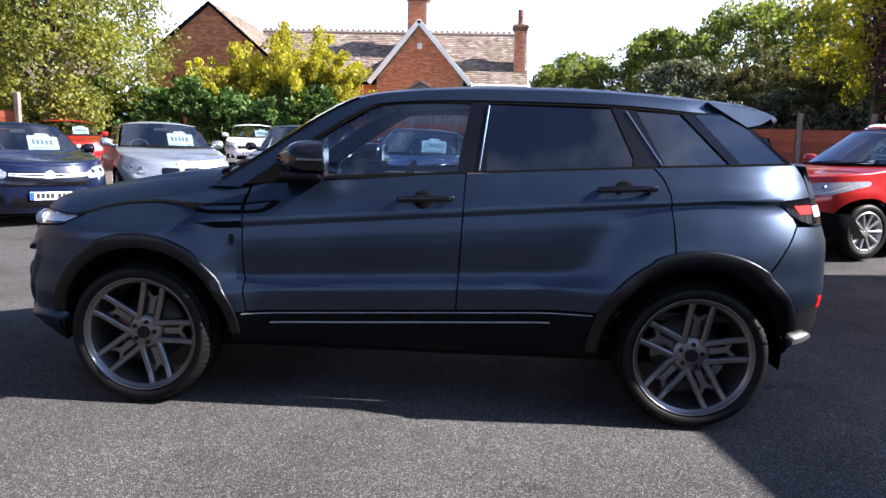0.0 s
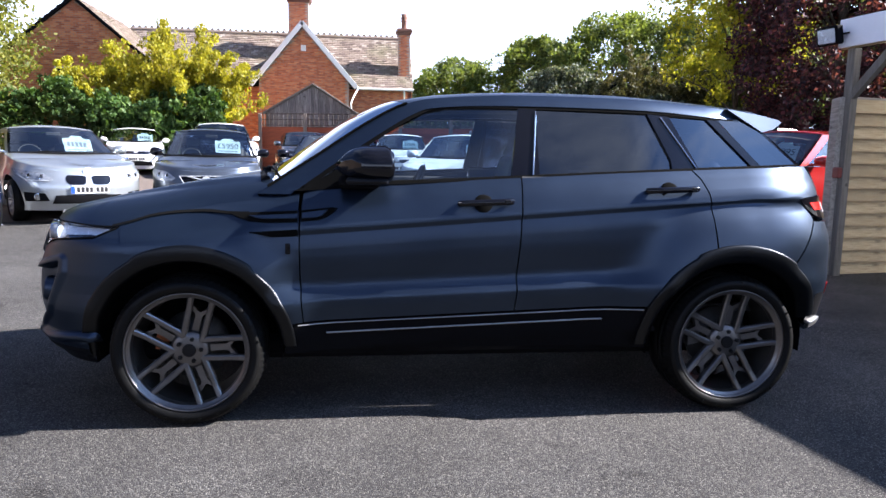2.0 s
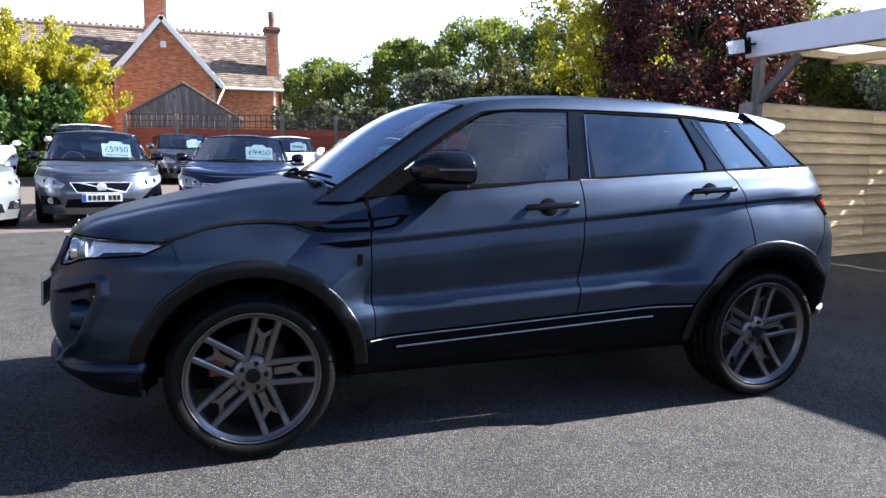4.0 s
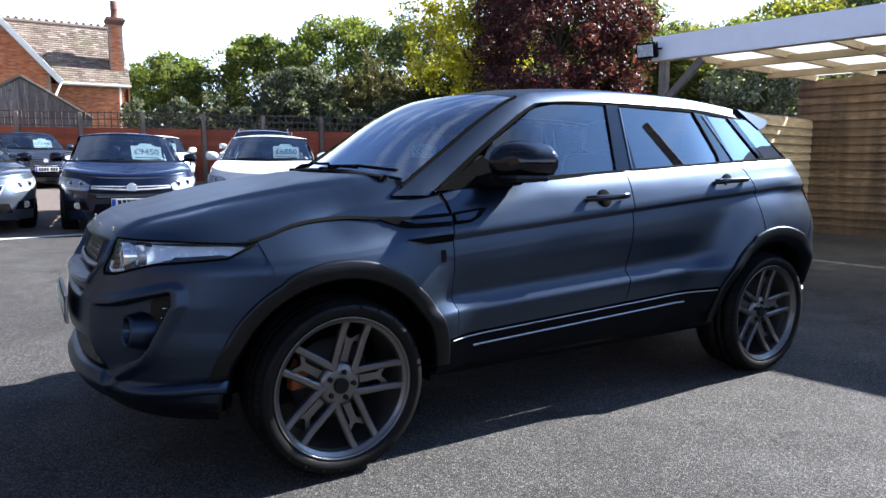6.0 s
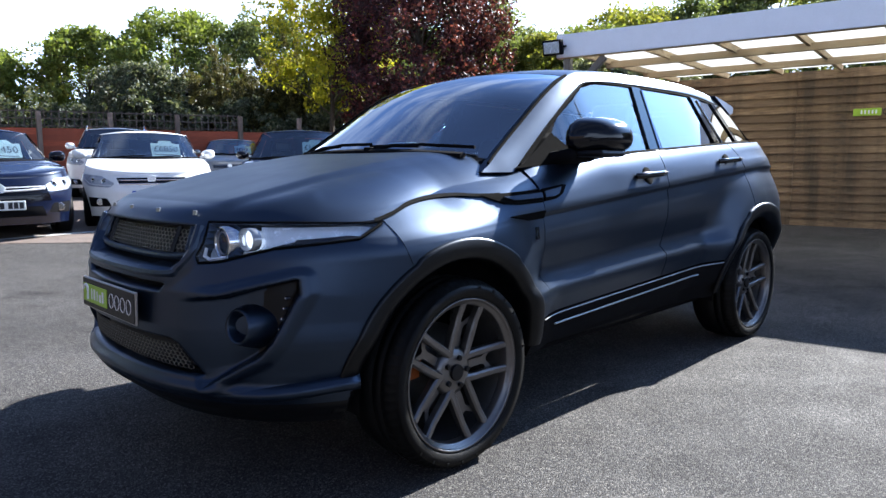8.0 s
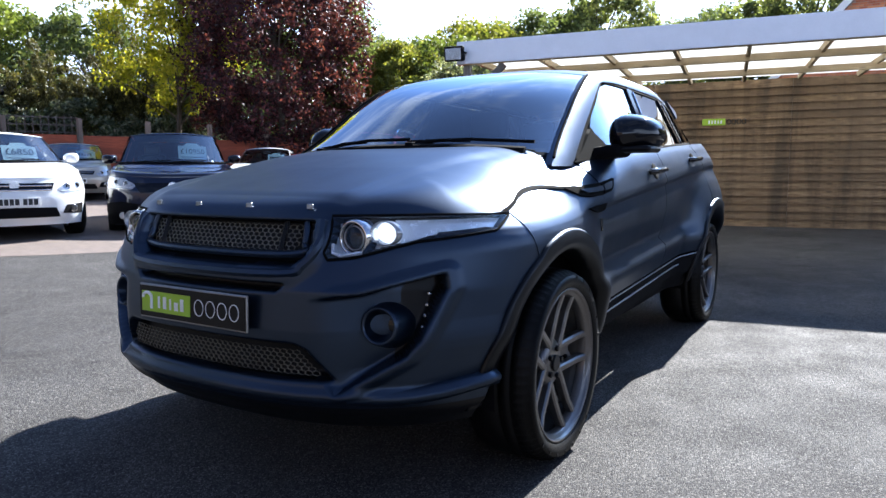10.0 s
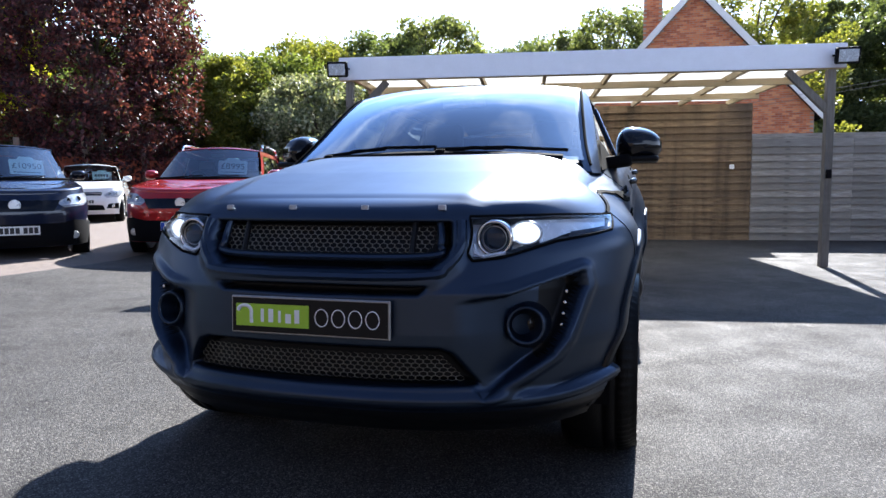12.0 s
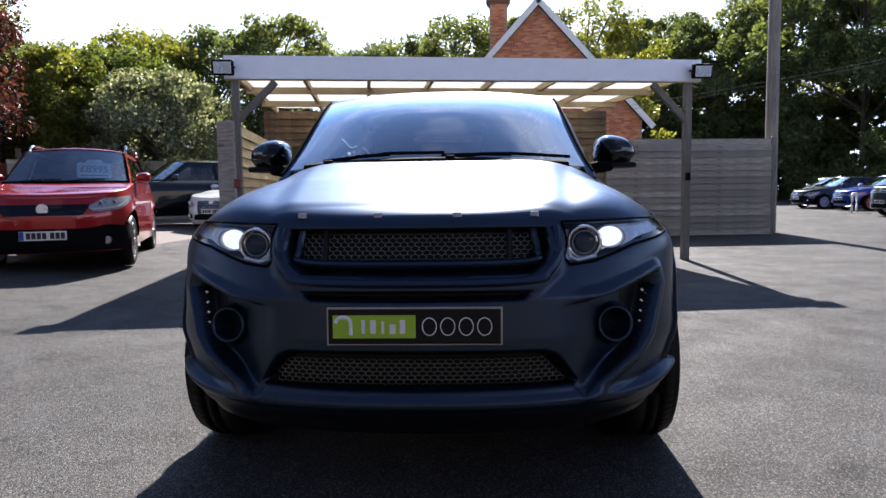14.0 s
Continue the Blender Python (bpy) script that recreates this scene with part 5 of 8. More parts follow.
        # mirror
        part("mirror", mirror_bm(), mirror or paint, c, m=pose(b.a0 + 0.22, sgn * (yb + 0.12), bel + 0.08) @ Matrix.Diagonal((0.85, sgn * -0.85, 0.85, 1)), smooth=True)
        # lamps
        zt = b.hood0 + 0.01
        o = front_outline(b, [(b.w * 0.52, zt - 0.115), (b.w * 0.60, zt - 0.175), (b.w * 0.88, zt - 0.155), (b.w * 0.985, zt - 0.03), (b.w * 0.97, zt + 0.025), (b.w * 0.70, zt - 0.015)])
        hl = part("headlight", skin(b, fillet(o, 0.03), sgn, 0.003, 0.05, 0.03), M_LAMP_MID, c, "clear headlight", smooth=True)
        part("lens", skin(b, fillet(o, 0.03), sgn, 0.014, 0.05), M_LENS, hl, smooth=True)
        for yy, zz, r in ((0.665, zt - 0.088, 0.042), (0.815, zt - 0.070, 0.036)):
            px, py, pz = b.point(b.u_of_y(b.w * yy, zz), zz)
            part("reflector_bowl", lathe_bm([(0.0, 0.014), (r * 0.5, 0.010), (r * 0.85, 0.001), (r, -0.006), (r * 1.06, 0.002), (r * 1.06, 0.02)], 20, "x"), M_CHROME, hl, "bright reflector bowl", smooth=True, m=pose(px - 0.004, sgn * py, pz))
            part("bulb", cyl_bm(r * 0.34, 0.012, (0, 0, 0), 12, "x", bevel=0.003), M_GLOSS_BLACK, hl, m=pose(px - 0.004, sgn * py, pz))
        strip = [b.point(u, z) for u, z in front_outline(b, [(b.w * 0.58, zt - 0.140), (b.w * 0.72, zt - 0.138), (b.w * 0.87, zt - 0.118), (b.w * 0.95, zt - 0.05)])]
        part("light_guide", tube_bm([(p[0] - 0.006, sgn * p[1] * 1.004, p[2]) for p in smooth_line(strip, 4)], 0.006, 6), M_WHITE_LENS, hl, "pale light strip")
        fz = 0.40
        px, py, pz = b.point(b.u_of_y(b.w * 0.74, fz), fz)
        part("fog_lamp", cyl_bm(0.05, 0.05, (px + 0.005, sgn * py, fz), 18, "x", bevel=0.008), M_CHROME if not dark_low else M_STEEL, c)
        part("bumper_vent", skin(b, fillet(front_outline(b, [(b.w * 0.58, fz - 0.06), (b.w * 0.88, fz - 0.07), (b.w * 0.90, fz + 0.07), (b.w * 0.64, fz + 0.05)]), 0.02), sgn, 0.003, 0.06), M_MATTE_BLACK, c)
        for ax, nm in ((-b.wb / 2, 0), (b.wb / 2, 1)):
            wheel(c, ax, sgn * (b.w - 0.115), b.r, b.r * 0.70, 0.21, rim_multi, sgn, rim or M_ALLOY)
        if rails:
            part("roof_bar", tube_bm(smooth_line([(b.a1 + 0.25, sgn * (yt - 0.02), ra + 0.03), (b.a1 + 0.4, sgn * (yt - 0.03), ra + 0.135), (b.c1 - 0.15, sgn * (yt - 0.03), rc + 0.145), (b.c1, sgn * (yt - 0.02), rc + 0.03)], 4), 0.02, 6), M_CHROME, c, "silver roof bar")
    zt = b.hood0
    if grille == "bar":
        o = [(-b.w * 0.5, zt - 0.03), (b.w * 0.5, zt - 0.03), (b.w * 0.46, zt - 0.12), (-b.w * 0.46, zt - 0.12)]
    elif grille == "tall":
        o = [(-b.w * 0.44, zt - 0.02), (b.w * 0.44, zt - 0.02), (b.w * 0.36, zt - 0.34), (-b.w * 0.36, zt - 0.34)]
    elif grille == "mouth":
        o = [(-b.w * 0.56, zt - 0.075), (b.w * 0.56, zt - 0.075), (b.w * 0.47, zt - 0.21), (-b.w * 0.47, zt - 0.21)]
    elif grille == "wings":
        # the black runs on below the grille as painted shade on the bumper
        o = [(-b.w * 0.56, zt - 0.085), (b.w * 0.56, zt - 0.085), (b.w * 0.62, zt - 0.27), (-b.w * 0.62, zt - 0.27)]
    elif grille == "mesh":
        o = [(-b.w * 0.46, zt - 0.075), (b.w * 0.46, zt - 0.075), (b.w * 0.36, zt - 0.215), (-b.w * 0.36, zt - 0.215)]
    else:
        o = []
    if o:
        half = [(0.0, o[0][1]), (o[1][0], o[1][1]), (o[2][0], o[2][1]), (0.0, o[2][1])]
        for sgn in (1, -1):
            part("grille", skin(b, front_outline(b, half), sgn, 0.004, 0.05), M_GLOSS_BLACK, c, "black grille, on winged fronts with painted bumper shade", smooth=True)
        for k in range({"bar": 2, "tall": 5}.get(grille, 0)):
            zz = o[0][1] - 0.03 - k * 0.055
            pts = [(b.front_x(abs(q), zz) - 0.008, q, zz) for q in np.linspace(-o[1][0] * 0.93, o[1][0] * 0.93, 13)]
            part("grille_bar", tube_bm(pts, 0.009, 6), M_CHROME, c, "chrome grille bar")

        def front_tube(pts, r, nm, label):
            part(nm, tube_bm([(b.front_x(abs(q), zz) - 0.010, q, zz) for q, zz in pts], r, 6), M_MATTE_BLACK if nm == "grille_slat" else M_SATIN_CHROME, c, label)

        if grille == "wings":
            qs = np.linspace(0.05, 0.55, 7) * b.w
            for sgn in (1, -1):
                front_tube([(sgn * q, zt - 0.105 + 0.012 * (q / b.w)) for q in qs], 0.008, "grille_wing", "slim chrome grille wing")
                front_tube([(sgn * q, zt - 0.148 + 0.062 * (q / b.w) ** 1.6) for q in qs], 0.014, "grille_wing", "chrome grille wing")
            for k in range(3):
                front_tube([(q, zt - 0.185 - 0.034 * k) for q in np.linspace(-0.5, 0.5, 9) * b.w], 0.003, "grille_slat", "thin grille slat")
        if grille == "mesh":
            ring = [(o[0][0], o[0][1]), (0.0, o[0][1] + 0.004), (o[1][0], o[1][1]), (o[2][0], o[2][1]), (0.0, o[2][1] - 0.006), (o[3][0], o[3][1]), (o[0][0], o[0][1])]
            front_tube([(lerp(p[0], q[0], f), lerp(p[1], q[1], f)) for p, q in zip(ring, ring[1:]) for f in (0.0, 0.33, 0.67, 1.0)], 0.007, "grille_surround", "chrome grille surround")
            front_tube([(lerp(o[3][0], o[1][0] * 0.72, f), lerp(o[3][1], o[1][1], f)) for f in np.linspace(0, 1, 9)], 0.010, "grille_slash", "slanted chrome bar across the grille")
            for k in range(4):
                front_tube([(q, o[0][1] - 0.028 * (k + 1) + 0.006 * math.cos(q * 60)) for q in np.linspace(-0.38, 0.38, 41) * b.w], 0.0025, "grille_slat", "thin wavy grille slat")
    else:
        for sgn in (1, -1):
            part("kidney_grille", skin(b, fillet(front_outline(b, [(0.03, zt - 0.06), (0.29, zt - 0.05), (0.31, zt - 0.12), (0.27, zt - 0.19), (0.05, zt - 0.19)]), 0.03), sgn, 0.006, 0.05, 0.02), M_GLOSS_BLACK, c, "black kidney grille", smooth=True)
    lo = [(0.0, 0.30), (b.w * 0.55, 0.30), (b.w * 0.50, 0.42), (0.0, 0.43)]
    for sgn in (1, -1):
        part("lower_grille", skin(b, front_outline(b, lo), sgn, 0.004, 0.05), M_MATTE_BLACK, c, "black lower grille", smooth=True)
        if dark_low:
            part("bumper_cladding", skin(b, front_outline(b, [(0.0, b.ride + 0.01), (b.w * 0.999, b.ride + 0.01), (b.w * 0.999, 0.56), (b.w * 0.75, 0.60), (b.w * 0.5, 0.56), (0.0, 0.56)]), sgn, 0.006, 0.06), M_MATTE_BLACK, c, "dark plastic bumper cladding", smooth=True)
    bz = {"kidney": zt - 0.005, "mouth": zt - 0.13, "wings": zt - 0.125, "mesh": zt - 0.14}.get(grille, zt - 0.055)
    part("badge", cyl_bm(0.055 if grille in ("bar", "tall") else 0.068, 0.012, (b.front_x(0, bz) - 0.012, 0, bz), 22, "x", bevel=0.004), M_SATIN_CHROME, c, "round chrome badge")
    if plate:
        pz = 0.44 if grille in ("wings", "mesh") else 0.50 if not dark_low else 0.48
        plate_bars(c, (b.front_x(0.2, pz) - 0.02, 0, pz))
    # bonnet seam, wipers, cabin
    pts = [(ws(s, 0.0)[0] - 0.02, ws(s, 0.0)[1] * 0.98, bel + 0.012) for s in np.linspace(-1, 1, 13)]
    part("cowl", tube_bm(pts, 0.022, 6), M_MATTE_BLACK, c)
    for s0, s1 in ((0.75, 0.05), (0.05, -0.62)):
        a, d = Vector(ws(s0, 0.03)), Vector(ws(s1, 0.09))
        part("wiper", tube_bm([a + Vector((-0.02, 0, 0.01)), (a + d) / 2 + Vector((-0.03, 0, 0.015)), d + Vector((-0.015, 0, 0.01))], 0.008, 5), M_MATTE_BLACK, c)
    part("dashboard", box_bm(0.42, yb * 2 - 0.1, 0.16, (b.a0 + 0.28, 0, bel - 0.10), 0.05), M_TRIM_DARK, c)
    for sgn in (1, -1):
        seat = box_bm(0.13, 0.46, 0.60, (b.a0 + 1.15, sgn * 0.36, bel - 0.12), 0.06, Matrix.Rotation(radians(14), 4, "Y"), seg=2)
        box_bm(0.09, 0.26, 0.17, (b.a0 + 1.27, sgn * 0.36, bel + 0.25), 0.035, None, seat, 2)
        part("seat", seat, M_LEATHER, c)
    part("rear_bench", box_bm(0.16, yb * 2 - 0.25, 0.6, (b.a0 + 2.05, 0, bel - 0.2), 0.06), M_LEATHER, c)
    sw = lathe_bm([(0.175, -0.012), (0.19, 0), (0.175, 0.012), (0.16, 0)], 24, "x", closed=True)
    box_bm(0.02, 0.34, 0.05, (0, 0, 0), 0.006, None, sw)
    part("steering_wheel", sw, M_TRIM_DARK, c, m=pose(b.a0 + 0.62, 0.36 * 1, bel - 0.02, 0, 22, 0))
    part("interior_mirror", box_bm(0.02, 0.22, 0.06, (lerp(b.a0, b.a1, 0.9) - 0.02, 0, ra - 0.05), 0.01), M_TRIM_DARK, c)
    if card:
        price_card(c.matrix_basis, ws, card if isinstance(card, str) else "")
    return c


def mirror_bm():
    """A door mirror: a rounded shell on a short arm, its glass towards the tail."""
    bm = bmesh.new()
    rows, cols = 10, 16
    ring = []
    for i in range(rows):
        t = i / (rows - 1)
        sx = 0.115 * math.sqrt(max(0.0, 1 - (1 - t) ** 2.4)) if t < 1 else 0.115
        x = -0.07 + 0.15 * t
        k = max(0.06, math.sqrt(max(0, 1 - (1 - t) ** 2.6)))
        r = []
        for j in range(cols):
            a = 2 * math.pi * j / cols
            cy, cz = math.cos(a), math.sin(a)
            cy, cz = math.copysign(abs(cy) ** 0.75, cy), math.copysign(abs(cz) ** 0.8, cz)
            r.append(bm.verts.new((x, cy * 0.125 * k + 0.0, cz * (0.088 - 0.012 * cy) * k)))
        ring.append(r)
    for i in range(rows - 1):
        for j in range(cols):
            bm.faces.new((ring[i][j], ring[i][(j + 1) % cols], ring[i + 1][(j + 1) % cols], ring[i + 1][j]))
    bm.faces.new(ring[0])
    bm.faces.new(ring[-1])
    box_bm(0.08, 0.14, 0.045, (0.02, 0.14, -0.06), 0.012, Matrix.Rotation(radians(-12), 4, "X"), bm)
    return bm


def price_card(m, ws, text):
    """A price card standing behind the windscreen on the passenger's side."""
    w, h = 0.45, 0.25
    low, top, far = Vector(ws(-0.10, 0.16)), Vector(ws(-0.10, 0.70)), Vector(ws(-0.68, 0.70))
    along = (far - top).normalized()
    up = (top - low).normalized() * 0.5 + Vector((0, 0, 0.5))
    up = (up - along * up.dot(along)).normalized()
    mm = Matrix((along, up, along.cross(up))).transposed().to_4x4()
    mm.translation = top + Vector((0.03, 0, 0)) - up * (h + 0.05)
    k = thing("price_card", "pale printed price card behind a car windscreen", "price card", m @ mm, "windscreen price cards")
    bm = poly_bm(fillet([(0, 0), (w, 0), (w, h), (w * 0.76, h), (w * 0.70, h + 0.05), (w * 0.30, h + 0.05), (w * 0.24, h), (0, h)], 0.022))
    bmesh.ops.solidify(bm, geom=bm.faces[:], thickness=0.004)
    part("sheet", bm, M_CARD, k)
    if text:
        cu = bpy.data.curves.new("figures", "FONT")
        cu.body, cu.size, cu.extrude = text, 0.150 if len(text) < 6 else 0.130, 0.0008
        cu.align_x, cu.align_y = "CENTER", "CENTER"
        tmp = bpy.data.objects.new("figures", cu)
        scene.collection.objects.link(tmp)
        me = bpy.data.meshes.new_from_object(tmp.evaluated_get(bpy.context.evaluated_depsgraph_get()))
        bpy.data.objects.remove(tmp)
        me.materials.clear()
        me.materials.append(M_INK_GREY)
        part("figures", me, None, k, "printed price", m=pose(w / 2, h * 0.55, 0.0045))
    else:
        for q in range(5):
            part("bar", box_bm(0.045, 0.09, 0.001, (0.08 + q * 0.065, h * 0.55, 0.003)), M_INK_GREY, k)
    part("bar", box_bm(w * 0.8, 0.012, 0.001, (w / 2, h * 0.14, 0.003)), M_INK_GREY, k)
    return k


P_NAVY = car_paint("navy_paint", (0.003, 0.006, 0.022), 0.0)
P_RED = car_paint("red_paint", (0.33, 0.012, 0.011))
P_SILVER = car_paint("silver_paint", (0.42, 0.45, 0.47), 0.75)
P_WHITE = car_paint("white_car_paint", (0.72, 0.73, 0.73), 0.0)
P_GREY = car_paint("grey_blue_paint", (0.05, 0.06, 0.075), 0.6)
P_SLATE = car_paint("slate_grey_paint", (0.085, 0.10, 0.125), 0.65)
P_BLACK = car_paint("black_paint", (0.008, 0.008, 0.010))
P_BEIGE = car_paint("beige_paint", (0.38, 0.35, 0.30), 0.6)
P_BLUE = car_paint("bright_blue_paint", (0.015, 0.06, 0.32))


def hatch(**k):
    d = dict(wb=2.6, fo=0.86, ro=0.75, w=0.88, hood0=0.76, hood1=0.97, belt=1.0, roof=1.45)
    d.update(k)
    return Body(**d)


def suv(**k):
    d = dict(wb=2.65, fo=0.88, ro=0.88, w=0.915, hood0=0.93, hood1=1.10, belt=1.14, roof=1.66, r=0.35, ride=0.26, a0=-0.70, a1=-0.05, c1=1.6, c0=1.85)
    d.update(k)
    return Body(**d)


# front row, fanned round the yard
parked_car("dark navy hatchback with a price card", -5.65, 5.02, -45, P_NAVY, hatch(w=0.87, hood0=0.84, hood1=1.0), card=True, grille="wings", mirror=M_GLOSS_BLACK)
parked_car("silver hatchback with a kidney grille", -4.46, 6.54, -55.4, P_SILVER, hatch(), grille="kidney")
parked_car("slate grey hatchback with a slanted bar across its grille", -2.95, 7.20, -81, P_SLATE, hatch(fo=1.0, hood0=0.73, hood1=0.92, belt=0.95), grille="mesh", card="£5950", mirror=M_GLOSS_BLACK)
parked_car("black-blue hatchback with a chrome grille bar", -1.09, 6.89, -95, P_NAVY, hatch(w=0.9, hood1=0.95, belt=0.97, roof=1.43), card="£9450", grille="wings", mirror=M_GLOSS_BLACK)
parked_car("white hatchback with a price card", 0.80, 7.11, -109.7, P_WHITE, hatch(w=0.9), card="£6850", grille="bar")
parked_car("black compact SUV with a price card", 2.66, 6.56, -127.9, P_NAVY, suv(), mirror=M_GLOSS_BLACK, card="£10950", grille="mouth", dark_low=True, z=0.05)
parked_car("bright red compact SUV with silver roof bars", 3.86, 5.06, -159.9, P_RED, suv(), card="£8995", grille="mouth", dark_low=True, rails=True)
# second row
parked_car("red hatchback in the second row", -11.0, 14.52, -51, P_RED, hatch(), card=True, grille="tall")
parked_car("white hatchback with a black roof in the second row", -7.15, 17.5, -73, P_WHITE, hatch(w=0.86), card=True, grille="bar")
parked_car("white estate car in the second row", -4.12, 15.87, -74, P_WHITE, suv(), card=False)
parked_car("dark grey saloon in the second row", -1.84, 16.4, -80, P_GREY, hatch(), card="£11450", grille="tall")
parked_car("white hatchback in the second row", 0.5, 14.6, -96, P_WHITE, hatch(), card=True)
parked_car("white SUV with roof bars in the second row", 2.39, 13.4, -114, P_WHITE, suv(), card=False, rails=True, plate=False)
parked_car("beige hatchback in the second row", 5.66, 14.15, -120, P_BEIGE, hatch(), card=True)
parked_car("small white hatchback in the second row", 9.08, 11.71, -142, P_WHITE, hatch(w=0.85), card=True)
# beside the carport and across the road
parked_car("white saloon parked behind the carport fence", 11.4, 5.95, 168, P_WHITE, hatch(), card=False, grille="tall")
parked_car("black SUV parked behind the red SUV", 11.95, 9.15, 135, P_BLACK, suv(), card=False)
parked_car("bright blue saloon across the yard", 25.6, -15.6, 97, P_BLUE, hatch(), card=False)
parked_car("dark blue hatchback across the yard", 28.6, -15.2, 97, P_NAVY, hatch(), card=False)
parked_car("dark grey SUV across the yard", 19.0, -13.5, 97, P_GREY, suv(), card=False)
parked_car("red hatchback across the yard", 22.6, -15.7, 97, P_RED, hatch(), card=False)
parked_car("silver hatchback across the yard", 30.0, -16.5, 128, P_SILVER, hatch(), card=False)

# ---- the satin grey SUV in the middle ----
def seg_dist(p, a, b):
    ax, ay = b[0] - a[0], b[1] - a[1]
    t = max(0.0, min(1.0, ((p[0] - a[0]) * ax + (p[1] - a[1]) * ay) / (ax * ax + ay * ay + 1e-12)))
    return math.hypot(p[0] - a[0] - ax * t, p[1] - a[1] - ay * t)


def depth_in(p, poly):
    """How far p lies inside the outline (minus: outside)."""
    c, d = False, 9.0
    n = len(poly)
    for i in range(n):
        a, b = poly[i], poly[i - 1]
        d = min(d, seg_dist(p, a, b))
        if (a[1] > p[1]) != (b[1] > p[1]) and p[0] < (b[0] - a[0]) * (p[1] - a[1]) / (b[1] - a[1]) + a[0]:
            c = not c
    return d if c else -d


TOP_LINE = smooth_line([(-2.5, 0.938), (-1.9, 0.941), (-1.62, 0.944), (-1.52, 0.962), (-1.43, 0.994), (-1.34, 1.011), (-1.24, 1.016), (-1.14, 1.011), (-1.02, 1.014), (-0.83, 1.026), (-0.70, 1.028)], 8)
TOP_U, TOP_EDGE = [p[0] for p in TOP_LINE], [p[1] for p in TOP_LINE]


class Suv(Body):
    """Measures of the satin SUV; ins: how far the inner shell lies behind the skin."""
    ins = 0.0

    def xf(self, z):
        return float(np.interp(z, (0.20, 0.28, 0.34, 0.40, 0.46, 0.60, 0.72, 0.79, 0.87, 0.94, 1.0, 1.06), (-2.02, -2.11, -2.165, -2.195, -2.20, -2.205, -2.195, -2.165, -2.13, -2.105, -2.07, -1.99))) + self.ins

    def xr(self, z):
        return float(np.interp(z, (0.25, 0.35, 0.45, 0.65, 0.9, 1.0, 1.1, 1.3), (1.95, 2.03, 2.10, 2.12, 2.11, 2.08, 2.05, 2.0))) - self.ins

    def lines(self, x):
        return 0.533 + 0.0405 * x, 0.636 + 0.044 * x, 0.692 + 0.044 * x, 0.985 + 0.077 * x, 1.18 + 0.055 * x

    def width(self, x, z):
        si, l0, l1, cr, be = self.lines(x)
        k = sstep(0.98, 0.60, x) * sstep(-1.05, -0.80, x)
        mid = (l1 + cr) / 2
        kc = sstep(-1.02, -0.84, x)
        zs = (si - 0.26, si - 0.07, si, l0 - 0.03, l0 - 0.004, l0 + 0.018, l1, l1 + 0.05, mid, cr - 0.07, cr - 0.013, cr - 0.008, cr + 0.006, cr + 0.012, cr + 0.06, be - 0.07, be - 0.03, be, be + 0.08)
        ws = (0.80, 0.862, 0.880, 0.903, 0.906, lerp(0.904, 0.905, k), lerp(0.900, 0.864, k), lerp(0.899, 0.876, k), 0.899, 0.899, lerp(0.901, 0.889, kc), lerp(0.901, 0.888, kc), lerp(0.900, 0.899, kc), 0.901, 0.885, 0.862, 0.839, 0.814, 0.735)
        w = float(np.interp(z, zs, ws))
        for ax in (-1.33, 1.33):
            d = math.hypot(x - ax, z - 0.37)
            w += (0.042 if ax < 0 else 0.072) * sstep(0.74 if ax > 0 else 0.66, 0.45, d)
        w -= 0.62 * max(0.0, z - 1.012) * sstep(-0.72, -1.0, x)
        w -= 0.075 * sstep(-0.25, -1.0, x) * sstep(be - 0.13, be - 0.005, z)
        w += 0.014 * math.exp(-((x - 1.38) / 0.42) ** 2 - ((z - 0.96) / 0.12) ** 2)
        w -= 0.078 * sstep(-0.90, -1.45, x) * max(0.0, min(1.2, (z - 0.83) / 0.17)) ** 2
        return w - self.ins

    def hood_mid(self, x):
        return float(np.interp(x, (-2.0, -1.80, -1.62, -1.32, -1.13, -0.97, -0.8), (0.99, 1.035, 1.077, 1.137, 1.172, 1.188, 1.195)))

    def top_z(self, u):
        return float(np.interp(u, TOP_U, TOP_EDGE))

    def u_of(self, x, z):
        """u for a given x along nose or tail."""
        e = self.n / 2
        if x < self.xc:
            c = min(1.0, (self.xc - x) / (self.xc - self.xf(z))) ** e
            return self.xc - self.lq + self.lq * math.acos(c) / (math.pi / 2)
        if x > self.xd:
            s = min(1.0, (x - self.xd) / (self.xr(z) - self.xd)) ** e
            return self.xd + self.lq * math.asin(s) / (math.pi / 2)
        return x


HB = Suv(wb=2.66, fo=0.87, ro=0.78, w=0.93, hood0=0.94, hood1=1.12, belt=1.18, roof=1.64, n=2.6, lq=1.15, r=0.37, ride=0.28, a0=-0.83, a1=-0.3, c1=1.5, c0=1.8)
HI = Suv(wb=2.66, fo=0.87, ro=0.78, w=0.93, hood0=0.94, hood1=1.12, belt=1.18, roof=1.64, n=2.6, lq=1.15, r=0.37, ride=0.28, a0=-0.83, a1=-0.3, c1=1.5, c0=1.8)
HI.ins = 0.028
HERO = thing("suv", "satin dark grey SUV with gunmetal alloy wheels, standing in the yard", "car", pose(0, 0, -0.018))
SIDES = (-1, 1)


def arc(cx, cz, r, a0, a1, n=24):
    return [(cx + r * math.cos(radians(lerp(a0, a1, i / n))), cz + r * math.sin(radians(lerp(a0, a1, i / n)))) for i in range(n + 1)]


def to_u(pts):
    return [(HB.u_of(x, z), z) for x, z in pts]


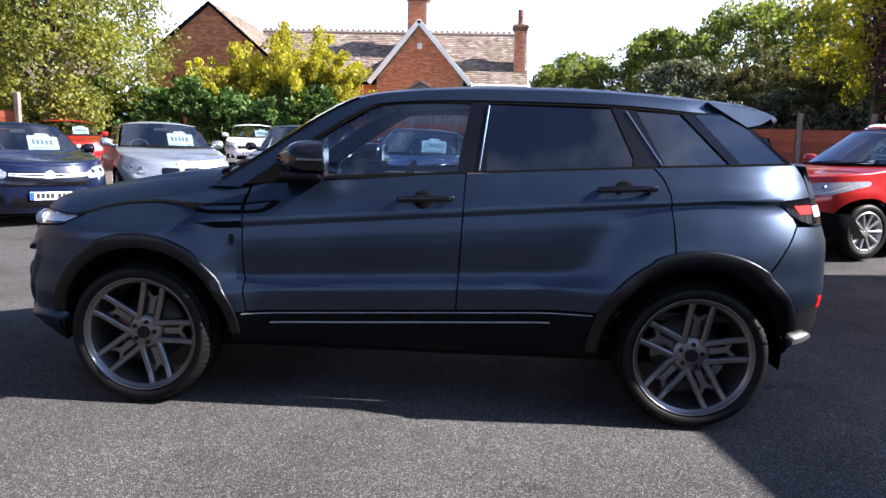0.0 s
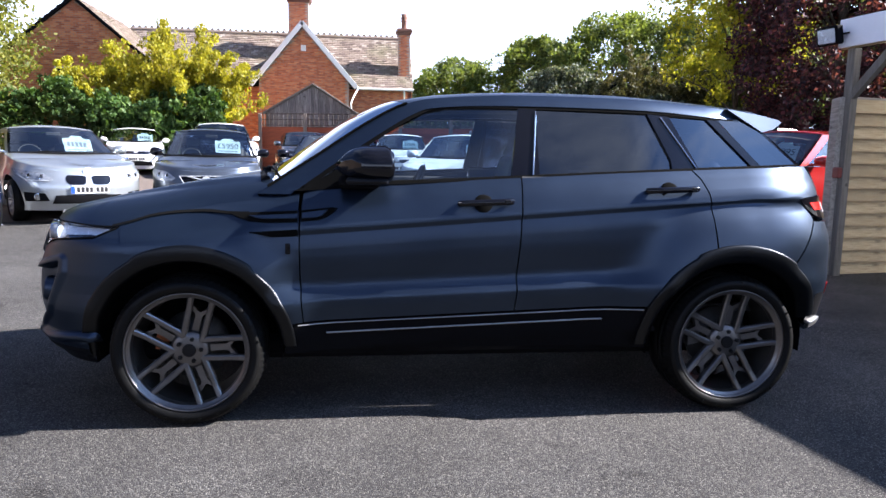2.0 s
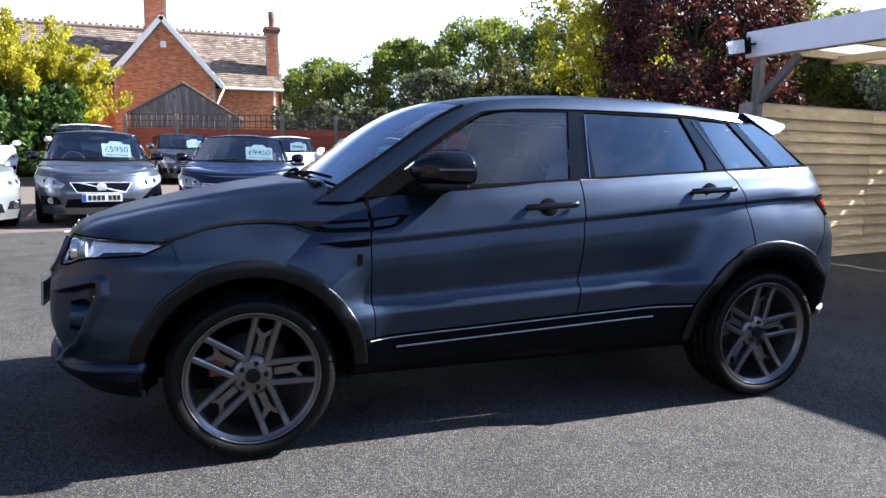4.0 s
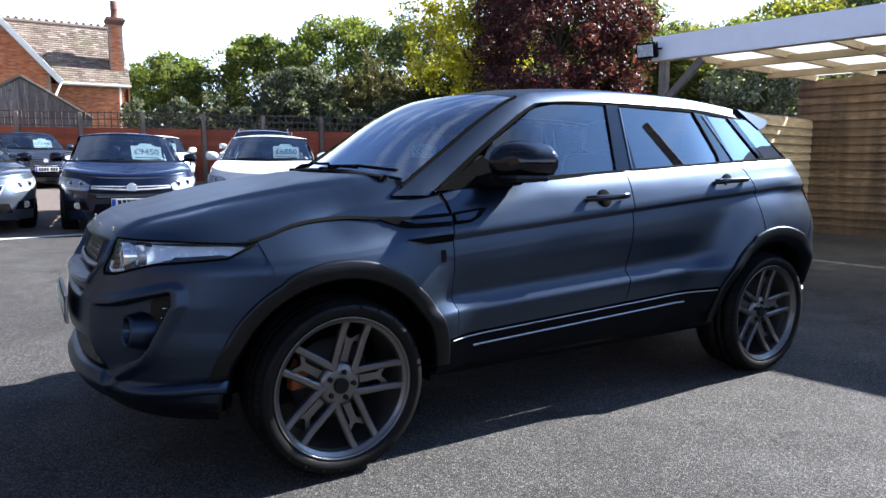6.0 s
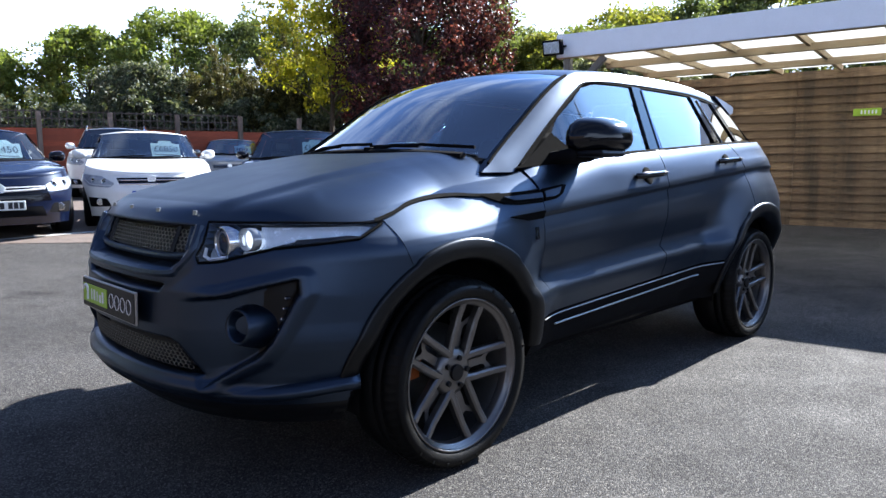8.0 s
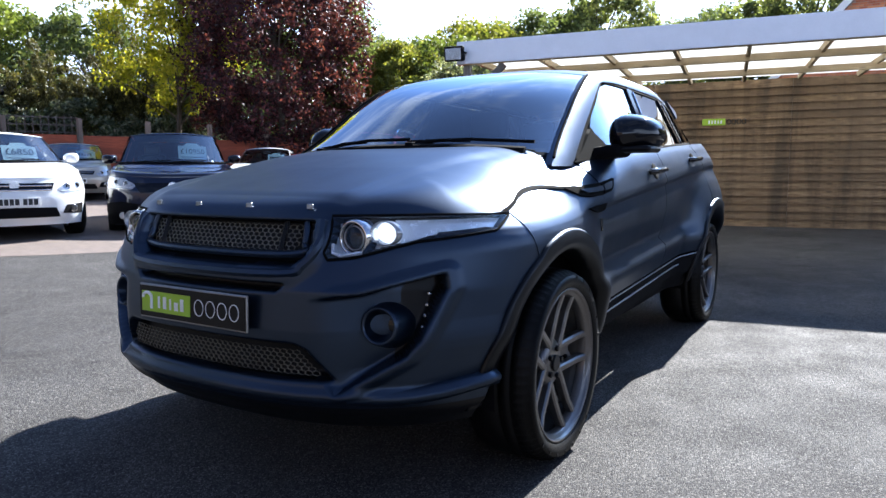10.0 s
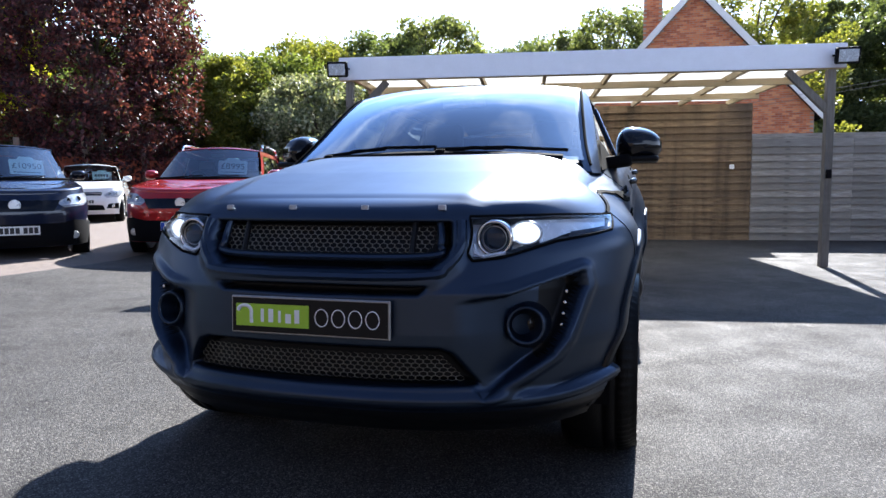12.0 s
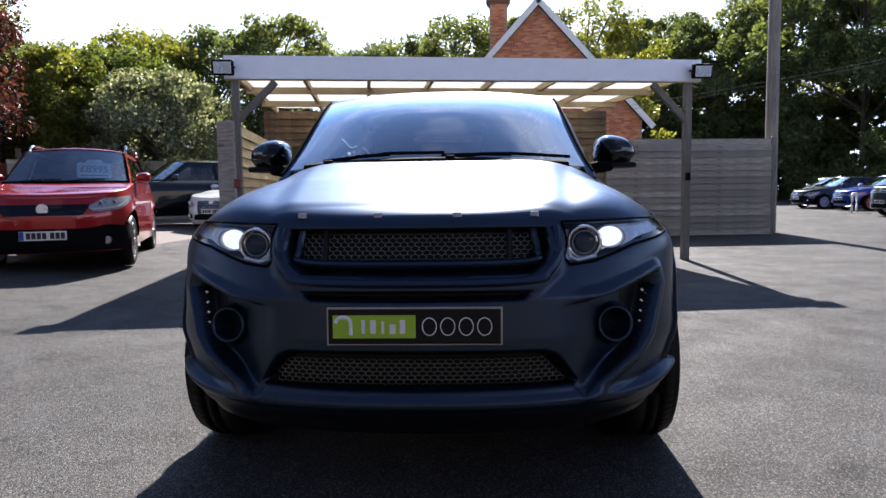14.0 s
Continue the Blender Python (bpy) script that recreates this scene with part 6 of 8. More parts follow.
def feature_cuts(x0=-0.8, x1=1.2):
    """Cuts along the creases, so that the panels keep sharp lines."""
    out = []

    def cut(fn):
        za, zb = fn(HB.lines(x0)), fn(HB.lines(x1))
        d = Vector((x1 - x0, zb - za, 0)).normalized()
        out.append(((x0, za, 0), (-d.y, d.x, 0)))

    for i, offs in ((0, (0.03, 0.06)), (1, (-0.03, -0.004, 0.018)), (2, (0.0, 0.05)), (3, (-0.07, -0.04, -0.013, -0.008, 0.006, 0.012, 0.04, 0.07)), (4, (-0.10, -0.07, -0.05, -0.03, -0.015))):
        for o in offs:
            cut(lambda q, i=i, o=o: q[i] + o)
    for f in (0.3, 0.4, 0.5, 0.6, 0.7):
        cut(lambda q, f=f: lerp(q[2], q[3], f))
    return out


def panel(name, outline, mat=None, label="", off=0.0, dice=0.035, thick=0.018, parent=None, cuts=True, sides=SIDES):
    made = []
    for s in sides:
        bm = skin(HB, outline, s, off, (dice, 0.0) if cuts else dice, thick, feature_cuts() if cuts else ())
        made.append(part(name, bm, mat or M_SATIN, parent[s] if isinstance(parent, dict) else (parent or HERO), label))
    return dict(zip(sides, made))


def sill_z(x, o=0.0):
    return HB.lines(x)[0] + o


AR = 0.462
# inner dark shell behind the panel joints
lower_shell(HI, M_MATTE_BLACK, HERO, 0.34, 0.06, "inner_shell")
for shell in [o for o in HERO.children if o.name.startswith("inner_shell")]:
    # the nose is closed by the bumper itself
    bm = bmesh.new()
    bm.from_mesh(shell.data)
    bmesh.ops.delete(bm, geom=[f for f in bm.faces if f.calc_center_median().x < -1.70], context="FACES")
    bm.to_mesh(shell.data)
    bm.free()
door_f = panel("door", [(-0.802, 0.503), (-0.817, 0.70), (-0.818, 0.93), (-0.806, 1.132), (-0.40, 1.154), (0.236, 1.190), (0.226, 0.94), (0.207, sill_z(0.2, 0.004))], label="front door")
door_r = panel("door", [(0.214, sill_z(0.21, 0.004)), (0.233, 0.94), (0.243, 1.190), (0.70, 1.218), (1.11, 1.239), (1.15, 1.19), (1.178, 1.12), (1.190, 1.0)] + arc(1.33, 0.37, AR + 0.006, 106, 158, 12) + [(0.862, sill_z(0.86, 0.004))], label="rear door")
panel("front_wing", to_u([(-1.628, 0.944)]) + [(u, HB.top_z(u) - 0.004) for u in np.linspace(-1.56, -0.824, 26)] + [(-0.824, 0.70), (-0.808, 0.502), (-0.85, 0.499)] + [(HB.u_of(x, z), z) for x, z in arc(1e-9 - 1.33, 0.37, AR, 15, 120, 22)], label="front wing", off=0.0025)
panel("rear_quarter", [(1.196, 1.0), (1.184, 1.125), (1.157, 1.193), (1.12, 1.241), (1.40, 1.254)] + to_u([(1.62, 1.264), (1.80, 1.27), (1.845, 1.20), (1.865, 1.125), (1.70, 1.112), (1.76, 1.0), (1.70, 0.90), (1.63, 0.80)]) + [(HB.u_of(x, z), z) for x, z in arc(1.33, 0.37, AR, 56, 105, 14)], label="rear wing")
panel("bumper_rear", to_u([(1.638, 0.795), (1.704, 0.892), (1.767, 0.992), (1.90, 0.985)]) + [(HB.xd + HB.lq, 0.985), (HB.xd + HB.lq, 0.36)] + to_u([(1.95, 0.41), (1.83, 0.40), (1.745, 0.46)]) + [(HB.u_of(x, z), z) for x, z in arc(1.33, 0.37, AR, 8, 53, 10)], label="rear bumper", dice=0.03, cuts=False)
panel("tailgate", to_u([(1.88, 0.993), (1.87, 1.12), (1.85, 1.27)]) + [(HB.xd + HB.lq, 1.27), (HB.xd + HB.lq, 0.993)], label="tailgate", dice=0.06, cuts=False)
# sills
sl = panel("sill", [(-0.845, sill_z(-0.84, -0.006)), (0.86, sill_z(0.86, -0.006)), (0.93, sill_z(0.9, -0.13)), (-0.90, sill_z(-0.85, -0.16))], M_MATTE_BLACK, "black sill", -0.004, 0.05, 0.03, cuts=False)
for s in SIDES:
    for x0, x1, o, r in ((-0.70, 0.66, -0.062, 0.0042), (-0.83, 0.85, -0.012, 0.003)):
        pts = [(x, s * (HB.width(x, sill_z(x, o)) + 0.004), sill_z(x, o)) for x in np.linspace(x0, x1, 20)]
        part("sill_strip", tube_bm(pts, r, 6), M_STEEL, sl[s], "thin metal sill strip")
# wheel arch flares: a raised band with a rounded outer edge, turned in towards the tyre
def flare_bm(ax, a0, a1, ro, s):
    bm = bmesh.new()
    rows = []
    for a in np.linspace(a0, a1, 64):
        ca, sa = math.cos(radians(a)), math.sin(radians(a))
        # the upper stretch steps out a little
        up = 0.012 * sstep(52, 55, a) * sstep(118, 115, a)
        ring = []
        for r, o in ((ro + up, -0.004), (ro + up - 0.001, 0.009), (ro + up - 0.005, 0.013), (ro + up - 0.012, 0.014), (ro - 0.036, 0.012), (ro - 0.058, 0.005), (0.424, -0.014), (0.418, -0.030), (0.416, -0.090)):
            x, z = ax + r * ca, 0.37 + r * sa
            u = HB.u_of(x, z)
            p = Vector(HB.point(u, z))
            t = Vector(HB.point(u + 0.01, z)) - Vector(HB.point(u - 0.01, z))
            n = Vector((-t.y, t.x, 0)).normalized()
            n = n if n.y > 0 else -n
            q = p + n * o
            ring.append(bm.verts.new((q.x, q.y * s, q.z)))
        rows.append(ring)
    for p, q in zip(rows, rows[1:]):
        for j in range(len(p) - 1):
            bm.faces.new((p[j], q[j], q[j + 1], p[j + 1]) if s > 0 else (p[j], p[j + 1], q[j + 1], q[j]))
    return bm


for ax, a0, a1 in ((-1.33, 2, 186), (1.33, 16, 180)):
    for s in SIDES:
        part("arch_trim", flare_bm(ax, a0, a1, 0.490 if ax < 0 else 0.502, s), M_FLARE, HERO, "dark satin wheel arch flare", smooth=True)
        prof = [(0.425, -0.855), (0.42, -0.62), (0.06, -0.60)] if s < 0 else [(0.425, 0.855), (0.42, 0.62), (0.06, 0.60)]
        part("wheel_well", lathe_bm(prof, 36, upper=True), M_MATTE_BLACK, HERO, m=pose(ax, 0, 0.37))
part("floor_pan", box_bm(3.2, 1.5, 0.12, (0.0, 0, 0.34), 0.03), M_MATTE_BLACK, HERO)

# bonnet: a clamshell that wraps over the wings
def hood_edge(u):
    """Where the bonnet's skirt turns over into its top."""
    return max(HB.top_z(u), float(np.interp(u, (-2.5, -1.75, -1.5, -1.2, -0.83), (0.938, 0.945, 0.985, 1.045, 1.090))))


EDGE_U = np.linspace(HB.xc - HB.lq, -0.60, 1400)
EDGE_S = np.array([hood_edge(u) for u in EDGE_U])
EDGE_P = np.array([HB.point(u, z)[:2] for u, z in zip(EDGE_U, EDGE_S)])
EDGE_G = np.array([sstep(HB.xc - 0.75, HB.xc - 0.10, u) for u in EDGE_U])


def hood_z(x, y):
    """The bonnet rises from its edge: steeply at the nose, in a soft shoulder along the wings."""
    d = np.hypot(EDGE_P[:, 0] - x, EDGE_P[:, 1] - abs(y))
    i = int(np.argmin(d))
    g = float(EDGE_G[i])
    reach, k = lerp(0.17, 0.46, g), lerp(5.0, 3.4, g)
    return lerp(float(EDGE_S[i]), HB.hood_mid(x), 1 - (1 - min(1.0, float(d[i]) / reach)) ** k)


def hood_xyz(u, t):
    ze = hood_edge(u)
    if t < 0.16:
        return HB.point(u, lerp(HB.top_z(u), ze, t / 0.16))
    q = (t - 0.16) / 0.84
    x, y, z = hood_point(HB, u, q, ze, 4.5)
    # the rear edge bows forward in front of the windscreen
    yy = min(1.0, abs(y) / 0.68)
    x -= 0.245 * (1 - yy * yy) * max(0.0, min(1.0, (x + 1.55) / 0.722))
    f = (x + 2.05) / 1.1
    yc = lerp(0.44, 0.56, f)
    k = sstep(yc + 0.05, yc - 0.03, abs(y)) * sstep(-2.07, -1.95, x) * sstep(-0.95, -1.4, x)
    return (x, y, hood_z(x, y) + 0.014 * k)


def build_bonnet():
    us = np.linspace(HB.xc - HB.lq, -0.828, 80)
    ts = np.concatenate([np.linspace(0.0, 0.16, 7)[:-1], np.linspace(0.161, 0.45, 22), np.linspace(0.47, 1, 40)])
    V, F = [], []
    for s in SIDES:
        o = len(V)
        for u in us:
            for t in ts:
                x, y, z = hood_xyz(u, t)
                x, y = (x, y * s)
                V.append((x, y, z))
        n = len(ts)
        for i in range(len(us) - 1):
            for j in range(n - 1):
                q = (o + i * n + j, o + (i + 1) * n + j, o + (i + 1) * n + j + 1, o + i * n + j + 1)
                F.append(q if s > 0 else q[::-1])
    bm = bmesh.new()
    bm.from_mesh(mesh_of("tmp", V, F))
    bmesh.ops.remove_doubles(bm, verts=bm.verts, dist=0.0006)
    ed = [e for e in bm.edges if e.is_boundary]
    for e in ed:
        e.smooth = False
    r = bmesh.ops.extrude_edge_only(bm, edges=ed)
    for v in [g for g in r["geom"] if isinstance(g, bmesh.types.BMVert)]:
        v.co = v.co + Vector((0.012 if v.co.x < -1.6 else 0, -math.copysign(0.012, v.co.y) if abs(v.co.y) > 0.3 else 0, -0.004))
    return part("bonnet", bm, M_SATIN, HERO, "clamshell bonnet", smooth=True)


hood = build_bonnet()
for y in (0.367, 0.122, -0.126, -0.367):
    u = HB.u_of_y(abs(y), 0.94)
    t = next(q / 400 for q in range(1, 400) if hood_xyz(u, q / 400)[2] > 0.970)
    x, yy, z = hood_xyz(u, t)
    part("letter_block", box_bm(0.005, 0.026, 0.017, (0, 0, 0), 0.002, Matrix.Rotation(radians(12), 4, "Y")), M_STEEL, hood, "small chrome block", m=pose(x - 0.004, y, z))

# dark joint between bonnet and wing, from the headlight over the wheel to the side vent
for s in SIDES:
    lu = np.linspace(HB.u_of(-1.66, 0.944), -1.05, 60)
    o = [(u, HB.top_z(u) - 0.009) for u in lu] + [(u, HB.top_z(u) + 0.001) for u in lu[::-1]]
    part("bonnet_joint", skin(HB, o, s, 0.0065, 0.03), M_SEAL, HERO, "dark joint under the bonnet edge", smooth=True)

# ---- front bumper with recessed grilles, slot and side intakes ----
GR = [(-0.2, 0.93), (0.405, 0.93), (0.412, 0.86), (0.40, 0.825), (0.355, 0.788), (-0.2, 0.784)]
SLOT = [(-0.2, 0.746), (0.355, 0.744), (0.325, 0.712), (-0.2, 0.710)]
LOWG = [(-0.2, 0.560), (0.385, 0.560), (0.425, 0.545), (0.51, 0.447), (-0.2, 0.440)]
INT = [(0.40, 0.695), (0.58, 0.715), (0.775, 0.775), (0.785, 0.73), (0.735, 0.58), (0.70, 0.53), (0.505, 0.405), (0.43, 0.50)]
HL = [(0.452, 0.944), (0.455, 0.835), (0.472, 0.815), (0.55, 0.823), (0.64, 0.85), (0.70, 0.868), (0.75, 0.895), (0.80, 0.945)]


HLU = front_outline(HB, HL[:6]) + to_u([(-1.74, 0.893), (-1.632, 0.939)]) + front_outline(HB, [(0.70, 0.946)])


def bumper_depth(y, z, u):
    y = abs(y)
    g = depth_in((y, z), GR)
    d = 0.075 * sstep(0, 0.016, g)
    d = max(d, 0.05 * sstep(0, 0.010, depth_in((y, z), SLOT)))
    lg = depth_in((y, z), LOWG)
    d = max(d, 0.07 * sstep(-0.006, 0.016, lg))
    i = depth_in((y, z), INT)
    d = max(d, 0.066 * sstep(-0.002, 0.012, i) * sstep(0.42, 0.66, y) * sstep(0.40, 0.52, z + 0.25 * (0.7 - y)))
    h = depth_in((u, z), HLU)
    d = max(d, 0.07 * sstep(-0.001, 0.008, h))
    # raised rim round the grille, the brow over the intake and the lip below
    d -= 0.014 * sstep(0.05, 0.0, abs(g + 0.018)) * (g < 0) * sstep(0.95, 0.9, z)
    d -= 0.012 * sstep(0.030, 0.004, abs(i + 0.010)) * (i < 0.0) * sstep(0.45, 0.6, y)
    d -= 0.020 * sstep(0.44, 0.40, z) * sstep(0.30, 0.36, z)
    return d


def build_bumper():
    us = np.linspace(HB.xc - HB.lq, HB.u_of(-1.49, 0.8), 180)
    zs = np.linspace(0.285, 0.945, 126)
    V, F, slots = [], [], []
    for s in SIDES:
        o = len(V)
        grid = []
        for u in us:
            for z in zs:
                x, y, _ = HB.point(u, z)
                e = 0.004
                a, b = Vector(HB.point(u - e, z)), Vector(HB.point(u + e, z))
                t = (b - a)
                n = Vector((-abs(t.y), abs(t.x), 0)).normalized() if t.length > 1e-9 else Vector((-1, 0, 0))
                if u - us[0] < 0.003:
                    n = Vector((-1, 0, 0))
                d = bumper_depth(y, z, u)
                q = Vector((x, y, z)) - n * d
                V.append((q.x, q.y * s, q.z))
                grid.append((x, y, z, d, u))
        n = len(zs)
        for i in range(len(us) - 1):
            for j in range(n - 1):
                k = [i * n + j, (i + 1) * n + j, (i + 1) * n + j + 1, i * n + j + 1]
                c = [grid[m] for m in k]
                if all(math.hypot(p[0] + 1.33, p[2] - 0.37) < AR - 0.01 for p in c):
                    continue
                x, y, z, d, u = (sum(p[m] for p in c) / 4 for m in range(5))
                # behind the wing joint
                if x > lerp(-1.50, -1.60, (z - 0.80) / 0.15) and z > 0.79:
                    continue
                q = [o + m for m in k]
                F.append(q if s > 0 else q[::-1])
                inn = d > 0.035 and (depth_in((y, z), GR) > 0 or depth_in((y, z), LOWG) > 0 or depth_in((y, z), SLOT) > 0 or depth_in((u, z), HLU) > 0)
                slots.append(1 if inn or z < 0.372 or (d > 0.030 and depth_in((y, z), INT) > 0.004 and y - 0.10 * (z - 0.65) > 0.684) else 0)
    me = mesh_of("bumper_front", V, F, M_SATIN, True)
    me.materials.append(M_BLACK)
    for p, k in zip(me.polygons, slots):
        p.material_index = k
    return part("bumper_front", me, None, HERO, "deep front bumper with mesh grilles")


bumper = build_bumper()


def front_at(y, z, back=0.0):
    x = HB.front_x(abs(y), z)
    return Vector((x + back, y, z))


def honeycomb(name, outline, back, cell, parent, label, squash=0.62):
    """A wire honeycomb that follows the bumper inside an outline in (y, z)."""
    bm = bmesh.new()
    ys, zs = [p[0] for p in outline], [p[1] for p in outline]
    w, h = cell * math.sqrt(3), cell * 1.5 * squash
    k, z = 0, min(zs)
    while z < max(zs):
        y = min(ys) + (w / 2 if k % 2 else 0)
        while y < max(ys):
            if depth_in((abs(y) if min(ys) < -0.1 else y, z), [(abs(p[0]) if False else p[0], p[1]) for p in outline]) > -cell * 0.3:
                for d0, d1 in ((0.0, 0.0),):
                    ring = []
                    for f, bk in ((1.0, 0.0), (0.91, 0.0), (0.91, 0.004)):
                        ring.append([bm.verts.new(front_at(y + cell * f * math.sin(i * math.pi / 3), z + squash * cell * f * math.cos(i * math.pi / 3), back + bk)) for i in range(6)])
                    for a, b in ((0, 1), (1, 2)):
                        for i in range(6):
                            bm.faces.new((ring[a][i], ring[a][(i + 1) % 6], ring[b][(i + 1) % 6], ring[b][i]))
            y += w
        z += h
        k += 1
    return part(name, bm, M_MESH, parent, label)


M_MESH = plain("grille_mesh_metal", (0.15, 0.14, 0.115), 0.42, 0.25, vary=0.15)
honeycomb("grille_mesh", [(-0.340, 0.842), (0.340, 0.842), (0.346, 0.912), (-0.346, 0.912)], 0.028, 0.0135, bumper, "fine honeycomb metal mesh")
honeycomb("grille_mesh", [(-0.44, 0.468), (0.44, 0.468), (0.395, 0.538), (-0.395, 0.538)], 0.022, 0.0135, bumper, "fine honeycomb metal mesh")
for s in SIDES:
    y = 0.286 * s
    part("grille_divider", tube_bm([front_at(y, 0.825, 0.028), front_at(y, 0.925, 0.028)], 0.010, 8), M_BLACK, bumper)
    # inner grille frame
pts = [front_at(y, z, 0.024) for y, z in smooth_line([(-0.362, 0.925), (-0.372, 0.86), (-0.345, 0.826), (0, 0.820), (0.345, 0.826), (0.372, 0.86), (0.362, 0.925)], 5)]
part("grille_frame", tube_bm(pts, 0.012, 8), M_SATIN, bumper, "satin grille frame")
pts = [front_at(y, z, -0.004) for y, z in smooth_line([(-0.43, 0.93), (-0.435, 0.85), (-0.40, 0.795), (-0.34, 0.771), (0, 0.766), (0.34, 0.771), (0.40, 0.795), (0.435, 0.85), (0.43, 0.93)], 6)]
part("grille_surround", tube_bm(pts, 0.017, 8), M_SATIN, bumper, "satin grille surround")
# lower lip and side blades
pts = [HB.point(HB.u_of_y(abs(y), 0.40), 0.40) for y in np.linspace(0, 0.80, 20)]
for s in SIDES:
    bm = bmesh.new()
    rows = []
    for i, a in enumerate(np.linspace(0, 1, 26)):
        x, y, z = HB.point(lerp(HB.xc - HB.lq, HB.u_of(-1.745, 0.42), a), 0.40)
        up = 0.035 * sstep(0.55, 1.0, a)
        out = 0.018 + 0.030 * sstep(0.5, 0.85, a)
        dx, dy = (x + 1.2), y
        L = math.hypot(dx, dy)
        nx, ny = dx / L, dy / L
        prof = ((0.0, 0.026), (out, 0.008), (out + 0.003, -0.006), (out - 0.010, -0.024), (-0.03, -0.032))
        rows.append([bm.verts.new((x + nx * o, (y + ny * o) * s, z + up + h)) for o, h in prof])
    for i in range(len(rows) - 1):
        for j in range(4):
            bm.faces.new((rows[i][j], rows[i][j + 1], rows[i + 1][j + 1], rows[i + 1][j]))
    bm.faces.new(rows[-1])
    part("front_lip", bm, M_SATIN, bumper, "thin lower lip blade", smooth=True)
# fog lamp barrels and the LED rows beside them
for s in SIDES:
    o = front_at(s * 0.622, 0.620, 0.026)
    tilt = pose(o.x, o.y, o.z, 0, 6, -s * 10)
    fg = part("fog_lamp", lathe_bm([(0.088, 0.12), (0.072, 0.055), (0.060, 0.006), (0.056, -0.004), (0.052, -0.005), (0.048, 0.001)], 36, "x"), M_SATIN, bumper, "satin funnel round a fog lamp", smooth=True, m=tilt)
    part("funnel", lathe_bm([(0.048, 0.001), (0.034, 0.040), (0.028, 0.056)], 30, "x"), M_SATIN, fg, smooth=True)
    part("lamp_glass", lathe_bm([(0.028, 0.056), (0.016, 0.052), (0.0, 0.050)], 24, "x"), M_GLOSS_BLACK, fg, smooth=True)
    for k in range(5):
        y, z = lerp(0.730, 0.714, k / 4), lerp(0.712, 0.578, k / 4)
        q = front_at(s * y, z, 0.052)
        part("led", cyl_bm(0.0055, 0.02, (0, 0, 0), 10, "x", bevel=0.002), M_CHROME, bumper, "small LED lamp", m=pose(q.x, q.y, q.z))


# ---- headlights ----
for s in SIDES:
    hl = part("headlight", skin(HB, HLU, s, -0.048, 0.02), M_REFLECTOR, HERO, "clear headlight with a lit lamp", smooth=True)
    lens = part("lens", skin(HB, HLU, s, 0.002, 0.02, 0.02), M_LENS, hl, "clear cover", smooth=True)
    lens.visible_shadow = False
    q = front_at(s * 0.525, 0.878, 0.012)
    bm = lathe_bm([(0.057, 0.05), (0.055, 0.0), (0.050, -0.004), (0.046, 0.0), (0.044, 0.02)], 30, "x")
    part("projector_ring", bm, M_CHROME, hl, "chrome ring", m=pose(q.x, q.y, q.z))
    bm = bmesh.new()
    bmesh.ops.create_uvsphere(bm, u_segments=20, v_segments=12, radius=0.042)
    for v in bm.verts:
        v.co.x *= 0.5
    part("inner_ring", lathe_bm([(0.038, 0.004), (0.036, -0.004), (0.034, 0.004)], 30, "x"), M_STEEL, hl, "thin grey ring", m=pose(q.x + 0.004, q.y, q.z))
    part("projector", bm, M_GLOSS_BLACK, hl, "dark lens", smooth=True, m=pose(q.x + 0.016, q.y, q.z))
    rim = [(u, z) for u, z in HLU]
    edge = []
    for (u0, z0), (u1, z1) in zip(rim, rim[1:] + rim[:1]):
        for f in np.linspace(0, 1, 7)[:-1]:
            p = HB.point(lerp(u0, u1, f), lerp(z0, z1, f))
            edge.append((p[0] - 0.001, p[1] * s, p[2]))
    part("gasket", tube_bm(edge, 0.0045, 6, closed=True), M_SEAL, hl, "black gasket")
    q = front_at(s * 0.612, 0.893, 0.024)
    # added tube that blocks the lit disc when seen from the side
    part("glow_blocker", lathe_bm([(0.041, 0.004), (0.041, -0.026), (0.038, -0.026), (0.037, 0.004)], 28, "x"), M_LAMP_GREY, hl, "short round shroud added to block the lamp sideways", smooth=True, m=pose(q.x, q.y, q.z) @ Matrix.Diagonal((1, 1.2, 0.9, 1)))
    part("day_lamp", cyl_bm(0.034, 0.006, (0, 0, 0), 24, "x", bevel=0.002), M_LAMP_GLOW, hl, "lit white lamp", m=pose(q.x, q.y, q.z) @ Matrix.Diagonal((1, 1.25, 0.95, 1)))
    pts = [Vector(HB.point(u, z)) + Vector((0.012, 0, 0)) for u, z in front_outline(HB, [(0.470, 0.86), (0.475, 0.835), (0.50, 0.826), (0.56, 0.836)])]
    part("light_guide", tube_bm([(p.x, p.y * s, p.z) for p in pts], 0.006, 6), M_REFLECTOR, hl, "silver light guide")
    part("reflector_strip", skin(HB, to_u([(-1.985, 0.868), (-1.90, 0.898), (-1.76, 0.908), (-1.70, 0.902), (-1.645, 0.937), (-1.72, 0.942), (-1.96, 0.940)]), s, -0.018, 0.02), M_REFLECTOR, hl, "silver reflector", smooth=True)
    part("lower_wedge", skin(HB, to_u([(-1.93, 0.865), (-1.84, 0.872), (-1.70, 0.900), (-1.76, 0.908), (-1.90, 0.897)]), s, -0.006, 0.02), M_GLOSS_BLACK, hl, "black lower wedge", smooth=True)

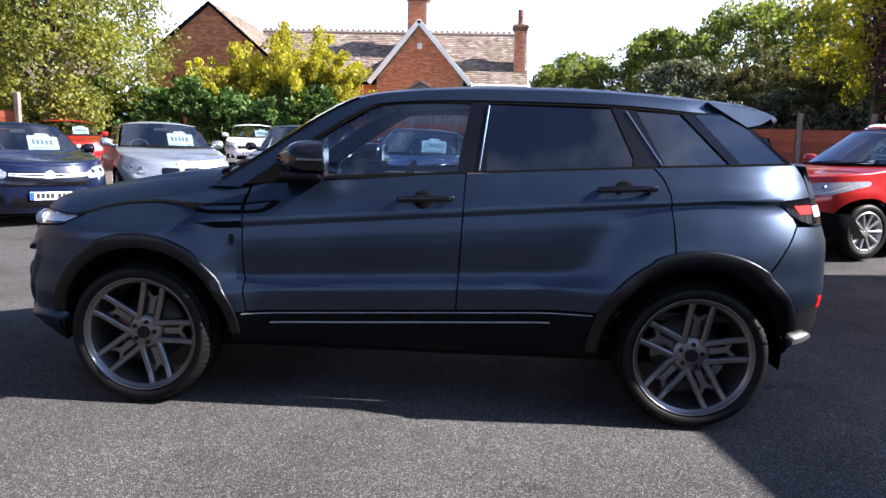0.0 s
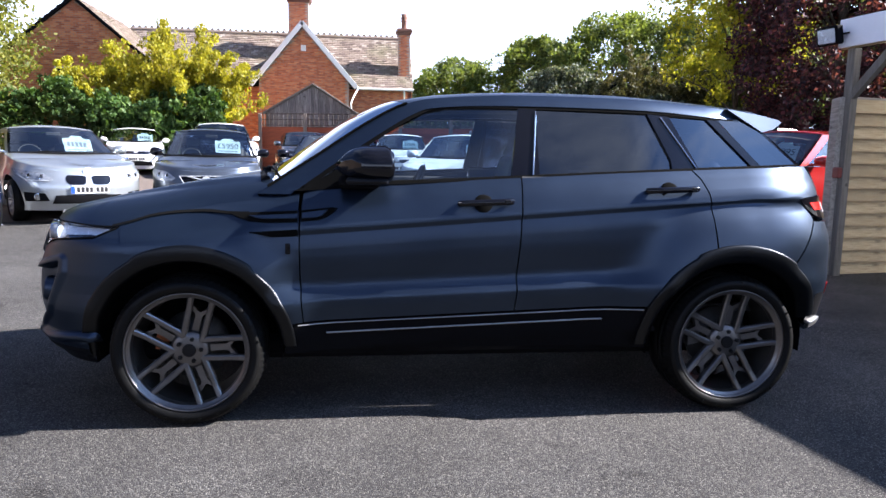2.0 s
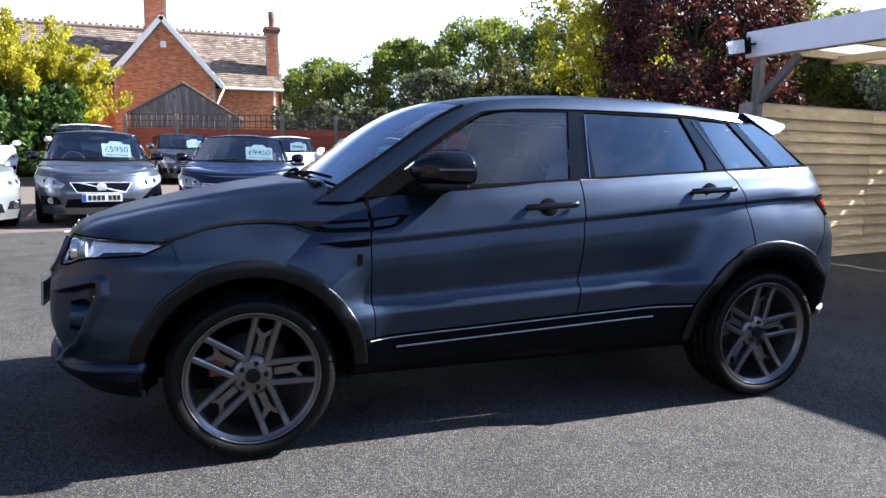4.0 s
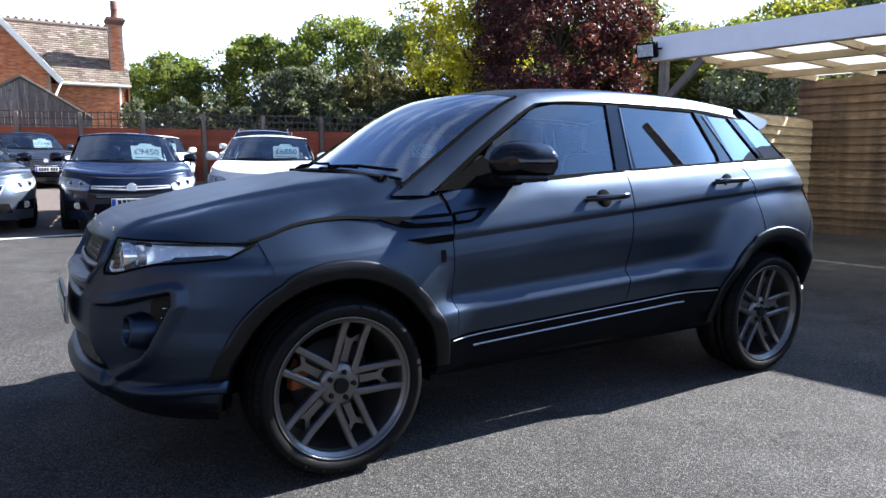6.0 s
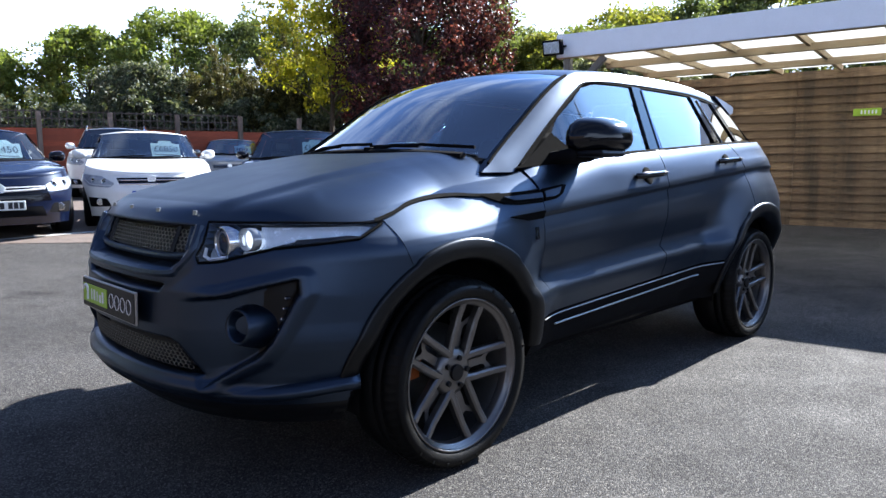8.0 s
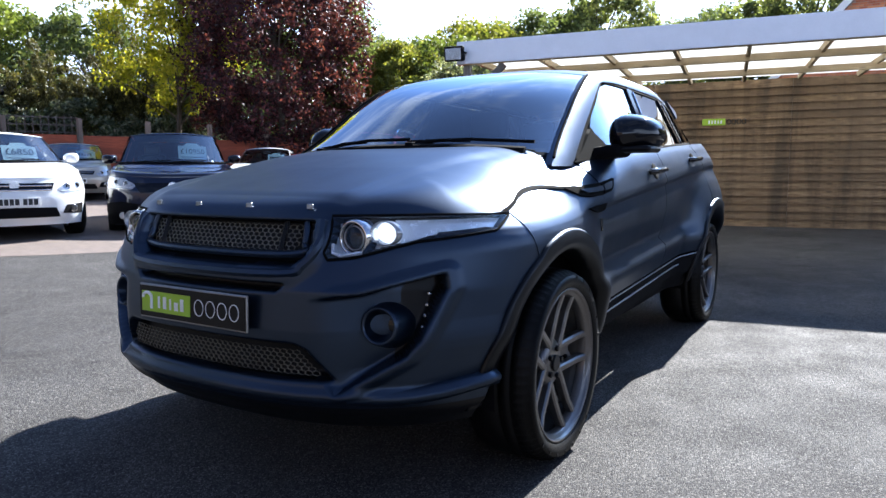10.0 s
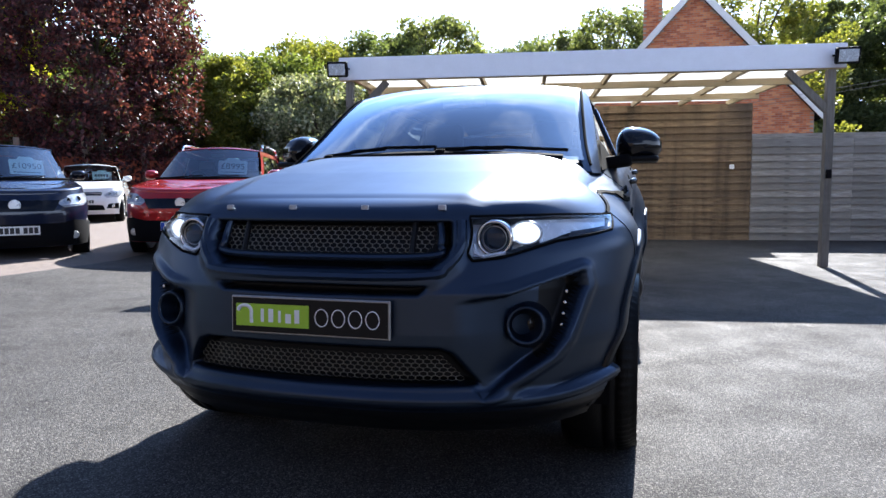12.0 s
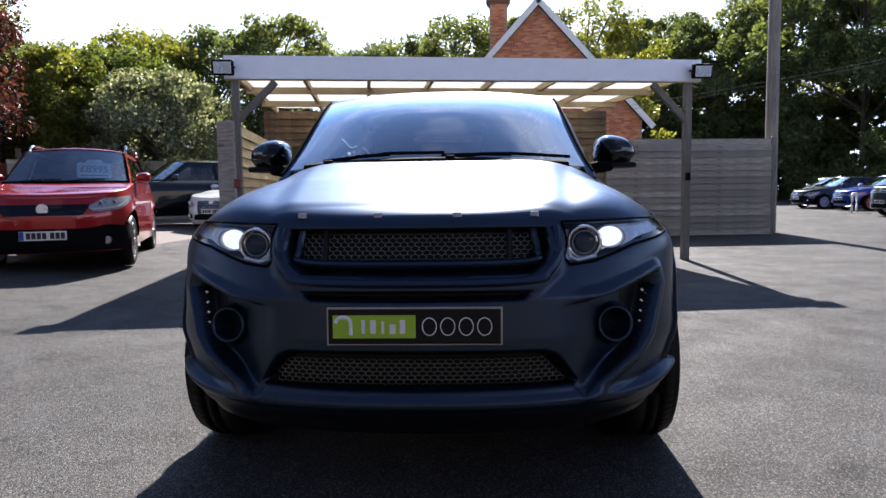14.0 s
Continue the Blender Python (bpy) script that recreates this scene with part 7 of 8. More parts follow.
# ---- show plate ----
plt = part("show_plate", box_bm(0.010, 0.52, 0.115, (0, 0, 0), 0.003), M_STEEL, HERO, "black show plate in a thin silver frame", m=pose(-2.222, 0.0, 0.648, 0, 2, 0))
part("plate_face", box_bm(0.004, 0.508, 0.103, (-0.0055, 0, 0)), M_BLACK, plt)
part("green_panel", box_bm(0.002, 0.245, 0.068, (-0.0090, 0.118, 0)), M_GREEN_SIGN, plt, "lime green panel")
part("white_mark", tube_bm([(-0.0105, 0.232 - 0.045 * (0.5 - 0.5 * math.cos(a)), 0.012 + 0.017 * math.sin(a)) for a in np.linspace(0, math.pi, 8)] + [(-0.0105, 0.187, -0.024)], 0.006, 6), M_WHITE, plt, "white mark")
for k, (w, h, dz) in enumerate(((0.010, 0.040, 0.004), (0.016, 0.040, 0.004), (0.008, 0.036, 0.002), (0.018, 0.028, -0.003), (0.016, 0.040, 0.004))):
    part("white_bar", box_bm(0.002, w, h, (-0.0105, 0.150 - k * 0.029, dz - 0.004)), M_WHITE, plt)
for k in range(4):
    yy = -0.045 - k * 0.054
    o = [(-0.0085, yy + 0.021 * math.cos(a), 0.026 * math.sin(a)) for a in np.linspace(0, 2 * math.pi, 16)[:-1]]
    part("outline_ring", tube_bm(o, 0.0016, 5, closed=True), M_WHITE, plt, "thin white outline")

# ---- side trim, handles, badge ----
for s in SIDES:
    d = door_f[s]
    part("side_vent", skin(HB, [(-1.145, 1.006), (-1.0, 1.012), (-0.828, 1.021), (-0.828, 0.972), (-0.97, 0.968), (-1.05, 0.974)], s, 0.008, 0.05, 0.015), M_SEAL, HERO, "black side vent", smooth=True)
    part("vent_bar", skin(HB, [(-1.05, 0.997), (-0.828, 1.009), (-0.828, 0.990), (-1.00, 0.985)], s, 0.013, 0.05, 0.008), M_SATIN, HERO, "satin vent bar", smooth=True)
    part("side_vent_blade", skin(HB, [(-0.812, 1.023), (-0.67, 1.039), (-0.645, 1.036), (-0.69, 1.000), (-0.73, 0.984), (-0.812, 0.976)], s, 0.008, 0.05, 0.015), M_SEAL, d, "black vent blade", smooth=True)
    part("vent_bar", skin(HB, [(-0.808, 1.012), (-0.69, 1.027), (-0.715, 1.003), (-0.74, 0.995), (-0.808, 0.990)], s, 0.013, 0.05, 0.008), M_SATIN, d, "satin vent bar", smooth=True)
    part("vent_lower", skin(HB, [(-1.045, 0.922), (-0.96, 0.930), (-0.828, 0.938), (-0.828, 0.916), (-0.95, 0.908)], s, 0.012, 0.03, 0.02), M_SEAL, HERO, "dark vent groove", smooth=True)
    part("wing_badge", skin(HB, fillet([(-0.885, 0.825), (-0.862, 0.825), (-0.862, 0.875), (-0.885, 0.875)], 0.006), s, 0.006, 0.0, 0.01), M_GLOSS_BLACK, HERO, "small black badge")
    for dd, hx, hz in ((door_f[s], 0.055, 1.072), (door_r[s], 0.985, 1.143)):
        y = s * HB.width(hx, hz)
        # black disc: the shade in the handle recess, put into its colour
        part("handle_cup_shade", lathe_bm([(0.0, -0.001), (0.036, -0.002), (0.042, 0.002), (0.040, 0.006)], 24) if s < 0 else lathe_bm([(0.0, 0.001), (0.036, 0.002), (0.042, -0.002), (0.040, -0.006)], 24), M_SEAL, dd, m=pose(hx - 0.01, y + s * 0.003, hz - 0.006, 17 * s) @ Matrix.Diagonal((1.15, 1, 1.12, 1)))
        bm = tube_bm(smooth_line([(-0.125, 0, -0.006), (-0.09, s * 0.030, -0.002), (0.0, s * 0.036, 0.002), (0.09, s * 0.034, 0.006), (0.128, s * 0.020, 0.008)], 5), 0.0155, 10)
        for v in bm.verts:
            v.co.y *= 0.8
        part("door_handle", bm, M_GLOSS_BLACK, dd, "gloss black handle", smooth=True, m=pose(hx, y + s * 0.004, hz))
        part("handle_tip", box_bm(0.03, 0.004, 0.018, (0.1, s * 0.042, 0.007), 0.002), M_BLACK, dd, m=pose(hx, y, hz))

# ---- rear lamps and reflectors ----
for s in SIDES:
    tl = part("tail_lamp", skin(HB, to_u([(1.675, 1.105), (1.78, 1.113), (1.90, 1.115), (1.97, 1.10), (1.97, 1.0), (1.85, 1.0), (1.775, 1.02), (1.74, 1.04)]), s, 0.006, 0.04, 0.03), M_GLOSS_BLACK, HERO, "dark tail lamp with red lens", smooth=True)
    part("red_lens", skin(HB, to_u([(1.75, 1.085), (1.86, 1.085), (1.86, 1.045), (1.78, 1.045)]), s, 0.010, 0.04, 0.01), M_RED_LENS, tl, "red lens", smooth=True)
    part("white_lens", skin(HB, to_u([(1.87, 1.08), (1.95, 1.08), (1.95, 1.03), (1.88, 1.03)]), s, 0.010, 0.04, 0.01), M_WHITE_LENS, tl, "white lens", smooth=True)
    part("reflector", skin(HB, to_u([(1.93, 0.655), (1.965, 0.655), (1.96, 0.60), (1.925, 0.60)]), s, 0.006, 0.04, 0.01), M_RED_LENS, HERO, "red reflector", smooth=True)
    part("bumper_blade", skin(HB, to_u([(1.79, 0.46), (1.90, 0.475), (1.93, 0.45), (1.80, 0.435)]), s, 0.02, 0.04, 0.02), M_STEEL, HERO, "thin silver blade", smooth=True)
    part("rear_lower", skin(HB, to_u([(1.76, 0.47), (1.80, 0.62), (1.95, 0.625), (2.0, 0.42), (1.84, 0.405)]), s, 0.004, 0.05), M_BLACK, HERO, "black lower rear bumper", smooth=True)

# ---- cabin: pillars, roof, glass ----
def cab_y(x, z):
    return 0.816 - 0.45 * (z - 1.17) - 0.10 * sstep(0.8, 1.95, x) - 0.085 * sstep(-0.25, -1.0, x)


ROLL = 0.024


def cab_patch(name, outline, mat, off=0.0, dice=0.08, thick=0.0, label="", smooth=True, parent=None, shadow=True, roll=None):
    for s in SIDES:
        bm = poly_bm(outline, dice)
        for v in bm.verts:
            k = 0.0
            if roll:
                p = (v.co.x, v.co.y)
                da, db = (min(seg_dist(p, l[i], l[i + 1]) for i in range(len(l) - 1)) for l in roll)
                k = ROLL * (da / (da + db + 1e-9)) ** 2.5
            v.co = Vector((v.co.x, s * (cab_y(v.co.x, v.co.y) + off - k), v.co.y))
        if thick:
            rim = [e for e in bm.edges if e.is_boundary]
            for e in rim:
                e.smooth = False
            r = bmesh.ops.extrude_edge_only(bm, edges=rim)
            for v in [g for g in r["geom"] if isinstance(g, bmesh.types.BMVert)]:
                v.co.y -= s * thick
        ob = part(name, bm, mat, parent[s] if parent else HERO, label, smooth)
        ob.visible_shadow = shadow


TOP = smooth_line([(-1.03, 1.095), (-0.95, 1.150), (-0.73, 1.295), (-0.51, 1.442), (-0.31, 1.545), (-0.10, 1.582), (0.30, 1.603), (0.90, 1.598), (1.35, 1.568), (1.60, 1.538)], 4)
INN = smooth_line([(-0.83, 1.095), (-0.755, 1.150), (-0.485, 1.343), (-0.235, 1.497), (-0.10, 1.524), (0.24, 1.531), (0.93, 1.525), (1.28, 1.503)], 4)
MID = [(lerp(p[0], q[0], 0.80), lerp(p[1], q[1], 0.80)) for p, q in zip(smooth_line([(-1.03, 1.095), (-0.95, 1.150), (-0.73, 1.295), (-0.51, 1.442), (-0.31, 1.545), (0.30, 1.603), (0.90, 1.598), (1.32, 1.570)], 4), INN)]
cab_patch("a_pillar", TOP + [(1.66, 1.535), (1.58, 1.50)] + MID[::-1], M_SATIN, 0.0, 0.03, 0.03, "satin roof pillar and cant rail", roll=(MID, TOP))
cab_patch("window_surround", MID + [(1.58, 1.50)] + INN[::-1] + [(-0.80, 1.138)], M_SEAL, -0.004, 0.07, 0.02, "black window surround")
cab_patch("d_pillar", [(1.28, 1.503), (1.53, 1.512), (1.60, 1.452), (1.80, 1.272), (1.72, 1.268), (1.54, 1.42), (1.40, 1.50)], M_GLOSS_BLACK, -0.004, 0.08, 0.02)
cab_patch("b_pillar", [(0.19, 1.180), (0.335, 1.190), (0.338, 1.530), (0.25, 1.534)], M_GLOSS_BLACK, 0.001, 0.1, 0.02, "gloss black pillar")
cab_patch("c_pillar", [(1.03, 1.232), (1.185, 1.243), (1.05, 1.512), (0.93, 1.522), (1.03, 1.29)], M_GLOSS_BLACK, 0.001, 0.1, 0.02, "gloss black pillar")
cab_patch("quarter_divider", [(1.50, 1.262), (1.555, 1.264), (1.33, 1.500), (1.27, 1.503)], M_GLOSS_BLACK, 0.001, 0.1, 0.01)
cab_patch("mirror_sail", [(-0.86, 1.110), (-0.45, 1.140), (-0.48, 1.185), (-0.58, 1.265), (-0.72, 1.175), (-0.80, 1.130)], M_SEAL, 0.005, 0.06, 0.02, "black mirror sail")
cab_patch("belt_trim", [(-0.80, 1.128), (0.24, 1.185), (1.12, 1.233), (1.78, 1.262), (1.78, 1.280), (1.12, 1.250), (0.24, 1.202), (-0.66, 1.152)], M_SEAL, 0.004, 0.12, 0.02, "black belt trim")
cab_patch("front_side_window", [(-0.66, 1.156), (0.20, 1.198), (0.252, 1.527), (-0.10, 1.518), (-0.23, 1.492), (-0.495, 1.330)], M_SIDE_GLASS, -0.012, 0.06, 0.0, "lightly tinted window", True, door_f, False)
cab_patch("rear_side_window", [(0.32, 1.205), (1.04, 1.24), (1.045, 1.29), (0.945, 1.515), (0.335, 1.525)], M_GLASS_DARK, -0.012, 0.06, 0.0, "dark tinted window", True, door_r, False)
cab_patch("quarter_window", [(1.18, 1.248), (1.515, 1.265), (1.275, 1.497), (1.055, 1.507)], M_GLASS_DARK, -0.010, 0.06, 0.0, "dark tinted window", True, None, False)
cab_patch("tail_side_window", [(1.55, 1.268), (1.765, 1.274), (1.585, 1.44), (1.47, 1.50), (1.335, 1.500)], M_GLASS_DARK, 0.002, 0.06, 0.0, "dark tinted window", True, None, False)
for s in SIDES:
    for (x0, z0), (x1, z1), r in (((1.0, 1.508), (1.165, 1.252), 0.005), ((0.30, 1.205), (0.338, 1.52), 0.0045)):
        part("bright_strip", tube_bm([(x0, s * (cab_y(x0, z0) + 0.005), z0), (x1, s * (cab_y(x1, z1) + 0.005), z1)], r, 6), M_CHROME, HERO, "thin bright pillar strip")

TOPX = [p[0] for p in TOP]
TOPZ = [p[1] for p in TOP]


def roof_xyz(s, t):
    xe = lerp(-0.31, 1.62, t)
    ze = float(np.interp(xe, TOPX, TOPZ))
    ye = cab_y(xe, ze) - ROLL
    x = xe - lerp(0.09, -0.03, sstep(0, 0.35, t)) * (1 - s * s)
    zc = float(np.interp(xe, (-0.31, -0.1, 0.1, 0.35, 0.8, 1.3, 1.62), (1.578, 1.618, 1.636, 1.648, 1.645, 1.615, 1.588)))
    return (x, s * ye, lerp(zc, ze, abs(s) ** 3.2))


ss = [math.copysign(abs(v) ** 0.8, v) for v in np.linspace(-1, 1, 33)]
part("roof", grid_mesh("roof", roof_xyz, ss, np.linspace(0, 1, 40), M_SATIN), None, HERO, "satin grey roof")


def ws_xyz(s, t):
    xe, ze = lerp(-0.95, -0.31, t), float(np.interp(lerp(-0.95, -0.31, t), TOPX, TOPZ))
    top = roof_xyz(s, 0)
    ye = cab_y(xe, ze) - 0.008 - ROLL
    return (xe - 0.09 * (1 - s * s), s * ye, ze + lerp(0.03 * (1 - s * s), top[2] - 1.545, t) + 0.02 * math.sin(math.pi * t) * (1 - s * s))


wsc = part("windscreen", grid_mesh("windscreen", lambda s, t: ws_xyz(s * 0.985, lerp(0.0, 0.998, t)), ss, np.linspace(0, 1, 14), M_SCREEN), None, HERO, "clear windscreen")
wsc.visible_shadow = False
part("screen_band", grid_mesh("screen_band", lambda s, t: tuple(Vector(ws_xyz(s, lerp(-0.02, 0.045, t))) + Vector((0.008, 0, -0.004))), ss, np.linspace(0, 1, 3), M_BLACK), None, HERO)
part("sensor_cover", box_bm(0.04, 0.12, 0.09, (0, 0, 0), 0.02, Matrix.Rotation(radians(-50), 4, "Y")), M_BLACK, HERO, m=pose(-0.385, 0, 1.520))
for s in SIDES:
    pts = [(x, s * (cab_y(x, z) - ROLL + 0.004), z + 0.002) for x, z in TOP[3:17]]
    part("screen_seal", tube_bm(pts, 0.007, 6), M_SEAL, HERO)
# cowl and wipers
pts = [Vector(ws_xyz(s, 0.0)) + Vector((-0.03, 0, -0.004)) for s in np.linspace(-0.86, 0.86, 17)]
part("cowl", tube_bm(pts, 0.024, 8), M_MATTE_BLACK, HERO)
for (s0, t0), (s1, t1), (s2, t2) in (((0.70, 0.0), (0.30, 0.055), (-0.06, 0.06)), ((-0.10, 0.0), (-0.5, 0.05), (-0.90, 0.07))):
    a, b, c = (Vector(ws_xyz(*q)) + Vector((-0.028, 0, 0.012)) for q in ((s0, t0), (s1, t1), (s2, t2)))
    w = part("wiper", tube_bm([a, lerp(a, b, 0.5) + Vector((0, 0, 0.012)), b], 0.009, 6), M_MATTE_BLACK, HERO)
    e = Vector(ws_xyz(s0 + 0.06, t0 + 0.05)) + Vector((-0.014, 0, 0.006))
    part("blade", tube_bm([e, b + Vector((0.01, 0, 0.006)), c], 0.008, 6), M_MATTE_BLACK, w)
    part("pivot", cyl_bm(0.024, 0.03, tuple(a), 14, "z", bevel=0.006), M_MATTE_BLACK, w)
# spoiler, tail glass
cab_patch("spoiler_end", [(1.402, 1.564), (1.58, 1.540), (1.705, 1.515), (1.722, 1.502), (1.70, 1.484), (1.66, 1.462), (1.592, 1.446)], M_SATIN, 0.010, 0.03, 0.05, "satin end of the roof spoiler")

def spoiler_xyz(s, t):
    k = 1 - 0.25 * abs(s) ** 6
    base = roof_xyz(s * 0.97, 0.985)
    pr = ((0.0, 0.004), (0.12, -0.018), (0.235 * k, -0.055), (0.25 * k, -0.070), (0.235 * k, -0.085), (0.10, -0.09), (0.0, -0.085))
    d = pr[int(round(t * 6))]
    return (base[0] + d[0] - 0.02, base[1] * (1 - 0.25 * d[0]), base[2] + d[1])


part("spoiler", grid_mesh("spoiler", spoiler_xyz, np.linspace(-1, 1, 25), np.linspace(0, 1, 7), M_SATIN), None, HERO, "satin roof spoiler")
tg = part("tail_window", grid_mesh("tail_window", lambda s, t: (lerp(1.585, 1.80, t) + 0.16 * (1 - s * s), s * lerp(0.60, 0.69, t), lerp(1.465, 1.262, t)), np.linspace(-1, 1, 13), np.linspace(0, 1, 6), M_GLASS_DARK), None, HERO, "dark tail window")
tg.visible_shadow = False
part("tail_shelf", grid_mesh("tail_shelf", lambda s, t: (lerp(1.78, 2.01, t) + 0.06 * (1 - s * s), s * lerp(0.70, 0.66, t), 1.268), np.linspace(-1, 1, 9), np.linspace(0, 1, 3), M_SATIN), None, HERO)

# ---- door mirrors ----
def hero_mirror(s):
    bm = bmesh.new()
    rows, cols = 14, 24
    ring = []
    for i in range(rows):
        t = i / (rows - 1)
        k = max(0.30, (1 - (1 - t) ** 3.6) ** 0.5)
        r = []
        for j in range(cols):
            a = 2 * math.pi * j / cols
            cy, cz = math.cos(a), math.sin(a)
            cy, cz = math.copysign(abs(cy) ** 0.80, cy), math.copysign(abs(cz) ** 0.84, cz)
            zz = cz * (0.097 if cz > 0 else 0.072) * k
            zz *= 1 - 0.18 * cy
            r.append(bm.verts.new((-0.12 + 0.20 * t + 0.03 * cy, cy * 0.112 * k, zz)))
        ring.append(r)
    for i in range(rows - 1):
        for j in range(cols):
            bm.faces.new((ring[i][j], ring[i][(j + 1) % cols], ring[i + 1][(j + 1) % cols], ring[i + 1][j]))
    bm.faces.new(ring[0])
    bm.faces.new(ring[-1])
    mr = part("door_mirror", bm, M_GLOSS_BLACK, HERO, "gloss black door mirror", True, pose(-0.50, s * 0.928, 1.232) @ Matrix.Diagonal((1, s, 1, 1)))
    part("mirror_foot", box_bm(0.19, 0.17, 0.058, (-0.045, -0.115, -0.076), 0.022, Matrix.Rotation(radians(8), 4, "X"), seg=3), M_MATTE_BLACK, mr, smooth=True)
    part("mirror_glass", box_bm(0.004, 0.17, 0.11, (0.083, 0.0, 0.008), 0.001), M_CHROME, mr)
    part("lower_shell", box_bm(0.19, 0.19, 0.03, (-0.01, 0.0, -0.062), 0.014, seg=2), M_BLACK, mr)


for s in SIDES:
    hero_mirror(s)

# ---- cabin fittings ----
part("dashboard", box_bm(0.50, 1.36, 0.20, (-0.62, 0, 1.07), 0.07, seg=3), M_TRIM_DARK, HERO)
part("instrument_hood", box_bm(0.20, 0.34, 0.08, (-0.42, 0.36, 1.18), 0.03, seg=2), M_TRIM_DARK, HERO)
sw = lathe_bm([(0.172, -0.015), (0.190, 0), (0.172, 0.015), (0.158, 0)], 32, "x", closed=True)
box_bm(0.03, 0.15, 0.11, (0, 0, -0.01), 0.02, None, sw)
box_bm(0.016, 0.33, 0.04, (0, 0, 0), 0.006, None, sw)
part("steering_wheel", sw, M_TRIM_DARK, HERO, m=pose(-0.20, 0.36, 1.06, 0, 24, 0), smooth=True)
for s in SIDES:
    bm = box_bm(0.15, 0.50, 0.62, (0.42, s * 0.37, 0.99), 0.07, Matrix.Rotation(radians(13), 4, "Y"), seg=3)
    box_bm(0.50, 0.50, 0.16, (0.12, s * 0.37, 0.68), 0.06, None, bm, 3)
    box_bm(0.10, 0.27, 0.19, (0.54, s * 0.37, 1.38), 0.04, Matrix.Rotation(radians(8), 4, "Y"), bm, 3)
    part("front_seat", bm, M_LEATHER, HERO, "dark leather seat", smooth=True)
    part("door_card", box_bm(0.80, 0.03, 0.5, (-0.20, s * 0.79, 0.89), 0.01), M_TRIM_DARK, HERO)
    part("door_card", box_bm(0.85, 0.03, 0.5, (0.66, s * 0.80, 0.95), 0.01), M_TRIM_DARK, HERO)
    part("headrest", box_bm(0.08, 0.24, 0.17, (1.36, s * 0.36, 1.36), 0.035, seg=2), M_LEATHER, HERO, smooth=True)
part("rear_bench", box_bm(0.16, 1.28, 0.62, (1.28, 0, 1.0), 0.06, Matrix.Rotation(radians(14), 4, "Y"), seg=2), M_LEATHER, HERO, smooth=True)
part("parcel_shelf", box_bm(0.5, 1.2, 0.03, (1.66, 0, 1.22), 0.01), M_TRIM_DARK, HERO)
part("cabin_floor", box_bm(2.6, 1.5, 0.04, (0.5, 0, 0.52), 0.0), M_TRIM_DARK, HERO)
part("headlining", grid_mesh("headlining", lambda s, t: tuple(Vector(roof_xyz(s * 0.95, lerp(0.04, 0.97, t))) - Vector((0, 0, 0.035))), np.linspace(-1, 1, 13), np.linspace(0, 1, 10), M_HEADLINING := plain("dark_headlining", (0.06, 0.06, 0.06), 0.9, vary=0.08)), None, HERO)
part("interior_mirror", box_bm(0.025, 0.24, 0.065, (-0.36, 0.0, 1.50), 0.012, seg=2), M_TRIM_DARK, HERO)

# ---- wheels ----
M_DISC = plain("dull_brake_steel", (0.05, 0.048, 0.045), 0.5, 0.6, vary=0.3, scale=20)


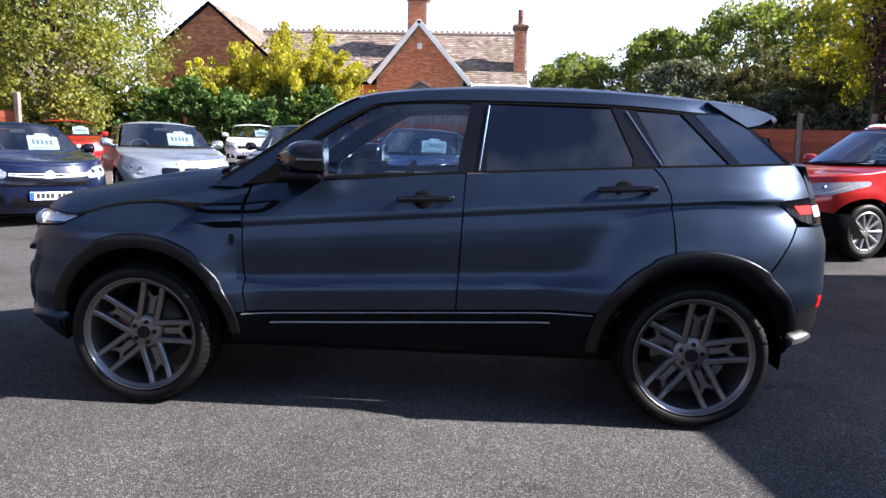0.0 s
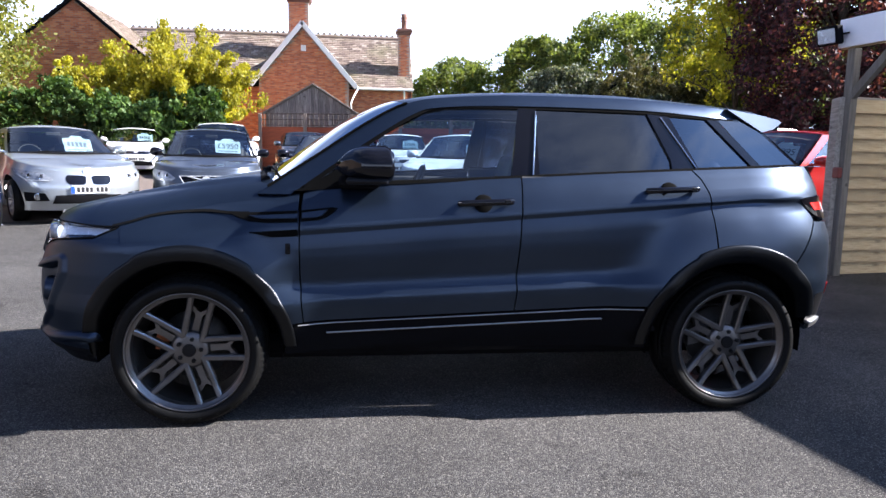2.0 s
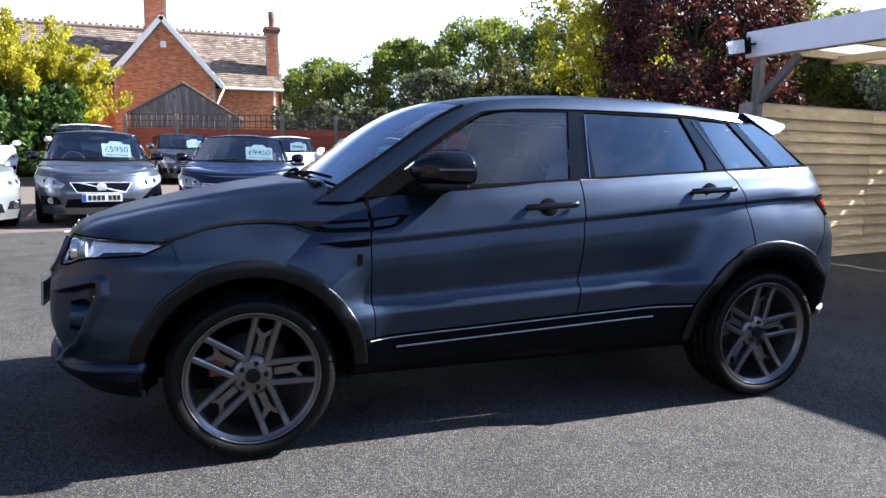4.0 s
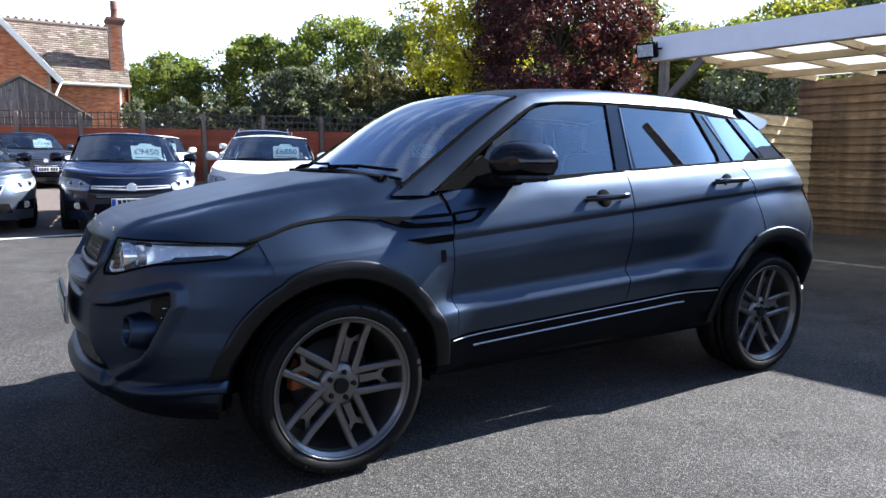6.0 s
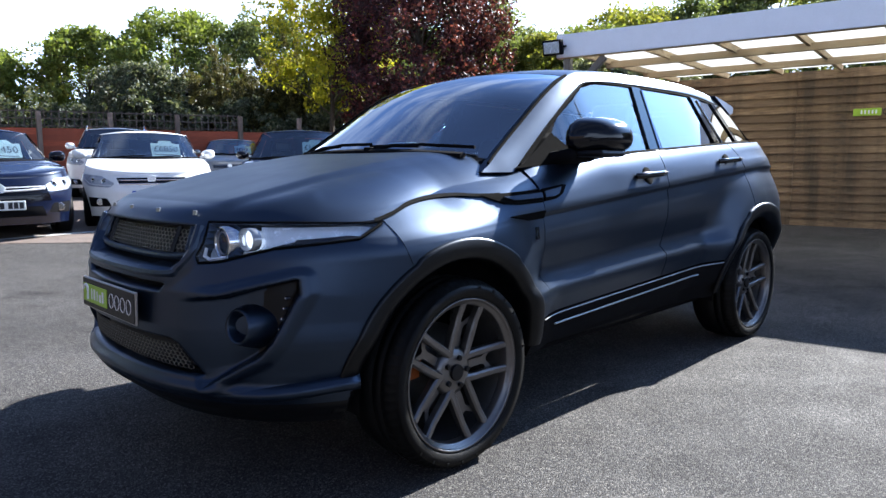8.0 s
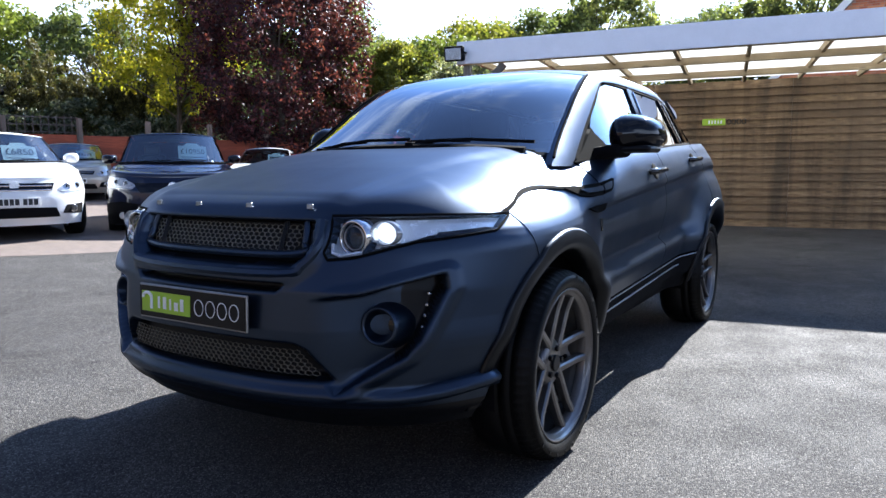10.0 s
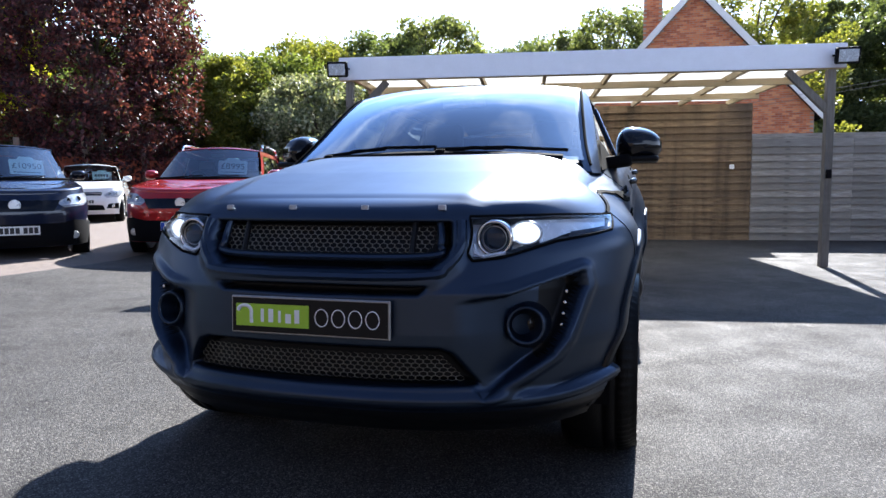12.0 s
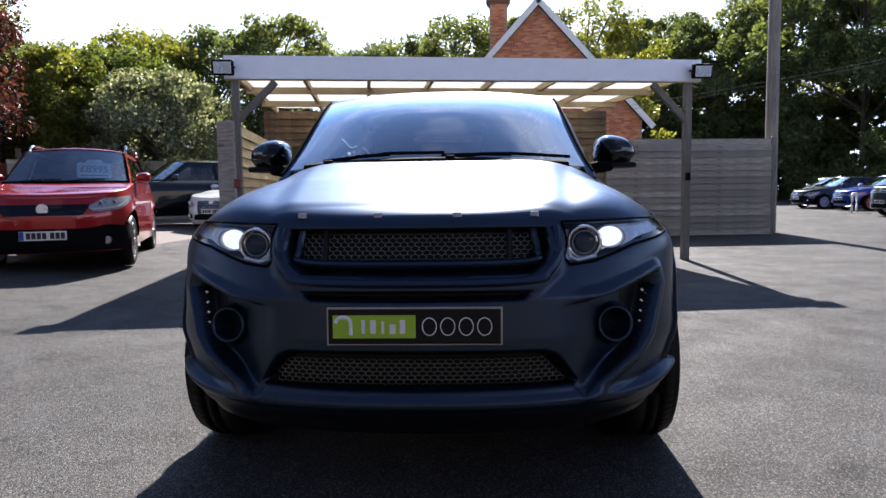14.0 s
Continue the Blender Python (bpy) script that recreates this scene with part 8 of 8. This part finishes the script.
def rim_fork(e, R, h, mat, front):
    """Five twin-bar spokes with a sunk web between the bars, a lipped rim, five nuts and a cap."""
    f = -h + 0.050
    bm = lathe_bm([(R - 0.004, -h + 0.004), (R + 0.004, -h - 0.001), (R - 0.003, -h - 0.002), (R - 0.007, -h + 0.006), (R - 0.010, -h + 0.013), (R - 0.021, -h + 0.016), (R - 0.024, -h + 0.022), (R - 0.026, f)], 72)
    part("barrel", lathe_bm([(R - 0.036, h - 0.02), (R - 0.028, f + 0.03), (R - 0.016, f + 0.004)], 48), M_DISC, e)
    rim = part("rim", bm, mat, e, "gunmetal alloy rim")
    for k in range(5):
        sp = bmesh.new()
        for sd in (-1, 1):
            pts = [(0.042 * sd, 0.040, 0.002), (0.0455 * sd, 0.110, -0.006), (0.047 * sd, 0.200, -0.016), (0.049 * sd, R - 0.010, -0.034)]
            wid = (0.0150, 0.0142, 0.0135, 0.0145)
            rows = []
            for (px, pr, dy), w in zip(pts, wid):
                rows.append([sp.verts.new(v) for v in ((px - w, f + dy + 0.030, pr), (px - w, f + dy + 0.004, pr), (px - w * 0.55, f + dy - 0.002, pr), (px + w * 0.55, f + dy - 0.002, pr), (px + w, f + dy + 0.004, pr), (px + w, f + dy + 0.030, pr))])
            for a, b in zip(rows, rows[1:]):
                for j in range(5):
                    sp.faces.new((a[j], a[j + 1], b[j + 1], b[j]))
            sp.faces.new(rows[-1])
        web = [(-0.022, 0.040), (0.022, 0.040), (0.016, 0.09), (0.0145, 0.160), (0.020, 0.174), (0.036, 0.184), (0.036, 0.210), (0.018, 0.196), (0.007, 0.185), (-0.007, 0.185), (-0.018, 0.196), (-0.036, 0.210), (-0.036, 0.184), (-0.020, 0.174), (-0.0145, 0.160), (-0.016, 0.09)]
        a = [sp.verts.new((x, f + 0.024 - 0.09 * max(0, z - 0.1), z)) for x, z in web]
        b = [sp.verts.new((x * 0.95, f + 0.046, z)) for x, z in web]
        sp.faces.new(a)
        for i in range(len(web)):
            sp.faces.new((a[i], a[(i + 1) % len(web)], b[(i + 1) % len(web)], b[i]))
        bmesh.ops.transform(sp, matrix=Matrix.Rotation(2 * math.pi * k / 5, 4, "Y"), verts=sp.verts)
        part("spoke", sp, mat, e)
    hub = lathe_bm([(0.0, f - 0.003), (0.060, f - 0.002), (0.078, f + 0.004), (0.090, f + 0.016), (0.090, f + 0.04)], 40)
    part("hub", hub, mat, e)
    part("cap", cyl_bm(0.031, 0.012, (0, f - 0.008, 0), 28, "y", bevel=0.004), M_BLACK, e, "dark centre cap")
    for k in range(5):
        a = 2 * math.pi * (k + 0.0) / 5 + math.pi / 2
        part("wheel_nut", cyl_bm(0.0105, 0.02, (0.054 * math.cos(a), f - 0.004, 0.054 * math.sin(a)), 6, "y", bevel=0.002), M_BLACK, e)
    part("brake_disc", lathe_bm([(0.0, 0.03), (0.165, 0.03), (0.165, 0.05), (0.0, 0.05)], 40), M_DISC, e, "dull steel brake disc")
    bm = bmesh.new()
    rows = []
    for a in np.linspace(-0.34, 0.34, 8):
        rows.append([bm.verts.new((-r * math.cos(a), y, r * math.sin(a))) for r, y in ((0.115, -0.005), (0.172, -0.005), (0.180, 0.03), (0.115, 0.03))])
    for p, q in zip(rows, rows[1:]):
        for j in range(3):
            bm.faces.new((p[j], p[j + 1], q[j + 1], q[j]))
    bm.faces.new(rows[0])
    bm.faces.new(rows[-1])
    part("brake_caliper", bm, M_CALIPER if front else M_CALIPER_GREY, e, "orange brake caliper" if front else "grey brake caliper")


def hero_wheel(x, s, rot):
    e = new("wheel")
    e.parent = HERO
    e.matrix_basis = pose(x, s * 0.805, 0.37, 0, 0, 0 if s < 0 else 180) @ pose(0, 0, 0, 0, rot, 0)
    h, r, rr = 0.128, 0.352, 0.279
    prof = [(rr - 0.012, -h + 0.02), (rr + 0.004, -h + 0.002), (rr + 0.012, -h - 0.006), (rr + 0.028, -h - 0.011), (rr + 0.050, -h - 0.010), (r - 0.024, -h - 0.002), (r - 0.010, -h + 0.014), (r - 0.003, -h + 0.034), (r, -h + 0.055), (r - 0.007, -h + 0.058), (r - 0.007, -h + 0.066), (r, -h + 0.069), (r, -0.03), (r - 0.007, -0.028), (r - 0.007, -0.018), (r, -0.016), (r, 0.05), (r - 0.004, h - 0.03), (r - 0.03, h), (rr, h)]
    seg = 210
    bm = bmesh.new()
    rings = []
    for q, (a, o) in enumerate(prof):
        ring = []
        for k in range(seg):
            d = -0.005 if q in (6, 7, 8) and k % 3 < 1 else 0.0
            c, sn = math.cos(2 * math.pi * k / seg) * (a + d), math.sin(2 * math.pi * k / seg) * (a + d)
            ring.append(bm.verts.new((c, o, sn)))
        rings.append(ring)
    for a, b in zip(rings, rings[1:]):
        for k in range(seg):
            bm.faces.new((a[k], a[(k + 1) % seg], b[(k + 1) % seg], b[k])).smooth = True
    ty = part("tyre", bm, M_RUBBER, e, "low black tyre with tread")
    for k in range(26):
        a = 2 * math.pi * k / 52 + (0.3 if k < 13 else 2.6)
        part("sidewall_mark", box_bm(0.012, 0.002, 0.010, (0, 0, 0)), M_RUBBER, e, m=Matrix.Rotation(-a, 4, "Y") @ Matrix.Translation((rr + 0.043, -h - 0.0115, 0))) if k % 2 else None
    rim_fork(e, rr, h, M_RIM, x < 0)


for s in SIDES:
    hero_wheel(-1.33, s, 15)
    hero_wheel(1.33, s, 8)
